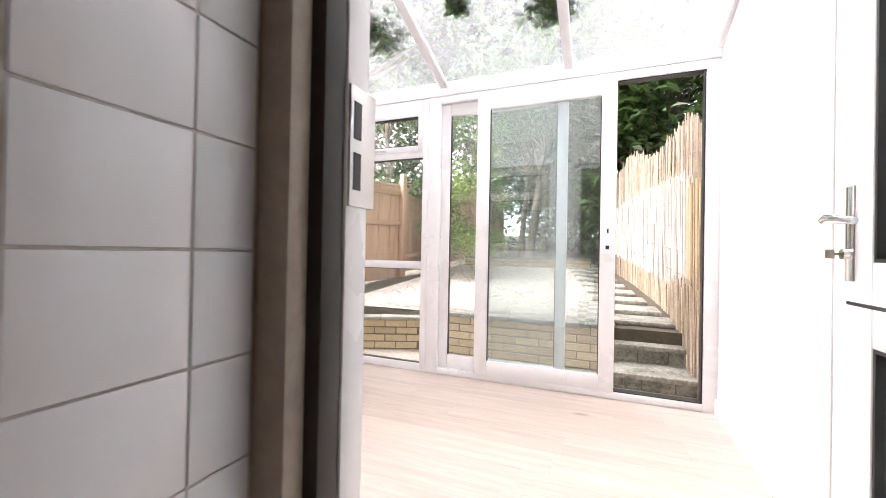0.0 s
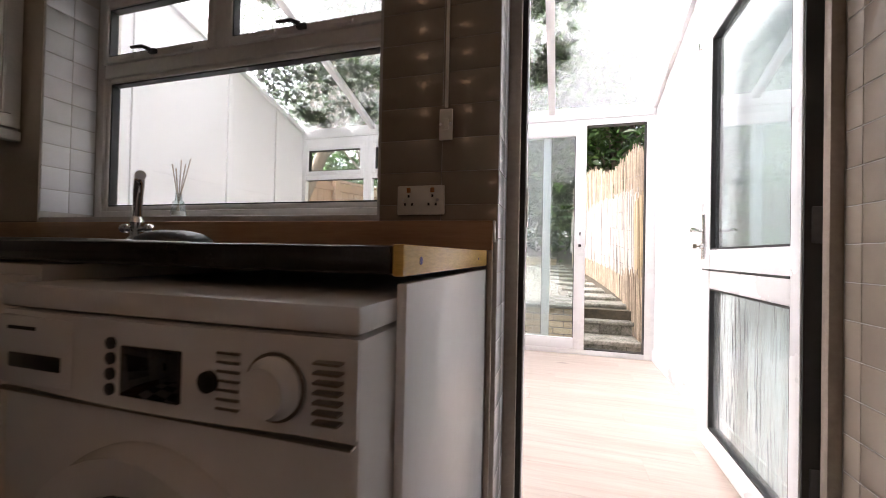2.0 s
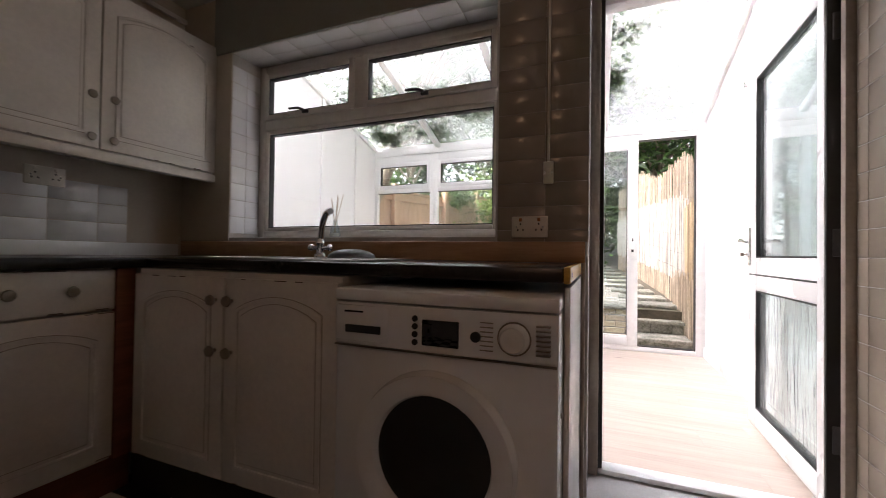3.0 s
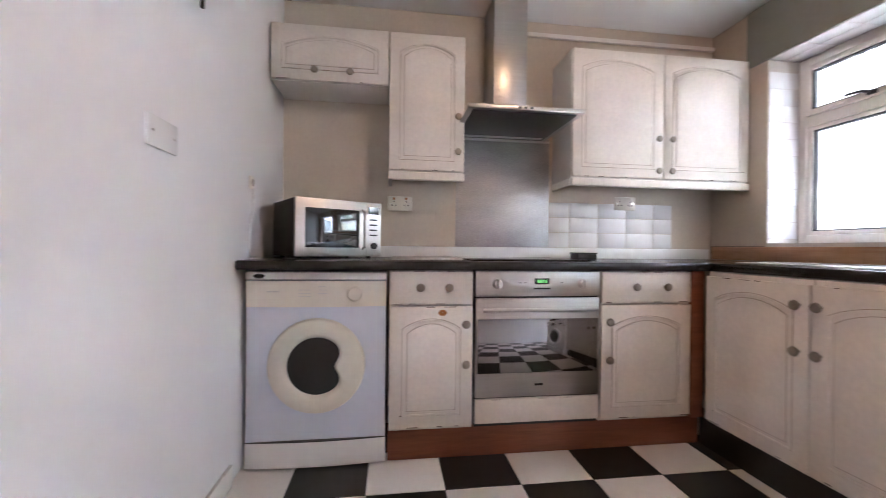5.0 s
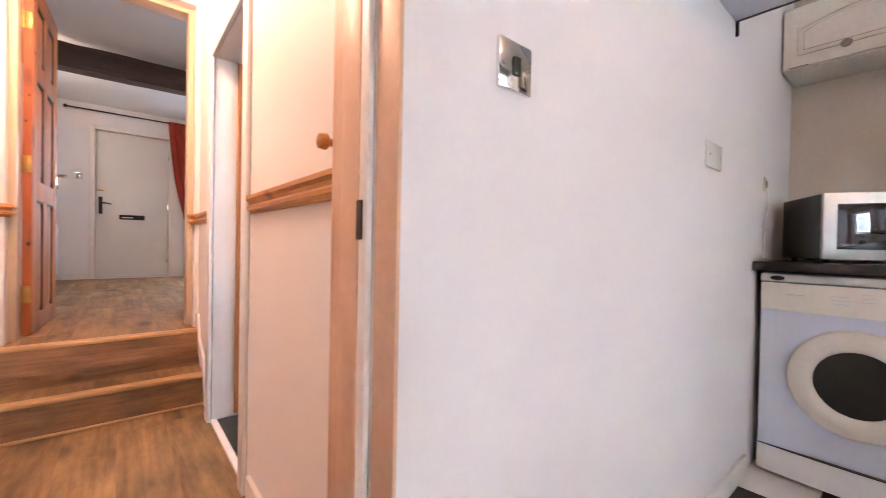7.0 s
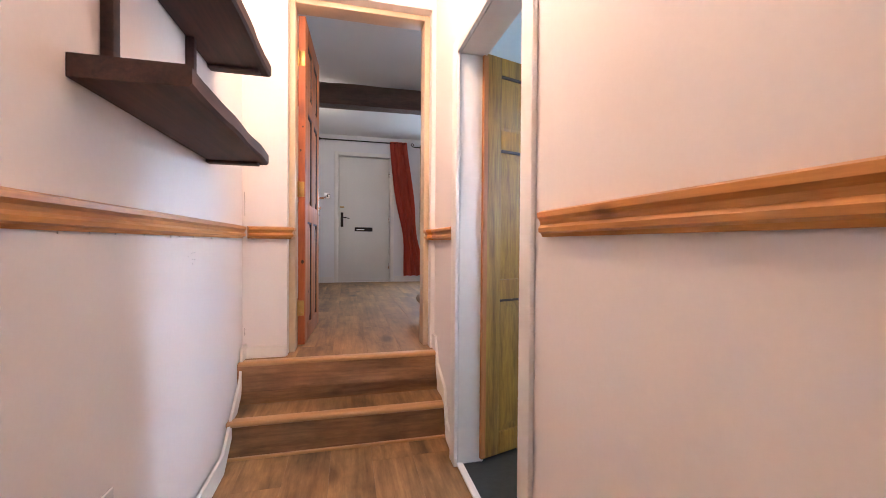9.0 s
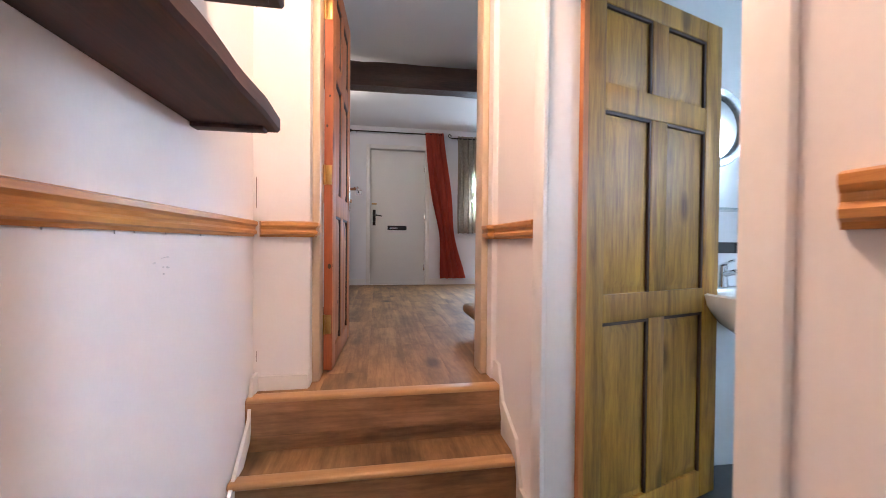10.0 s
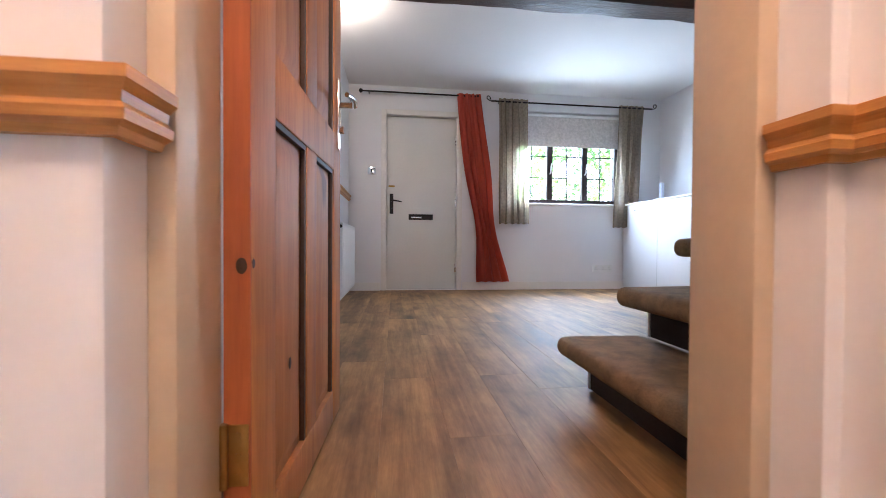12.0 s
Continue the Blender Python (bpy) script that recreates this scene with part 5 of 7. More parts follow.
solid("splashback", box(KX0 + 0.001, 0.352, 0.969, KX0 + 0.008, 0.952, 1.655, bev=0.001), M["dullsteel"], "brushed steel splashback panel behind hob", "splashback")
part("top_lip", box(KX0 + 0.0085, 0.352, 1.628, KX0 + 0.016, 0.952, 1.642, bev=0.001), M["white"], bpy.data.objects["splashback"], "pale top lip")
_h = thing("cooker_hood", pose(KX0, 0.622, 1.645), "stainless steel chimney cooker hood", "cooker hood")
_bm = bmesh.new()
_pts = [(0.0, 0.0), (0.53, 0.0), (0.53, 0.018), (0.24, 0.10), (0.0, 0.10)]
_ring = []
for _u, _z in _pts:
    _f = 0.30 if _z < 0.05 else 0.13
    _ring.append((_bm.verts.new((_u, -_f, _z)), _bm.verts.new((_u, _f, _z))))
for _i in range(5):
    _a, _b = _ring[_i], _ring[(_i + 1) % 5]
    _bm.faces.new((_a[0], _b[0], _b[1], _a[1]))
_bm.faces.new([r[0] for r in _ring])
_bm.faces.new([r[1] for r in _ring][::-1])
bmesh.ops.recalc_face_normals(_bm, faces=_bm.faces[:])
part("canopy", _bm, M["steel"], _h)
part("filter", box(0.03, -0.27, -0.006, 0.50, 0.27, 0.002, bev=0.002), M["steeldark"], _h, "dark grease filter")
part("rim", box(0.515, -0.30, -0.002, 0.535, 0.30, 0.02, bev=0.003), M["steel"], _h)
part("chimney", box(0.0, -0.098, 0.10, 0.235, 0.098, KZ - 1.645 - 0.003, bev=0.003), M["steel"], _h)
for _y in (-0.05, -0.02, 0.01):
    part("switch", box(0.535, _y, 0.004, 0.539, _y + 0.018, 0.014, bev=0.002), M["black"], _h)
part("light_bar", box(0.06, -0.25, -0.0085, 0.09, 0.25, -0.006), M["white"], _h)


# wall cabinets
def wall_unit(y0, y1, z0, z1, label, fronts, pelmet=True, seed=1, arch=True):
    rng = random.Random(seed)
    u = thing("wall_cabinet", pose(-0.17, y0, 0, 0, 0, 90), label, "cabinet", "kitchen wall cabinets")
    w = y1 - y0
    part("body", box(0.001, 0.0, z0 + (0.045 if pelmet else 0), w - 0.001, 0.267, z1), M["creamin"], u)
    if pelmet:
        part("pelmet", box(0.0, -0.024, z0, w, 0.02, z0 + 0.042, bev=0.006), M["cream"], u, "moulded pelmet rail")
        part("pelmet", box(0.0, 0.021, z0 + 0.004, 0.018, 0.265, z0 + 0.042), M["cream"], u)
    zb = z0 + (0.052 if pelmet else 0.004)
    n = len(fronts)
    for i, ks in enumerate(fronts):
        x0, x1 = w * i / n + 0.003, w * (i + 1) / n - 0.003
        d = panel_front(u, "door", x0, x1, zb, z1 - 0.003, arch, rise=0.05 if arch else 0.0)
        for kx, kz in ks:
            knob(d, x0 + kx, -0.02, kz)
        wear(u, x0 + 0.02, x1 - 0.02, zb + 0.056, -0.0225, 3, rng)
        wear(u, x0, x1, zb + 0.002, -0.0205, 3, rng)
        wear(u, x0 + 0.1, x1 - 0.02, z1 - 0.07, -0.0225, 1, rng)
    return u


wall_unit(-0.665, -0.062, 1.82, 2.113, "small cream wall cabinet over microwave with two knobs", [((0.22, 1.872), (0.40, 1.872))], False, 11, True)
wall_unit(-0.058, 0.352, 1.325, 2.113, "tall narrow cream wall cabinet with arched door", [((0.368, 1.67), (0.368, 1.48))], True, 12)
wall_unit(0.972, 2.10, 1.325, 2.108, "double cream wall cabinet with arched doors", [((0.52, 1.605), (0.52, 1.42)), ((0.04, 1.605), (0.04, 1.42))], True, 13)
_c = thing("boxed_cupboard", pose(0.575, KY0, 1.80), "white boxed cupboard with dark trimmed edge high on the wall", "cupboard")
part("body", box(0, 0.0, 0.012, 0.62, 0.275, 0.598), M["paint"], _c)
part("trim", box(-0.012, 0.0, -0.002, 0.0, 0.285, 0.014), M["darkframe"], _c, "dark edge trim")
part("trim", box(0.0, 0.273, -0.002, 0.62, 0.285, 0.014), M["darkframe"], _c, "dark edge trim")
part("trim", box(-0.012, 0.0, -0.055, -0.004, 0.01, -0.002), M["darkframe"], _c)
part("underside", box(0.0, 0.0, 0.0, 0.62, 0.273, 0.011), M["bluewhite"], _c)

# microwave
_m = thing("microwave", pose(0.104, -0.482, 0.901, 0, 0, 121), "stainless steel microwave oven on the worktop", "microwave")
part("case", box(0, 0.0, 0.012, 0.44, 0.325, 0.285, bev=0.006), M["black"], _m, "black metal case")
part("front", box(0, -0.022, 0.012, 0.44, 0.0, 0.285, bev=0.004), M["brightsteel"], _m, "steel front")
part("window", box(0.045, -0.0245, 0.055, 0.315, -0.0215, 0.24, bev=0.001), M["microglass"], _m, "dark glass window")
part("handle", tube(bmesh.new(), [(0.335, -0.022, 0.05), (0.335, -0.05, 0.06), (0.335, -0.05, 0.235), (0.335, -0.022, 0.245)], 0.008, 10), M["steel"], _m)
part("control_panel", box(0.355, -0.0245, 0.02, 0.432, -0.0215, 0.277, bev=0.001), M["brightsteel"], _m, "steel control panel")
part("display", box(0.362, -0.026, 0.225, 0.425, -0.024, 0.262), M["darkglass"], _m)
for _k in range(4):
    part("button", box(0.372, -0.027, 0.115 + 0.026 * _k, 0.415, -0.024, 0.123 + 0.026 * _k, bev=0.001), M["black"], _m)
part("dial", lathe(bmesh.new(), [(0.017, 0), (0.016, 0.014), (0.001, 0.016)], Matrix.Translation((0.395, -0.024, 0.065)) @ Matrix.Rotation(math.pi / 2, 4, "X"), 18), M["black"], _m)
for _x in (0.04, 0.40):
    for _y in (0.04, 0.30):
        part("foot", cyl(bmesh.new(), (_x, _y, 0), (_x, _y, 0.013), 0.012, seg=10), M["black"], _m)


# plates on walls
def plate(name, m, w, h, material, label, gang=0, rocker=None, socket=0, extra="black"):
    """A bevelled wall plate that faces -y of m, with its rockers, pins and screws."""
    p = thing(name, m, label, name.replace("_", " "), "wall plates")
    part("plate", box(-w / 2, -0.009, -h / 2, w / 2, 0, h / 2, bev=0.004), material, p)
    for i in range(gang):
        x = (i - (gang - 1) / 2) * 0.03
        part("rocker", box(x - 0.009, -0.013, -0.016, x + 0.009, -0.008, 0.016, bev=0.002), M[extra], p)
    for i in range(socket):
        x = (i - (socket - 1) / 2) * w * 0.5
        for dx, dz in ((0, 0.012), (-0.011, -0.012), (0.011, -0.012)):
            part("pin_hole", box(x + dx - 0.003, -0.0096, dz - 0.004, x + dx + 0.003, -0.0088, dz + 0.004), M["black"], p)
        part("rocker", box(x - 0.006, -0.0125, 0.022, x + 0.006, -0.008, 0.036, bev=0.002), M[rocker or "ivory"], p)
    for s in (-1, 1):
        part("screw", cyl(bmesh.new(), (s * w * 0.36, -0.0088, 0), (s * w * 0.36, -0.0105, 0), 0.004, seg=10), M["chrome"], p)
    return p


plate("light_switch", pose(1.822, KY0, 1.252, 0, 0, 180), 0.086, 0.086, M["chrome"], "chrome single light switch with black rocker", 1)
plate("blank_plate", pose(0.79, KY0, 1.262, 0, 0, 180), 0.146, 0.086, M["white"], "off-white double blank wall plate")
plate("cable_outlet", pose(0.09, KY0, 1.245, 0, 0, 180), 0.05, 0.06, M["ivory"], "small ivory cable outlet on white wall", 1, extra="knob")
solid("cable", tube(bmesh.new(), [(0.09, KY0 + 0.012, 1.22), (0.10, KY0 + 0.02, 1.15), (0.13, KY0 + 0.014, 1.05), (0.135, KY0 + 0.015, 0.915), (0.06, KY0 + 0.02, 0.906)], 0.004, 6), M["white"], "white cable hanging down to the worktop", "cable")
plate("double_socket", pose(KX0 + 0.008, 0.01, 1.225, 0, 0, 90), 0.146, 0.086, M["ivory"], "ivory double socket with red neon rockers", 0, "orangechip", 2)
plate("double_socket", pose(KX0 + 0.008, 1.47, 1.26, 0, 0, 90), 0.146, 0.086, M["ivory"], "ivory double socket under wall cabinet", 0, None, 2)
plate("double_socket", pose(1.652, 2.103, 1.045), 0.146, 0.086, M["ivory"], "ivory double socket on tiled wall with red rockers", 0, "orangechip", 2)
plate("fused_switch", pose(1.724, 2.103, 1.262), 0.04, 0.09, M["ivory"], "narrow ivory cord switch on tiled wall", 1, extra="ivory")
solid("conduit", box(1.719, 2.096, 1.31, 1.729, 2.1025, 2.38, bev=0.002), M["ivory"], "ivory cable conduit above switch", "conduit")

_l = thing("ceiling_lamp", pose(1.35, 0.75, KZ), "round opal ceiling lamp", "lamp")
part("base", cyl(bmesh.new(), (0, 0, -0.025), (0, 0, 0), 0.06, seg=24), M["white"], _l)
part("bulb_holder", cyl(bmesh.new(), (0, 0, -0.09), (0, 0, -0.025), 0.018, seg=14), M["white"], _l)


# ---- hall things ----
DADO = [(0.0, 0.0), (0.010, 0.0), (0.014, 0.008), (0.024, 0.012), (0.026, 0.022), (0.018, 0.030), (0.020, 0.040), (0.030, 0.048), (0.030, 0.060), (0.012, 0.066), (0.0, 0.066)]


def dado(name, p0, p1, out, material, label, m0=0.0, m1=0.0):
    """A moulded rail from p0 to p1 along a wall whose face looks towards out; m0 and m1 cut its ends back as mitres."""
    p0, p1, out = Vector(p0), Vector(p1), Vector(out)
    d = (p1 - p0).normalized()
    bm = bmesh.new()
    a = [bm.verts.new(p0 + out * u + Vector((0, 0, w)) + d * (u * m0)) for u, w in DADO]
    b = [bm.verts.new(p1 + out * u + Vector((0, 0, w)) - d * (u * m1)) for u, w in DADO]
    bm.faces.new(a)
    bm.faces.new(b[::-1])
    for i in range(len(DADO)):
        j = (i + 1) % len(DADO)
        bm.faces.new((a[i], b[i], b[j], a[j]))
    bmesh.ops.recalc_face_normals(bm, faces=bm.faces[:])
    return solid(name, bm, material, label, "dado rail", "hall dado rails")


DZ = 1.040
dado("dado_rail", (3.009, -0.92, DZ), (3.009, -3.075, DZ), (-1, 0, 0), M["rail"], "varnished pine dado rail with chipped lower edge", 0, 0.6)
dado("dado_rail", (2.985, -3.099, DZ), (2.775, -3.099, DZ), (0, 1, 0), M["railx"], "short varnished pine dado rail beside doorway", 0.5, -1)
dado("dado_rail", (2.775, -3.099, DZ), (2.775, -3.163, DZ), (-1, 0, 0), M["rail"], "returned end of pine dado rail", -1, 0.3)
dado("dado_rail", (1.9905, -3.099, DZ), (1.961, -3.099, DZ), (0, 1, 0), M["railx"], "short varnished pine dado rail beside doorway", -1, 0.8)
dado("dado_rail", (1.9905, -3.163, DZ), (1.9905, -3.099, DZ), (1, 0, 0), M["rail"], "returned end of pine dado rail", 0.3, -1)
dado("dado_rail", (1.961, -3.099, DZ), (1.961, -2.625, DZ), (1, 0, 0), M["rail"], "varnished pine dado rail beside bathroom door", 0.9, 0)
dado("dado_rail", (1.976, -1.735, DZ), (1.976, -0.985, DZ), (1, 0, 0), M["rail"], "varnished pine dado rail near kitchen", 0.5, 0)
_rng = random.Random(15)
_bm = bmesh.new()
_y = -2.95
while _y < -1.3:
    _l = _rng.uniform(0.02, 0.14)
    bx(_bm, 3.0070, _y, DZ - _rng.uniform(0.003, 0.008), 3.0098, _y + _l, DZ + 0.001)
    _y += _l + _rng.uniform(0.0, 0.06)
struct("trim_rail_caulk", _bm, M["paint"])
_bm = bmesh.new()
for _i in range(9):
    _y, _z = -2.40 + _rng.uniform(-0.035, 0.035), 0.955 + _rng.uniform(-0.03, 0.03)
    bx(_bm, 3.0085, _y, _z, 3.0102, _y + _rng.uniform(0.004, 0.012), _z + _rng.uniform(0.001, 0.004))
struct("trim_wall_scratches", _bm, M["grout"])
_k = thing("wall_hook", pose(1.976, -1.03, 1.16), "small dark wooden hook above dado rail", "hook")
part("peg", lathe(bmesh.new(), [(0.010, 0), (0.008, 0.02), (0.018, 0.03), (0.016, 0.045), (0.002, 0.05)], Matrix.Rotation(math.pi / 2, 4, "Y"), 14), M["rail"], _k)
part("back_plate", box(0, -0.02, -0.035, 0.006, 0.02, 0.02, bev=0.002), M["rail"], _k)


def shelf(z, y0, y1, seed):
    """A thick waney board on the hall's east wall."""
    rng = random.Random(seed)
    s = thing("wall_shelf", pose(3.01, y0, z), "thick dark-stained rustic wooden wall shelf", "shelf", "hall wall shelves")
    bm = bmesh.new()
    n = 14
    rows = []
    for i in range(n + 1):
        y = (y1 - y0) * i / n
        x = -0.222 - 0.003 * math.sin(i * 1.1 + seed) + rng.uniform(-0.0015, 0.0015)
        b = 0.0015 * math.sin(i * 0.8 + seed)
        rows.append([bm.verts.new(c) for c in ((-0.001, y, 0), (x + 0.008, y, b), (x, y, b + 0.008), (x, y, 0.042), (x + 0.006, y, 0.048), (-0.001, y, 0.048))])
    for a, b in zip(rows, rows[1:]):
        for k in range(6):
            bm.faces.new((a[k], a[(k + 1) % 6], b[(k + 1) % 6], b[k]))
    bm.faces.new(rows[0])
    bm.faces.new(rows[-1][::-1])
    bmesh.ops.recalc_face_normals(bm, faces=bm.faces[:])
    part("board", bm, M["darkwood"], s)
    for y in (-1.875 - y0, -2.353 - y0):
        part("hanger", box(-0.028, y - 0.014, 0.049, -0.001, y + 0.014, 0.379, bev=0.002), M["darkwood"], s, "dark upright between shelves")
    part("cleat", box(-0.19, y1 - y0 + 0.03, -0.012, -0.001, y1 - y0 + 0.075, -0.0005, bev=0.003), M["darkwood"], s)
    return s


shelf(1.345, -1.75, -2.61, 2)
shelf(1.725, -1.75, -2.63, 5)
plate("single_socket", pose(3.009, -1.85, 0.40, 0, 0, -90), 0.086, 0.086, M["white"], "white single socket low on the hall wall", 0, None, 1)


def strip(pts, x0, x1, w, name, material):
    """A skirting that follows (y, z) points along a wall across x, w high."""
    bm = bmesh.new()
    lo = [[bm.verts.new((x, y, z)) for x in (x0, x1)] for y, z in pts]
    hi = [[bm.verts.new((x, y, z + w)) for x in (x0, x1)] for y, z in pts]
    for i in range(len(pts) - 1):
        for a, b, c, d in ((lo[i], lo[i + 1], hi[i + 1], hi[i]),):
            for k in (0, 1):
                bm.faces.new((a[k], b[k], c[k], d[k]))
            bm.faces.new((d[0], c[0], c[1], d[1]))
            bm.faces.new((a[0], b[0], b[1], a[1]))
    for i in (0, -1):
        bm.faces.new((lo[i][0], lo[i][1], hi[i][1], hi[i][0]))
    bmesh.ops.recalc_face_normals(bm, faces=bm.faces[:])
    return struct(name, bm, material)


strip([(-0.90, 0.0), (-2.70, 0.0), (-2.80, 0.085), (-2.99, 0.24), (-3.03, STEP - 0.01), (-3.098, STEP - 0.01)], 3.0005, 2.988, 0.085, "baseboard_hall_east", M["gloss"])
strip([(-2.625, 0.0), (-2.75, 0.02), (-2.80, 0.18), (-2.97, 0.26), (-3.03, STEP), (-3.098, STEP)], 1.9605, 1.974, 0.085, "baseboard_hall_west_far", M["gloss"])
strip([(-0.99, 0.0), (-1.74, 0.0)], 1.9755, 1.990, 0.10, "baseboard_hall_west_near", M["gloss"])
struct("baseboard_hall_south", slabs((2.79, HY2 + 0.0005, STEP, 2.987, HY2 + 0.014, STEP + 0.06)), M["gloss"])
_bm = bmesh.new()
_rng = random.Random(4)
for _z0, _z1 in ((0.52, 0.56), (1.16, 1.28), (1.98, 2.05)):
    _z = _z0
    while _z < _z1:
        bx(_bm, 2.996, -3.0995, _z, 2.9972 + _rng.uniform(0, 0.0008), -3.097, _z + 0.022)
        _z += 0.021
struct("trim_wall_crack", _bm, M["worn"])
_l = thing("ceiling_lamp", pose(2.70, -1.95, 2.62), "bare bulb pendant on the hall ceiling", "lamp")
part("rose", cyl(bmesh.new(), (0, 0, -0.02), (0, 0, 0), 0.05, seg=20), M["white"], _l)
part("holder", cyl(bmesh.new(), (0, 0, -0.20), (0, 0, -0.02), 0.012, seg=12), M["white"], _l)

# ---- bathroom things ----
_b = thing("basin", pose(0.97, -2.66, 0), "white ceramic pedestal basin", "basin")
part("pedestal", lathe(bmesh.new(), [(0.10, 0), (0.09, 0.03), (0.07, 0.3), (0.085, 0.66)], Matrix.Diagonal((1, 1, 1, 1)), 24), M["ceramic"], _b)
part("bowl", lathe(bmesh.new(), [(0.09, 0.64), (0.17, 0.70), (0.235, 0.78), (0.25, 0.825), (0.235, 0.83), (0.20, 0.80), (0.12, 0.745), (0.001, 0.735)], Matrix.Diagonal((1.05, 1, 1, 1)), 32), M["ceramic"], _b)
part("back", box(-0.25, -0.30, 0.70, 0.25, -0.20, 0.835, bev=0.02), M["ceramic"], _b)
_bm = lathe(bmesh.new(), [(0.026, 0.835), (0.022, 0.85), (0.018, 0.90), (0.02, 0.93), (0.001, 0.94)], Matrix.Translation((0, -0.235, 0)), 16)
tube(_bm, [(0, -0.235, 0.89), (0, -0.17, 0.905), (0, -0.12, 0.89)], [0.014, 0.013, 0.011], 10)
tube(_bm, [(0, -0.235, 0.935), (0.0, -0.18, 0.955)], [0.008, 0.006], 8)
part("tap", _bm, M["chrome"], _b, "chrome mixer tap")
_m = thing("round_mirror", pose(1.02, -2.925, 1.55), "round mirror with silver mosaic frame on tiled wall", "mirror")
_mm = Matrix.Rotation(-math.pi / 2, 4, "X")
part("frame", lathe(bmesh.new(), [(0.14, 0.004), (0.14, 0.02), (0.147, 0.026), (0.175, 0.026), (0.182, 0.018), (0.182, 0.0)], _mm, 48), M["mosaic"], _m, "silver mosaic ring")
part("glass", lathe(bmesh.new(), [(0.14, 0.004), (0.14, 0.010), (0.001, 0.011)], _mm, 40), M["chrome"], _m, "mirror glass")
solid("glass_shelf", box(0.70, -2.93, 1.175, 1.20, -2.82, 1.183, bev=0.002), M["patterned"], "clear glass shelf below mirror", "shelf")
_bm = bmesh.new()
for _k in range(12):
    bx(_bm, -0.38 + 0.18 * _k, -2.9295, 0.985, -0.205 + 0.18 * _k, -2.924, 1.035)
struct("trim_bathroom_border", _bm, M["tileblack"])

# ---- living room things ----
_d = thing("door_front", pose(FDX1, LY0 - 0.06, STEP + 0.004, 0, 0, 180), "cream flat front door with black letterbox, closed", "door", kind="structure")
_W, _H = FDX1 - FDX0, 1.975
part("leaf", box(0, -0.001, 0, _W, 0.044, _H, bev=0.003), M["frontdoor"], _d)
lever(_d, pose(0.055, -0.001, 0.98), M["iron"], (0.042, 0.23))
part("letterbox", box(0.25, -0.010, 0.80, 0.53, 0.0, 0.865, bev=0.004), M["iron"], _d, "black letterbox plate")
part("letterbox_flap", box(0.28, -0.014, 0.818, 0.40, -0.009, 0.836, bev=0.002), M["chrome"], _d)
part("night_latch", box(0.02, -0.012, 1.17, 0.09, 0.0, 1.19, bev=0.003), M["brass"], _d, "brass night latch")
for _z in (0.25, 1.0, 1.72):
    part("hinge", box(_W - 0.015, -0.006, _z - 0.05, _W + 0.03, 0.004, _z + 0.05, bev=0.002), M["chrome"], _d)
part("keep", box(-0.02, -0.006, 0.98, -0.003, 0.01, 1.18, bev=0.002), M["knob"], _d)
# unseen strips added behind the leaf to keep daylight out of its gaps
for _a in ((FDX0 - 0.003, FDX0 + 0.014, STEP, FDZ), (FDX1 - 0.014, FDX1 + 0.003, STEP, FDZ), (FDX0 + 0.014, FDX1 - 0.014, FDZ - 0.012, FDZ + 0.003)):
    struct("trim_front_door_stop", box(_a[0], LY0 - 0.119, _a[2], _a[1], LY0 - 0.1055, _a[3]), M["gloss"])
struct("trim_front_threshold", box(FDX0 - 0.002, LY0 - 0.28, STEP - 0.22, FDX1 + 0.002, LY0 - 0.004, STEP + 0.002, bev=0.001), M["gloss"])
frame_u("trim_front_door_frame", FDX0 - 0.06, FDX1 + 0.06, FDZ + 0.06, LY0 - 0.12, LY0 + 0.008, 0.058, M["gloss"], "white front door frame", STEP)
_w = thing("window_living", pose(WX0, LY0 - 0.14, WZ0), "dark brown framed leaded window with white sill", "window", kind="structure")
_W, _H = WX1 - WX0, WZ1 - WZ0
for _a in ((0, 0, 0.05, _H), (_W - 0.05, 0, _W, _H), (0.05, 0, _W - 0.05, 0.05), (0.05, _H - 0.05, _W - 0.05, _H)):
    part("frame", box(_a[0], 0, _a[1], _a[2], 0.06, _a[3], bev=0.004), M["darkframe"], _w)
for _x in (0.395, 0.84):
    part("mullion", box(_x, 0, 0.05, _x + 0.07, 0.06, _H - 0.05, bev=0.004), M["darkframe"], _w)
for _x0, _x1 in ((0.05, 0.395), (0.465, 0.84), (0.91, _W - 0.05)):
    part("pane", box(_x0, 0.028, 0.05, _x1, 0.034, _H - 0.05), M["clear"], _w).visible_shadow = False
    _c = (_x0 + _x1) / 2
    part("lead", box(_c - 0.005, 0.024, 0.05, _c + 0.005, 0.038, _H - 0.05), M["iron"], _w)
    for _k in range(1, 4):
        part("lead", box(_x0, 0.0245, 0.05 + _k * 0.26, _x1, 0.0375, 0.06 + _k * 0.26), M["iron"], _w)
for _x in (0.43, 0.875):
    part("handle", tube(bmesh.new(), [(_x, 0.06, 0.36), (_x, 0.085, 0.37), (_x - 0.01, 0.085, 0.48)], 0.008, 8), M["white"], _w, "white window handle")
struct("window_sill_living", box(WX0 - 0.02, LY0 - 0.08, WZ0 - 0.03, WX1 + 0.02, LY0 + 0.03, WZ0 - 0.002, bev=0.006), M["gloss"])
solid("roller_blind", box(WX0 + 0.02, LY0 - 0.055, 2.10, WX1 - 0.02, LY0 - 0.05, WZ1 - 0.03), M["blind"], "cream roller blind pulled partly down", "blind")
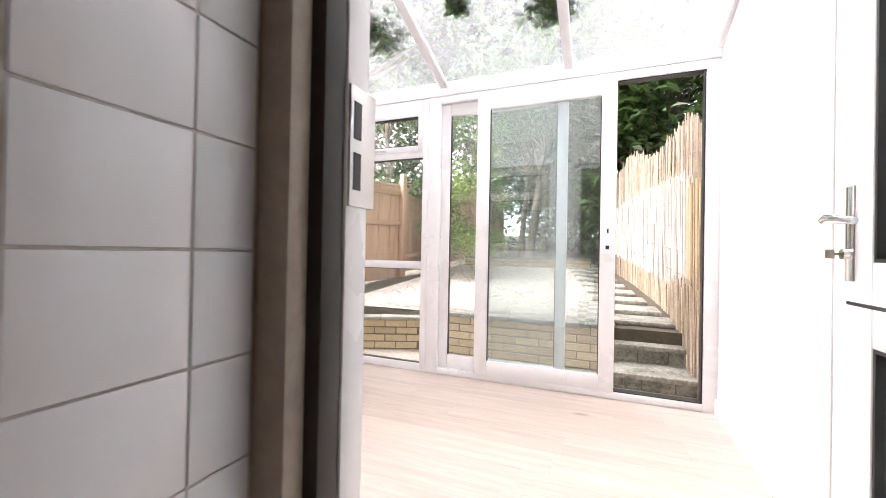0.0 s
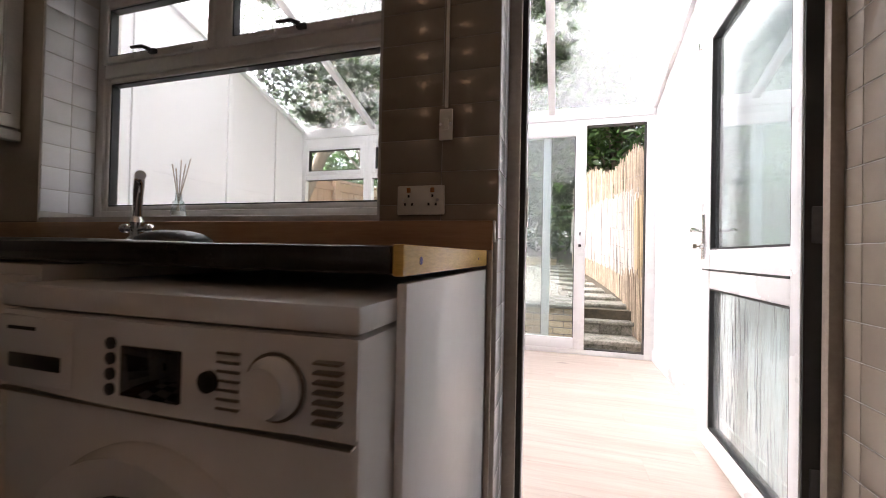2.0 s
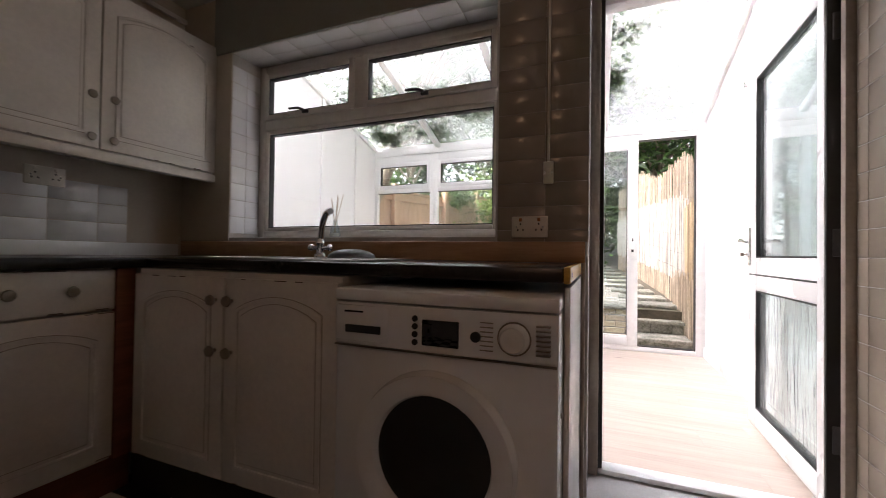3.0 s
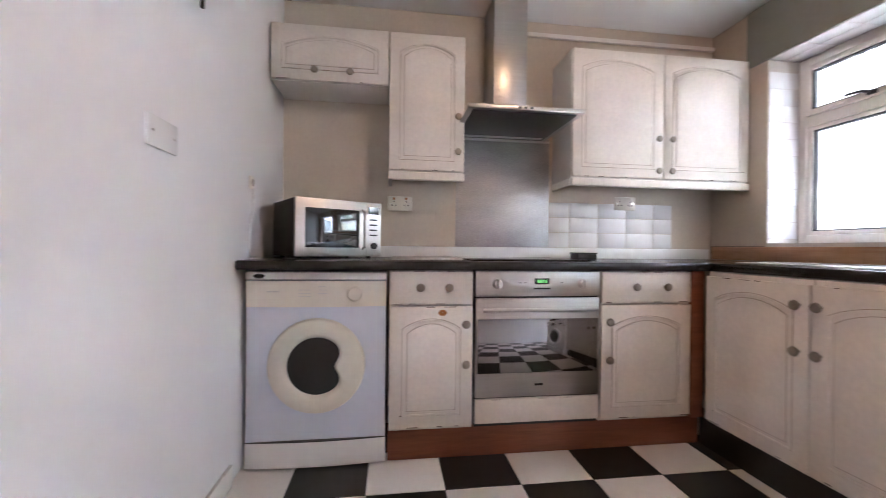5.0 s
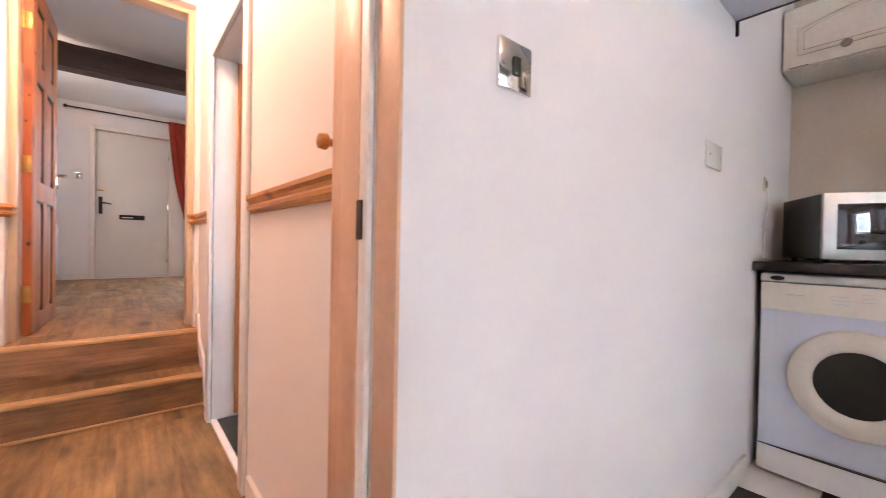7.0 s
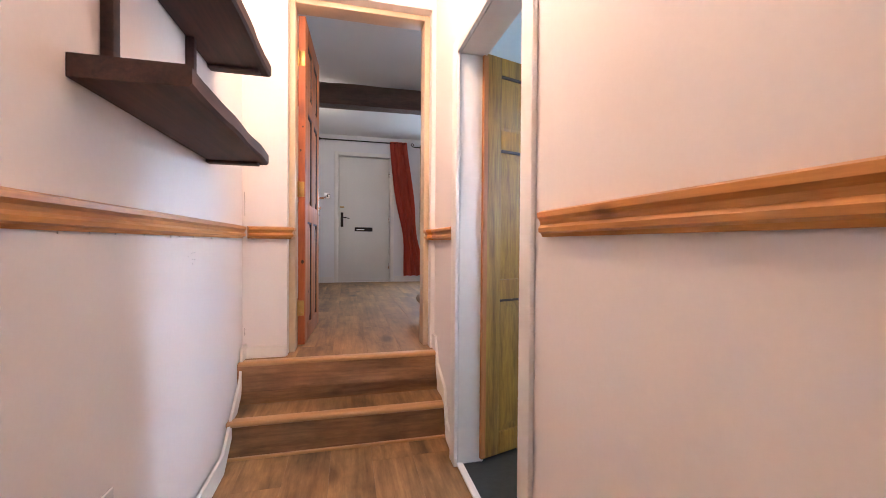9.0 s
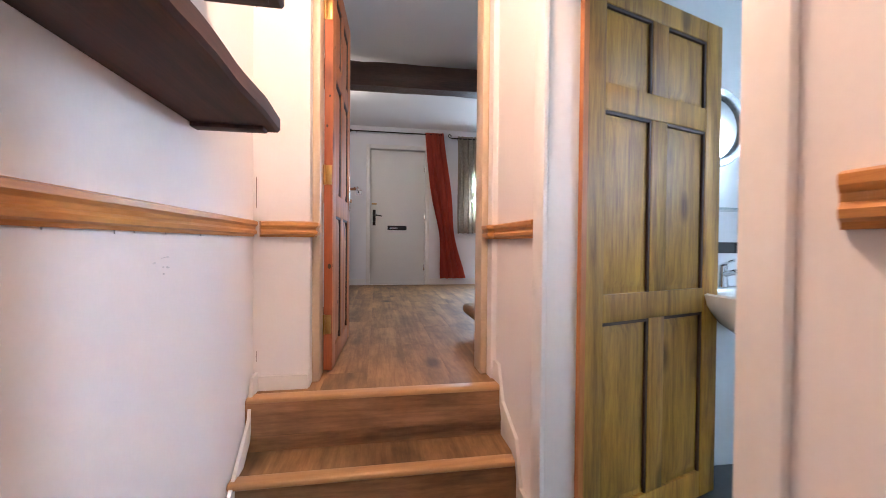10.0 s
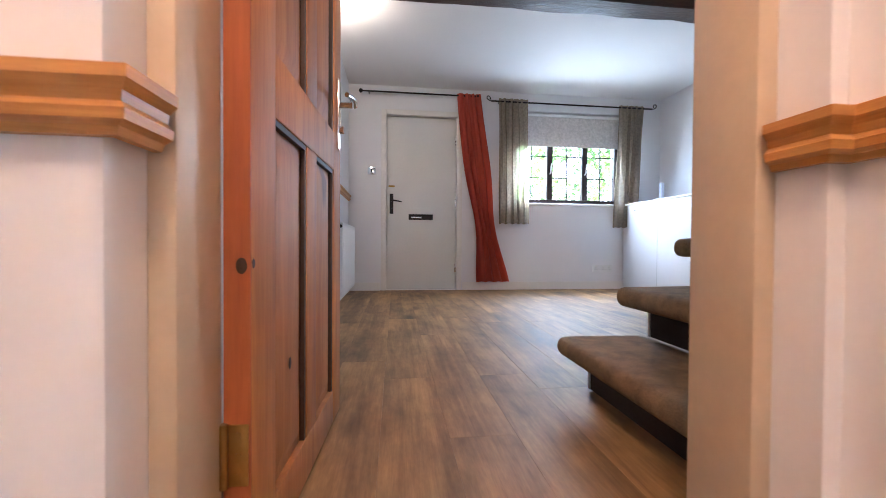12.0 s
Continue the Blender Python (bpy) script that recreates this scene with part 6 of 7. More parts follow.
_cas = part("cassette", cyl(bmesh.new(), (WX0 + 0.02, LY0 - 0.045, WZ1 - 0.03), (WX1 - 0.02, LY0 - 0.045, WZ1 - 0.03), 0.02, seg=14), M["white"], bpy.data.objects["roller_blind"])


def rod(x0, x1, z, label, scroll):
    r = thing("curtain_rod", pose((x0 + x1) / 2, LY0 + 0.07, z), label, "curtain rod")
    w = (x1 - x0) / 2
    part("pole", tube(bmesh.new(), [(-w, 0, 0), (w, 0, 0)], 0.009, 10), M["iron"], r)
    for s in (-1, 1):
        if scroll:
            pts = [(s * (w + 0.035 * math.sin(a) + 0.01 * a), 0, 0.035 * (1 - math.cos(a)) * (1 - a * 0.07)) for a in [0.5 * i for i in range(11)]]
            part("scroll", tube(bmesh.new(), pts, 0.006, 8), M["iron"], r)
        else:
            part("finial", lathe(bmesh.new(), [(0.006, 0), (0.02, 0.012), (0.024, 0.026), (0.012, 0.042), (0.001, 0.046)], Matrix.Translation((s * w, 0, 0)) @ Matrix.Rotation(s * math.pi / 2, 4, "Y"), 14), M["iron"], r)
        part("bracket", tube(bmesh.new(), [(s * w * 0.9, 0, 0), (s * w * 0.9, -0.068, -0.002)], 0.006, 8), M["iron"], r)
    return r


rod(1.60, 2.86, 2.605, "black curtain pole over the front door", False)
rod(-0.56, 1.42, 2.565, "black curtain rod with scroll ends over window", True)


def curtain(name, x_top, x_bot, z_top, z_bot, w_top, w_bot, folds, material, label, deep=0.03, waist=None, y=LY0 + 0.07, seed=1):
    """Hanging cloth with folds; it may lean from x_top to x_bot and narrow at a waist."""
    rng = random.Random(seed)
    bm = bmesh.new()
    nu, nv = folds * 8, 26
    ph = [rng.uniform(0, 6.28) for _ in range(3)]
    grid = []
    for j in range(nv + 1):
        v = j / nv
        z = z_top + (z_bot - z_top) * v
        cx = x_top + (x_bot - x_top) * v ** 1.15
        w = w_top + (w_bot - w_top) * v
        if waist:
            w *= 1 - waist * math.exp(-((v - 0.70) / 0.22) ** 2)
        row = []
        for i in range(nu + 1):
            u = i / nu
            d = deep * (0.45 + 0.55 * v) * math.sin(6.2831853 * folds * u + ph[0] + 0.9 * math.sin(2.2 * v + ph[1]))
            d += deep * 0.3 * math.sin(6.2831853 * folds * 1.7 * u + ph[2] + v * 3)
            row.append(bm.verts.new((cx + (u - 0.5) * w + 0.004 * math.sin(9 * u + 7 * v), y + d + 0.012 * v, z + 0.006 * math.sin(6.28 * folds * u) * v)))
        grid.append(row)
    for a, b in zip(grid, grid[1:]):
        for i in range(nu):
            bm.faces.new((a[i], a[i + 1], b[i + 1], b[i]))
    bmesh.ops.solidify(bm, geom=bm.faces[:], thickness=0.0015)
    return solid(name, bm, material, label, "curtain", "living room curtains")


curtain("curtain", 1.68, 1.395, 2.625, 0.50, 0.27, 0.42, 4, M["red"], "long red curtain swept aside beside front door", 0.028, 0.42, LY0 + 0.085, 2)
curtain("curtain", 1.16, 1.15, 2.60, 1.165, 0.34, 0.36, 5, M["voile"], "sheer beige curtain hanging at window", 0.024, None, LY0 + 0.07, 4)
curtain("curtain", -0.30, -0.22, 2.59, 1.14, 0.32, 0.30, 5, M["voile"], "sheer beige curtain at window beside cupboard", 0.024, None, LY0 + 0.07, 6)

_c = thing("low_cupboard", pose(-0.24, LY0 + 0.02, STEP), "white boxed-in low cupboard against living room wall", "cupboard")
part("body", box(LX0 + 0.242, 0.0, 0.0, 0.0, 1.6, 1.0, bev=0.003), M["paint"], _c)
part("top", box(LX0 + 0.242, 0.0, 1.0, 0.012, 1.6, 1.018, bev=0.004), M["gloss"], _c)
for _y in (0.25, 0.36):
    part("knob", knob_bm(bmesh.new(), 0, 0, 0, 0.012), M["gloss"], _c).matrix_basis = pose(0.0, _y, 0.93, 0, 0, 90)
part("door_gap", box(0.0, 0.62, 0.08, 0.002, 0.625, 0.95), M["grout"], _c)
_t = thing("telephone", pose(-0.50, -6.82, 1.42), "white handset telephone on low cupboard", "telephone")
part("base", box(-0.05, -0.04, 0, 0.05, 0.04, 0.05, bev=0.01), M["white"], _t)
part("handset", box(-0.02, -0.025, 0.04, 0.02, 0.025, 0.22, bev=0.01), M["bluewhite"], _t)
plate("single_socket", pose(0.10, LY0 + 0.001, 0.645, 0, 0, 180), 0.086, 0.086, M["white"], "white phone socket above skirting", 0, None, 1)
plate("double_socket", pose(-0.03, LY0 + 0.001, 0.645, 0, 0, 180), 0.146, 0.086, M["white"], "white double socket above skirting", 0, None, 2)
plate("light_switch", pose(2.767, LY0 + 0.001, 1.745, 0, 0, 180), 0.086, 0.086, M["chrome"], "chrome light switch beside front door", 1)

_r = thing("radiator", pose(LX1 - 0.03, -6.35, STEP + 0.10), "white panel radiator with valve under dado rail", "radiator")
part("panel", box(-0.075, -0.45, 0, -0.04, 0.45, 0.60, bev=0.008), M["radiator"], _r)
for _k in range(18):
    part("flute", box(-0.081, -0.43 + 0.048 * _k, 0.03, -0.074, -0.40 + 0.048 * _k, 0.57, bev=0.003), M["radiator"], _r)
part("back_panel", box(-0.03, -0.45, 0, 0.0, 0.45, 0.60, bev=0.008), M["radiator"], _r)
part("side_grille", box(-0.04, 0.43, 0.02, -0.03, 0.45, 0.58), M["black"], _r)
part("pipe", tube(bmesh.new(), [(-0.04, 0.47, -0.09), (-0.04, 0.47, 0.04), (-0.04, 0.45, 0.05)], 0.009, 10), M["chrome"], _r)
part("valve", lathe(bmesh.new(), [(0.012, 0), (0.018, 0.01), (0.018, 0.05), (0.012, 0.06)], Matrix.Translation((-0.04, 0.47, -0.02)), 16), M["white"], _r)
part("end_cap", cyl(bmesh.new(), (-0.055, 0.45, 0.57), (-0.055, 0.462, 0.57), 0.014, seg=14), M["black"], _r)
dado("dado_rail", (LX1 - 0.0005, -4.3, STEP + 1.0), (LX1 - 0.0005, -7.155, STEP + 1.0), (-1, 0, 0), M["rail"], "pine dado rail above radiator")
_b = thing("wall_lamp", pose(LX1, -5.55, 2.33), "white wall uplighter lamp glowing onto the ceiling", "lamp")
_bm = bmesh.new()
_n = 14
_rings = []
for _z, _f in ((0.0, 0.55), (0.03, 0.80), (0.10, 0.96), (0.22, 1.0), (0.22, 0.94), (0.11, 0.90), (0.04, 0.72)):
    _rings.append([_bm.verts.new((-0.002 - 0.115 * _f * math.sin(math.pi * _i / _n), 0.16 * _f * math.cos(math.pi * _i / _n), _z)) for _i in range(_n + 1)])
for _p, _q in zip(_rings, _rings[1:]):
    for _i in range(_n):
        _bm.faces.new((_p[_i], _p[_i + 1], _q[_i + 1], _q[_i]))
_bm.faces.new(_rings[0])
_bm.faces.new(_rings[-1][::-1])
bmesh.ops.recalc_face_normals(_bm, faces=_bm.faces[:])
part("shade", _bm, M["white"], _b, "white half-round shade")
part("back_plate", box(-0.008, -0.06, 0.03, -0.001, 0.06, 0.20, bev=0.003), M["white"], _b)

# beam
_bm = bmesh.new()
_rng = random.Random(8)
_rows = []
for _i in range(31):
    _x = LX0 + 0.003 + (LX1 - LX0 - 0.006) * _i / 30
    _row = []
    for _k in range(10):
        _a = 6.2831853 * (_k + 0.5) / 10
        _sx, _sz = math.cos(_a), math.sin(_a)
        _w = 1 / max(abs(_sx), abs(_sz)) ** 0.82
        _n = noise.noise(Vector((_x * 2.2, _k * 1.7, 3.0))) * 0.016 + noise.noise(Vector((_x * 7, _k * 2.7, 9.0))) * 0.007
        _row.append(_bm.verts.new((_x, -5.09 + _sx * (0.105 * _w + _n), min(2.695, 2.555 + _sz * (0.112 * _w + _n) + 0.012 * math.sin(_x * 1.3)))))
    _rows.append(_row)
for _a, _b in zip(_rows, _rows[1:]):
    for _k in range(10):
        _bm.faces.new((_a[_k], _a[(_k + 1) % 10], _b[(_k + 1) % 10], _b[_k]))
_bm.faces.new(_rows[0])
_bm.faces.new(_rows[-1][::-1])
bmesh.ops.recalc_face_normals(_bm, faces=_bm.faces[:])
solid("ceiling_beam", _bm, M["beam"], "old dark hand-hewn timber ceiling beam", "beam")

# carpeted stairs up from the living room
_s = thing("staircase", pose(1.8, -3.68, STEP), "open stair with thick brown carpeted treads", "staircase")


def soft_tread(x0, x1, y0, y1, z0, z1):
    bm = bx(bmesh.new(), x0, y0, z0, x1, y1, z1, bev=0.034, seg=4)
    for v in bm.verts:
        v.co += Vector((0, 0, 1)) * noise.noise(v.co * 9) * 0.011
    return bm


for _i in range(7):
    _x = 0.10 - 0.235 * _i
    _z = 0.195 + 0.187 * _i
    part("tread", soft_tread(_x - 0.36, _x, -0.43, 0.40, _z - 0.072, _z), M["carpet"], _s, "brown carpeted tread with rounded nosing")
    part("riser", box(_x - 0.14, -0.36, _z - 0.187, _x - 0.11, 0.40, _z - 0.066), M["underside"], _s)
    part("string", box(_x - 0.145, -0.372, _z - 0.187, _x - 0.105, -0.361, _z - 0.068), M["gloss"], _s)


# ---- garden ----


def cloud(n, place, size, rng, flat=0.25):
    """Many small folded leaves as one mesh; place(rng) gives each leaf's centre."""
    vs, fs = [], []
    for _ in range(n):
        c = Vector(place(rng))
        s = size * rng.uniform(0.6, 1.4)
        q = Euler((rng.uniform(-1.2, 1.2), rng.uniform(-1.2, 1.2), rng.uniform(0, 6.28))).to_matrix()
        k = len(vs)
        for p in ((0, -s, 0), (s * 0.42, -s * 0.1, s * flat), (0, s, 0), (-s * 0.42, -s * 0.1, s * flat)):
            vs.append(c + q @ Vector(p))
        fs += [(k, k + 1, k + 2), (k, k + 2, k + 3)]
    return vs, fs


def raw_part(name, vs, fs, material, parent, label=""):
    me = bpy.data.meshes.new(name)
    me.from_pydata([tuple(v) for v in vs], [], fs)
    me.materials.append(material)
    ob = new(name, me)
    ob.parent = parent
    if label:
        ob["label"] = label
    return ob


def tree(x, y, z, h, r, seed, n, leafmat, label, size=0.09, lean=0.0, trunk_r=0.09, clumps=16, low=0.3, name="tree"):
    rng = random.Random(seed)
    t = thing(name, pose(x, y, z), label, "tree" if name == "tree" else "shrub", "garden trees" if name == "tree" else "garden shrubs")
    bm = bmesh.new()
    top = Vector((lean * h, 0.1 * h * rng.uniform(-0.5, 0.5), h * 0.8))
    tube(bm, [(0, 0, -0.1), top * 0.3 + Vector((0.03, 0, 0)), top * 0.65, top], [trunk_r, trunk_r * 0.8, trunk_r * 0.5, trunk_r * 0.2], 9)
    cs = []
    for i in range(clumps):
        a, e = rng.uniform(0, 6.28), rng.uniform(low, 1.0)
        rad = r * rng.uniform(0.35, 1.0) * math.sqrt(max(0.1, 1 - (abs(e - 0.62) / 0.62) ** 2))
        c = Vector((top.x * e + math.cos(a) * rad, top.y * e + math.sin(a) * rad, h * e))
        cs.append((c, r * rng.uniform(0.22, 0.42)))
        base = top * min(0.95, e * 0.75)
        tube(bm, [base, (base + c) / 2 + Vector((0, 0, 0.08 * r)), c], [trunk_r * 0.35, trunk_r * 0.2, trunk_r * 0.06], 6)
    part("trunk", bm, M["bark"], t)

    def place(g):
        c, s = cs[g.randrange(len(cs))]
        return c + Vector((g.gauss(0, s * 0.6), g.gauss(0, s * 0.6), g.gauss(0, s * 0.5)))

    vs, fs = cloud(n, place, size, rng)
    raw_part("crown", vs, fs, leafmat, t)
    return t


# ground, one sheet to the horizon with the terrace cut into it
def ground_z(x, y):
    if y < 5.86:
        return -0.16
    z = 0.30 + max(0, min(1, (y - 6.2) / 5.0)) * 0.42
    return z + max(0, min(1, (y - 12) / 10)) * 1.2


_xs = [-900, -60, -20, -8, -4, -2.5] + [-2 + 0.5 * i for i in range(13)] + [5, 8, 20, 60, 900]
_ys = [CY0 + 0.06, 3.5, 4.9, 5.4, 5.855, 5.865] + [6.2 + 0.6 * i for i in range(11)] + [14, 18, 24, 60, 900]
_vs = [(x, y, ground_z(x, y) - 0.02 + 0.02 * noise.noise(Vector((x, y, 0)))) for y in _ys for x in _xs]
_n = len(_xs)
_fs = [(j * _n + i, j * _n + i + 1, (j + 1) * _n + i + 1, (j + 1) * _n + i) for j in range(len(_ys) - 1) for i in range(_n - 1)]
_fs = [f for f in _fs if not (_vs[f[0]][1] < 4.89 and -0.9 < (_vs[f[0]][0] + _vs[f[1]][0]) / 2 < 2.9)]
_gme = bpy.data.meshes.new("ground")
_gme.from_pydata(_vs, [], _fs)
_gme.materials.append(M["soil"])
tagged(new("ground", _gme), kind="structure")
_g2 = bpy.data.meshes.new("ground_front")
_g2.from_pydata([(-900, -900, 0.2), (900, -900, 0.2), (900, LY0 - 0.3, 0.2), (-900, LY0 - 0.3, 0.2)], [], [(0, 1, 2, 3)])
_g2.materials.append(M["soil"])
tagged(new("ground_front", _g2), kind="structure")
struct("pavement", box(-0.9, 4.93, -0.17, 2.9, 5.84, -0.10), M["gravelbed"])

# gravel terrace
_rng = random.Random(21)
_vs, _fs = [], []
for _ in range(17000):
    _y = 5.98 + 4.2 * _rng.random() ** 1.6
    _x = _rng.uniform(-0.75, 2.28 - max(0, _y - 6) * 0.10)
    _s = _rng.uniform(0.014, 0.032) * (1 + (_y - 6) * 0.10)
    _c = Vector((_x, _y, ground_z(_x, _y) + 0.004))
    _q = Euler((_rng.uniform(0, 6), _rng.uniform(0, 6), _rng.uniform(0, 6))).to_matrix()
    _k = len(_vs)
    for _p in ((1, 0, 0), (-1, 0, 0), (0, 0.8, 0), (0, -0.8, 0), (0, 0, 0.55), (0, 0, -0.55)):
        _vs.append(_c + _q @ (Vector(_p) * _s))
    for _a, _b, _e in ((0, 2, 4), (2, 1, 4), (1, 3, 4), (3, 0, 4), (2, 0, 5), (1, 2, 5), (3, 1, 5), (0, 3, 5)):
        _fs.append((_k + _a, _k + _b, _k + _e))
_gm = bpy.data.meshes.new("gravel")
_gm.from_pydata([tuple(v) for v in _vs], [], _fs)
_gm.materials.append(M["gravel"])
tagged(new("gravel", _gm), "loose pale gravel spread over the terrace", "gravel", kind="stuff")
struct("trim_gravel_bed", prism(bmesh.new(), [(-0.8, 5.9), (2.32, 5.9), (1.9, 10.2), (-0.8, 10.2)], 0.30, 0.302, "z"), M["gravelbed"])
_o = bpy.data.objects["trim_gravel_bed"]
for _v in _o.data.vertices:
    _v.co.z = ground_z(_v.co.x, _v.co.y) - 0.004 + (0.002 if _v.index > 3 else 0)

# brick retaining walls with stone coping
BR = (0.215, 0.10, 0.065)
_brick = {}
for _l in (0.215, 0.105):
    _bm = box(-_l / 2, -0.05, 0, _l / 2, 0.05, 0.063, bev=0.004, seg=1)
    _brick[_l] = mesh_of("brick", _bm, M["brick"])


def brick_wall(name, x0, y0, x1, y1, z0, courses, label):
    w = thing(name, pose(x0, y0, z0, 0, 0, math.degrees(math.atan2(y1 - y0, x1 - x0))), label, "wall", "garden brick walls")
    ln = math.hypot(x1 - x0, y1 - y0)
    part("mortar", box(0, -0.042, 0, ln, 0.042, courses * 0.075), M["mortar"], w)
    for c in range(courses):
        u = -0.11 * (c % 2)
        while u < ln - 0.02:
            a, b = max(0.0, u), min(ln, u + 0.215)
            if b - a > 0.04:
                ob = piece("brick", _brick[0.215], w, Matrix.Translation(((a + b) / 2, random.uniform(-0.003, 0.003), c * 0.075 + 0.006)) @ Matrix.Diagonal(((b - a) / 0.215, 1, 1, 1)))
            u += 0.225
    n = max(1, round(ln / 0.45))
    for i in range(n):
        part("coping_slab", box(ln * i / n + 0.004, -0.085, courses * 0.075 + 0.002, ln * (i + 1) / n - 0.004, 0.09, courses * 0.075 + 0.036, bev=0.006), M["slab"], w)
    return w


brick_wall("retaining_wall", 0.42, 5.80, 2.28, 5.80, -0.16, 6, "low buff brick retaining wall with stone coping")
brick_wall("retaining_wall", -0.75, 5.30, 0.42, 5.80, -0.16, 5, "angled buff brick planter wall with stone coping")
brick_wall("retaining_wall", -0.6, 10.3, 2.0, 10.3, 0.60, 3, "distant low stone wall behind gravel terrace")

# stone steps
_s = thing("garden_steps", pose(2.56, 5.35, -0.16), "three weathered stone garden steps with brick risers", "steps")
for _i, (_y, _z) in enumerate(((0.0, 0.03), (0.36, 0.18), (0.70, 0.33))):
    for _j in range(3):
        part("brick", box(-0.30 + 0.23 * _j, _y + 0.035, _z + 0.16 - 0.15, -0.075 + 0.23 * _j, _y + 0.12, _z + 0.16 - 0.045, bev=0.006), M["slab"], _s)
    part("core", box(-0.30, _y + 0.05, _z + 0.16 - 0.19, 0.36, _y + 0.5, _z + 0.16 - 0.04), M["mortar"], _s)
    part("tread_slab", box(-0.31, _y, _z + 0.16 - 0.042, 0.35 - 0.03 * _i, _y + 0.42, _z + 0.16, bev=0.010), M["slab"], _s)
for _i in range(9):
    _y = 6.50 + 0.52 * _i
    _x = 2.48 - 0.085 * _i
    _b = box(_x - 0.30, _y, ground_z(0, _y + 0.25) - 0.02, _x + 0.28, _y + 0.50, ground_z(0, _y + 0.25) + 0.025, bev=0.008)
    solid("paving_slab", _b, M["slab"], "weathered stone paving slab beside reed screen", "paving slab", "garden path slabs")


# reed screens
def reed_x(y):
    return 2.92 - 0.055 * max(0, y - 5.2) - 0.016 * max(0, y - 6.0) ** 2


def reed_screen(label, y0, y1, z_lo, z_hi, material, step, r, off, seed, wires=()):
    rng = random.Random(seed)
    s = thing("reed_screen", pose(reed_x(y0), y0, 0), label, "screen", "garden reed screens")
    vs, fs = [], []
    y = y0
    while y < y1:
        x = reed_x(y) + off + rng.uniform(-0.01, 0.01)
        a, b = z_lo(y) + rng.uniform(-0.03, 0.03), z_hi(y) + rng.gauss(0, 0.035)
        lx, ly = rng.uniform(-0.02, 0.02), rng.uniform(-0.03, 0.03)
        k = len(vs)
        for z, dx, dy in ((a, 0, 0), (b, lx, ly)):
            for q in range(4):
                t = q * 1.5708
                vs.append(Vector((x + dx + r * math.cos(t) - reed_x(y0), y + dy + r * math.sin(t) - y0, z)))
        for q in range(4):
            fs.append((k + q, k + (q + 1) % 4, k + 4 + (q + 1) % 4, k + 4 + q))
        fs.append((k + 4, k + 5, k + 6, k + 7))
        y += step * rng.uniform(0.6, 1.4) * (1 + (y - y0) * 0.10)
    raw_part("reeds", vs, fs, material, s)
    for wv in wires:
        pts = [(reed_x(y0 + (y1 - y0) * i / 14) + off - r - 0.004 - reed_x(y0), (y1 - y0) * i / 14, wv(y0 + (y1 - y0) * i / 14)) for i in range(15)]
        part("wire", tube(bmesh.new(), pts, 0.003, 5), M["knob"], s, "binding wire")
    return s


reed_screen("tall tan reed screen with ragged top", 5.0, 10.5, lambda y: ground_z(0, max(5.9, y)) - 0.45, lambda y: 1.90 + 0.20 * (y - 5.3) - 0.05 * max(0, y - 6.3) ** 1.5 + 0.10 * math.sin(2.3 * y),
            M["reed"], 0.011, 0.005, 0.03, 31, (lambda y: 1.75 + 0.12 * (y - 5.3),))
reed_screen("bleached pale reed screen leaning on fence", 5.75, 10.4, lambda y: 0.62 + 0.08 * (y - 5.75), lambda y: 1.60 + 0.11 * (y - 5.75) - 0.02 * (y - 6) ** 2, M["reedpale"], 0.010, 0.005, -0.02, 32,
            tuple((lambda y, h=h: h + 0.09 * (y - 5.75)) for h in (0.75, 0.95, 1.18, 1.40)))
reed_screen("yellow reed screen beside garden steps", 5.05, 5.80, lambda y: 0.35, lambda y: 1.50, M["reedyellow"], 0.009, 0.006, -0.035, 33,
            tuple((lambda y, h=h: h) for h in (0.5, 0.75, 1.0, 1.25)))
reed_screen("frayed tan reed screen by the steps", 5.15, 6.3, lambda y: -0.14 + 0.4 * max(0, y - 5.5), lambda y: 0.70, M["reed"], 0.012, 0.005, -0.05, 34)


# timber fence
def fence_run(p0, p1, z0, z1, label, seed):
    rng = random.Random(seed)
    f = thing("fence", pose(p0[0], p0[1], 0, 0, 0, math.degrees(math.atan2(p1[1] - p0[1], p1[0] - p0[0]))), label, "fence", "garden fences")
    ln = math.hypot(p1[0] - p0[0], p1[1] - p0[1])
    nb = int(ln / 0.14)
    for i in range(nb):
        u = ln * i / nb
        zz = z0 + (z1 - z0) * i / nb
        part("board", box(u, rng.uniform(-0.004, 0.004), zz, u + ln / nb - 0.004, 0.018, zz + 1.65 + rng.uniform(-0.004, 0.004), bev=0.002), M["fence"], f)
    np_ = max(2, round(ln / 1.7) + 1)
    for i in range(np_):
        u = ln * i / (np_ - 1)
        zz = z0 + (z1 - z0) * i / (np_ - 1)
        part("post", box(u - 0.05, -0.10, zz - 0.3, u + 0.05, -0.006, zz + 1.80, bev=0.006), M["fence"], f)
    for h in (0.25, 0.95, 1.5):
        bm = bmesh.new()
        bx(bm, 0, -0.05, h, ln, -0.006, h + 0.08, bev=0.004)
        for v in bm.verts:
            v.co.z += z0 + (z1 - z0) * v.co.x / ln
        part("arris_rail", bm, M["fence"], f)
    bm = bx(bmesh.new(), 0, -0.02, 1.66, ln, 0.04, 1.70, bev=0.004)
    for v in bm.verts:
        v.co.z += z0 + (z1 - z0) * v.co.x / ln
    part("cap_rail", bm, M["fence"], f)
    return f


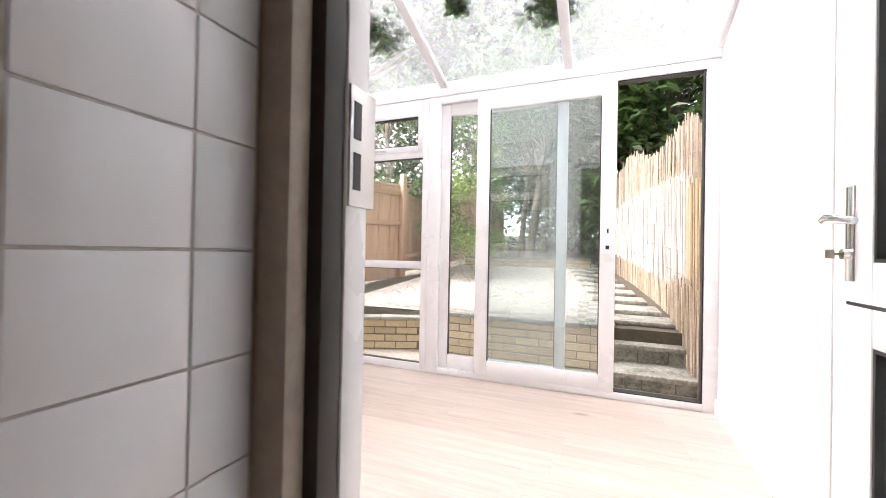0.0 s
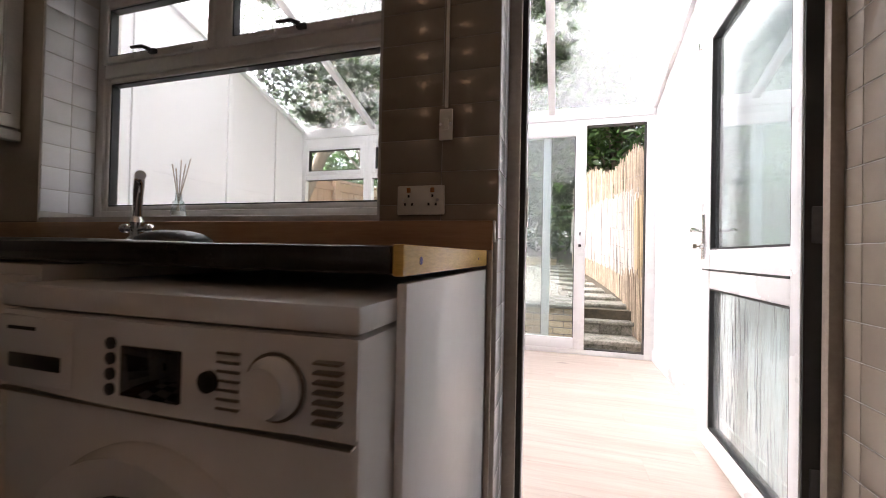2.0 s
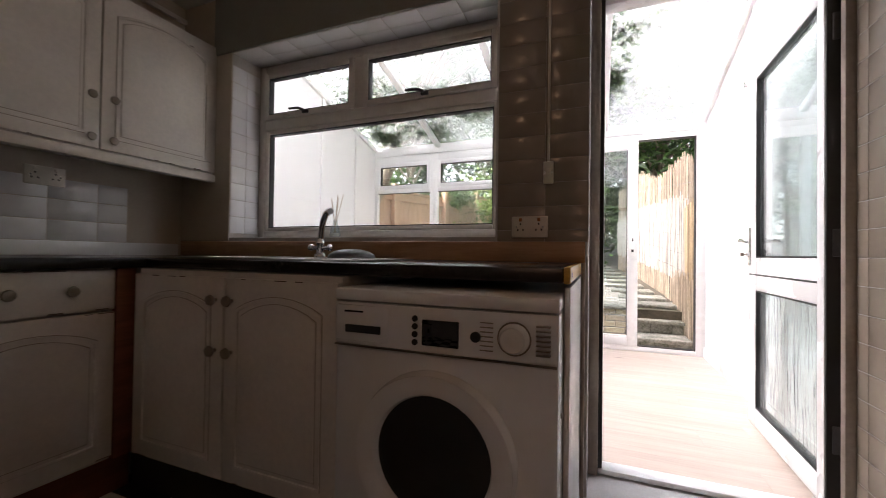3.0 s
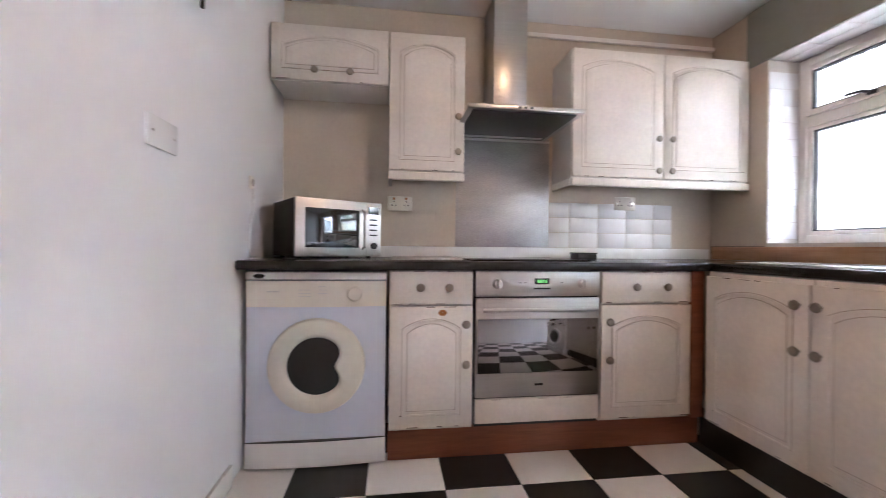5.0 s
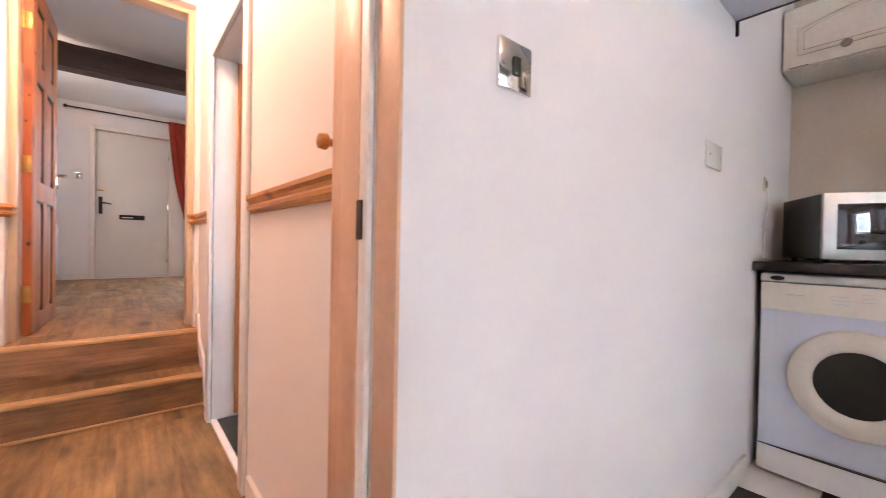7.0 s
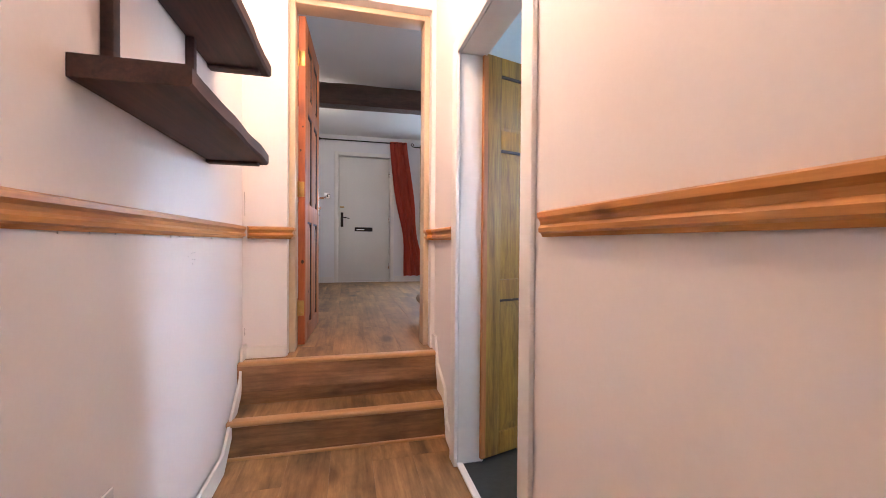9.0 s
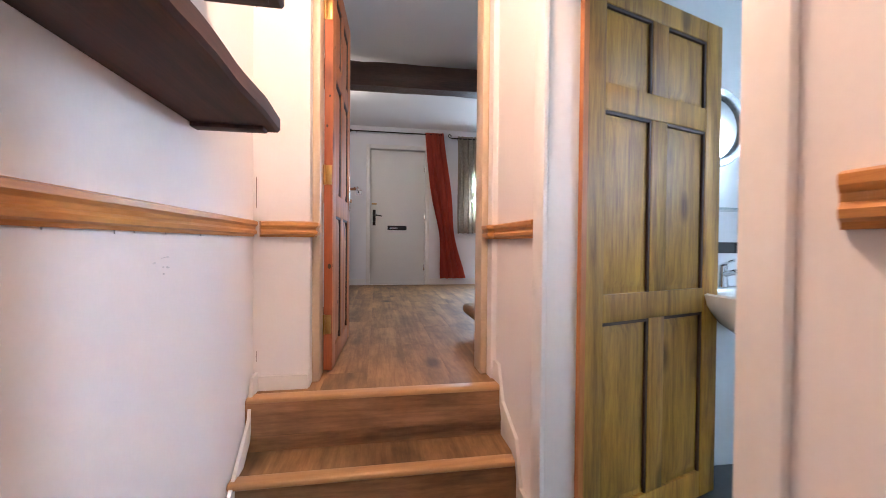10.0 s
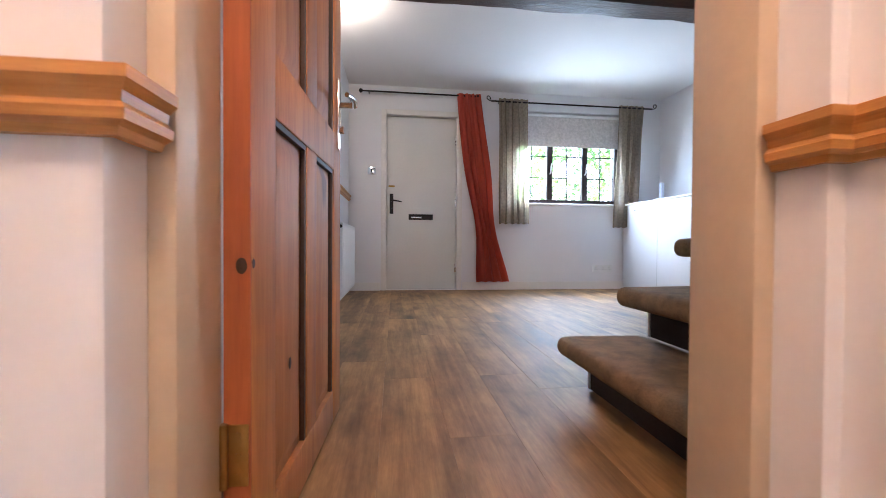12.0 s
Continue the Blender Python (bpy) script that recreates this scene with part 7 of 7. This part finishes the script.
fence_run((-1.95, 5.2), (-1.25, 8.4), 0.35, 0.45, "tall orange timber closeboard fence with posts", 3)
fence_run((-1.25, 8.4), (-0.5, 13.0), 0.55, 1.0, "orange timber fence stepping up the garden", 4)
_b = thing("bucket_planter", pose(-0.42, 5.62, 0.235), "grey-blue plastic bucket planter on the brick wall", "planter")
part("bucket", lathe(bmesh.new(), [(0.10, 0), (0.13, 0.22), (0.14, 0.225), (0.14, 0.25), (0.128, 0.25), (0.12, 0.22), (0.001, 0.21)], seg=28), M["bucket"], _b)
part("rim", lathe(bmesh.new(), [(0.135, 0.20), (0.146, 0.20), (0.146, 0.225), (0.135, 0.225)], seg=28), M["bluewhite"], _b)
for _k in range(8):
    part("stem", tube(bmesh.new(), [(0.06 * math.cos(_k), 0.06 * math.sin(_k), 0.2), (0.08 * math.cos(_k), 0.08 * math.sin(_k), 0.30), (0.11 * math.cos(_k * 1.3), 0.1 * math.sin(_k * 1.3), 0.33)], 0.004, 5), M["reed"], _b)


def fern(x, y, z, r, n, seed, label, material):
    rng = random.Random(seed)
    f = thing("fern", pose(x, y, z), label, "plant", "garden ferns")
    for i in range(n):
        a = 6.28 * i / n + rng.uniform(-0.2, 0.2)
        vs, fs = [], []
        ln = r * rng.uniform(0.7, 1.1)
        for k in range(14):
            u = k / 13
            c = Vector((math.cos(a) * ln * u, math.sin(a) * ln * u, ln * (0.95 * u - 0.75 * u * u)))
            w = 0.16 * ln * math.sin(math.pi * min(1, u * 0.9 + 0.08))
            s = Vector((-math.sin(a), math.cos(a), 0))
            for sg in (-1, 1):
                q = len(vs)
                fwd = Vector((math.cos(a), math.sin(a), 0)) * 0.035 * ln
                vs += [c - fwd * 0.4, c + s * sg * w + fwd * 1.2 - Vector((0, 0, 0.03 * ln)), c + fwd * 0.5]
                fs.append((q, q + 1, q + 2))
        raw_part("frond", vs, fs, material, f)
    return f


fern(0.15, 8.2, 0.50, 0.55, 11, 5, "fern with arching fronds beside gravel", M["leaf"])
fern(-0.50, 5.45, 0.10, 0.35, 9, 6, "grassy fern below bucket planter", M["leafbright"])
fern(-0.05, 9.2, 0.60, 0.5, 10, 7, "fern with arching fronds by the fence", M["leaf"])

# shrubs and trees
tree(0.05, 8.9, 0.5, 2.4, 0.75, 41, 2600, M["leafbright"], "bright green shrub in front of fence", 0.05, 0.0, 0.03, 18, 0.2, "shrub")
tree(-0.75, 9.0, 0.5, 1.9, 0.6, 42, 1500, M["leaf"], "green shrub growing against fence", 0.05, 0.0, 0.03, 12, 0.2, "shrub")
tree(0.55, 11.5, 0.7, 7.5, 2.4, 43, 7000, M["leaf"], "leaning tree with pale trunk and loose crown", 0.085, 0.10, 0.11, 26, 0.35)
tree(0.25, 12.0, 0.7, 7.0, 2.2, 44, 5000, M["leafdark"], "slender pale-trunked garden tree", 0.085, 0.06, 0.08, 22, 0.4)
for _i, (_x, _y, _h, _r, _mt) in enumerate(((-4.5, 13.5, 8, 3.0, "leaf"), (-2.0, 15.5, 9, 3.2, "leafdark"), (1.6, 15.0, 9, 3.2, "leafdark"), (4.3, 12.5, 8, 3.0, "leafdark"),
                                           (5.2, 9.0, 7, 2.4, "leaf"), (7.5, 14.5, 9, 3.4, "leafdark"), (3.2, 18.5, 11, 4.0, "leafdark"), (-5.5, 19, 11, 4.0, "leafdark"), (5.6, 6.8, 6, 1.9, "leafdark"), (3.4, 12.0, 6.5, 2.2, "leaf"))):
    tree(_x, _y, 0.5, _h, _r, 60 + _i, 9000, M[_mt], "tall leafy tree behind garden fence", 0.125, 0.0, 0.14, 30, 0.10)
tree(-2.0, 5.3, -0.1, 5.4, 1.9, 81, 5200, M["leafdark"], "overhanging tree beside conservatory roof", 0.075, 0.42, 0.12, 26, 0.62)
# trees past the front window
for _i, (_x, _y) in enumerate(((0.9, -11.5), (-1.4, -12.0), (-3.8, -11.0), (3.0, -12.5))):
    tree(_x, _y, 0.2, 4.5, 1.9, 90 + _i, 4200, M["leafbright"] if _i % 2 == 0 else M["leaf"], "leafy green tree outside the front window", 0.09, 0.0, 0.10, 26, 0.08)

# leaf litter lying on the conservatory roof
_rng = random.Random(77)
_cs = [(_rng.uniform(-0.6, 2.6), _rng.uniform(2.6, 4.7), _rng.uniform(0.05, 0.16)) for _ in range(16)]
_cs = [(-0.55, 4.0, 0.17), (-0.6, 4.35, 0.15), (-0.45, 4.65, 0.10), (-0.2, 3.95, 0.16), (-0.1, 4.35, 0.16), (0.15, 4.1, 0.15), (0.4, 4.15, 0.12), (0.15, 4.6, 0.10), (0.7, 4.3, 0.10), (1.88, 4.35, 0.08), (1.98, 4.15, 0.08), (1.34, 4.23, 0.03)] * 2 + _cs[:8]


def _litter(g):
    x, y, s = _cs[g.randrange(len(_cs))]
    x, y = x + g.gauss(0, s), min(4.85, max(2.45, y + g.gauss(0, s)))
    return (x, y, roof_z(y) + 0.018 + g.uniform(0, 0.01))


_vs, _fs = cloud(4200, _litter, 0.036, _rng, 0.1)
_lm = bpy.data.meshes.new("leaf_litter")
_lm.from_pydata([tuple(v) for v in _vs], [], _fs)
_lm.materials.append(M["leafdark"])
tagged(new("leaf_litter", _lm), "dead leaves scattered on the clear roof", "leaves", kind="stuff")

# ---- floor pieces and wall tiles ----
_k = bpy.data.objects["floor_kitchen"]
_tm = {c: mesh_of("floor_tile", box(-0.151, -0.151, -0.006, 0.151, 0.151, 0, bev=0.0012, seg=1), M[c]) for c in ("tilewhite", "tileblack")}
for _i in range(-3, 9):
    for _j in range(-6, 5):
        _x, _y = 0.424 + 0.3125 * _i + 0.156, 1.121 + 0.3125 * _j + 0.156
        if -0.5 < _x < 3.0 and -0.72 < _y < 2.2:
            piece("floor_tile", _tm["tileblack" if (_i + _j) % 2 == 0 else "tilewhite"], _k, Matrix.Translation((_x, _y, random.uniform(-0.0003, 0.0003))) @ Matrix.Diagonal((1.026, 1.026, 1, 1)))


def planks(parent, x0, x1, y0, y1, z, along, material, w=0.192, ln=1.22, seed=1):
    """Laminate boards laid in staggered rows as pieces of a floor."""
    rng = random.Random(seed)
    cache = {}
    a0, a1, b0, b1 = (x0, x1, y0, y1) if along == "y" else (y0, y1, x0, x1)
    r = 0
    a = a0
    while a < a1 - 0.01:
        wa = min(w, a1 - a)
        b = b0 - rng.uniform(0.1, ln - 0.1)
        while b < b1:
            s, e = max(b, b0), min(b + ln, b1)
            if e - s > 0.02:
                key = (round(wa, 2), round(e - s, 1))
                l, h = (e - s), wa
                if key not in cache:
                    d = (wa - 0.0003, key[1] - 0.0003) if along == "y" else (key[1] - 0.0003, wa - 0.0003)
                    cache[key] = (mesh_of("plank", box(-d[0] / 2, -d[1] / 2, -0.006, d[0] / 2, d[1] / 2, 0, bev=0.0004, seg=1), material), key[1])
                me, base = cache[key]
                f = l / base
                c = (a + wa / 2, (s + e) / 2)
                m = Matrix.Translation((c[0], c[1], z)) @ Matrix.Diagonal((1, f, 1, 1)) if along == "y" else Matrix.Translation((c[1], c[0], z)) @ Matrix.Diagonal((f, 1, 1, 1))
                piece("plank", me, parent, m)
            b += ln
        a += w
        r += 1


planks(bpy.data.objects["floor_hall"], 1.965, 3.0, -2.82, -0.66, 0.001, "y", M["floor"], seed=2)
planks(bpy.data.objects["floor_living"], LX0, LX1, LY0, -3.055, STEP, "y", M["floor"], seed=3)
planks(bpy.data.objects["floor_conservatory"], CX0, CX1 - 0.001, CY0 + 0.001, CY1 - 0.001, 0.0, "x", M["pale"], seed=4)

_n = bpy.data.objects["wall_north_kitchen"]
_wt = {}


def tile_piece(parent, c, axis, w, h, material="tile"):
    """One glazed tile with a soft edge; axis names the direction it faces along."""
    key = (axis, round(w, 3), round(h, 3), material)
    if key not in _wt:
        d = {"y": (w / 2, 0.004, h / 2), "x": (0.004, w / 2, h / 2), "z": (w / 2, h / 2, 0.004)}[axis]
        _wt[key] = mesh_of("wall_tile", box(-d[0], -d[1], -d[2], *d, bev=0.0014, seg=2), M[material])
    piece("wall_tile", _wt[key], parent, Matrix.Translation(c))


TH = 0.0965
struct("trim_plaster_corner", box(-0.44, KY1 - 0.004, 0.99, -0.043, KY1 + 0.002, 2.395, bev=0.001), M["beige"])
struct("trim_window_pelmet", box(-0.165, KY1 - 0.020, 2.062, 1.56, KY1 - 0.0045, 2.395, bev=0.002), M["greygreen"])
_rows = [0.936 + TH * i for i in range(-10, 15)]
for _z in _rows:
    # face of the window wall
    if _z > 0.93:
        for _c in range(12):
            _x0 = -0.44 + 0.1955 * _c
            _x1 = _x0 + 0.1955
            for _a, _b in ((_x0, min(_x1, -0.041 if _z < 1.36 else -9)), (max(_x0, 1.506), min(_x1, 1.876))) if not (_z > 2.06 or _z + TH < 1.0) else ((max(_x0, -9 if _z < 1.0 else 1.506), min(_x1, 1.876)),):
                if _b - _a > 0.02 and _z + TH < 2.405:
                    tile_piece(_n, ((_a + _b) / 2, KY1 + 0.0022, _z + TH / 2), "y", round(_b - _a - 0.0012, 3), TH - 0.0012, "tilebeigeshade")
    # reveal of the back door
    if _z + TH < 2.06:
        for _a, _b in ((2.112, 2.222), (2.222, 2.283)):
            tile_piece(_n, (1.8742, (_a + _b) / 2, _z + TH / 2), "x", round(_b - _a - 0.0022, 3), TH - 0.0022)
            # right reveal and face take the beige tile so their colour holds the shade
            tile_piece(_n, (2.7512, (_a + _b) / 2, _z + TH / 2), "x", round(_b - _a - 0.0022, 3), TH - 0.0022, "tilebeigeshade")
        tile_piece(_n, (2.87, KY1 + 0.0022, _z + TH / 2), "y", 0.19, TH - 0.0022, "tilebeigeshade")
    # reveals of the window
    if 1.0 < _z + 0.02 and _z + TH < 2.09:
        for _a, _b in ((2.112, 2.212), (2.212, 2.308)):
            tile_piece(_n, (-0.0432, (_a + _b) / 2, _z + TH / 2), "x", round(_b - _a - 0.0022, 3), TH - 0.0022)
            tile_piece(_n, (1.5082, (_a + _b) / 2, _z + TH / 2), "x", round(_b - _a - 0.0022, 3), TH - 0.0022)
for _c in range(8):
    _x = -0.041 + 0.1934 * _c + 0.0967
    for _a, _b in ((2.112, 2.212), (2.212, 2.308)):
        tile_piece(_n, (_x, (_a + _b) / 2, 1.0028), "z", 0.190, round(_b - _a - 0.0022, 3))
        tile_piece(_n, (_x, (_a + _b) / 2, 2.0662), "z", 0.190, round(_b - _a - 0.0022, 3))
_w = bpy.data.objects["wall_west_kitchen"]
for _r in range(3):
    _z = 0.969 + TH * _r
    for _c in range(15):
        _y0 = -0.665 + 0.1955 * _c - (0.0 if _r % 2 == 0 else 0.0)
        _y1 = min(_y0 + 0.1955, 2.10)
        for _a, _b in ((max(_y0, 0.952), min(_y1, 1.815)),):
            if _b - _a > 0.02:
                tile_piece(_w, (KX0 - 0.0022, (_a + _b) / 2, _z + TH / 2), "x", round(_b - _a - 0.0022, 3), TH - 0.0022)
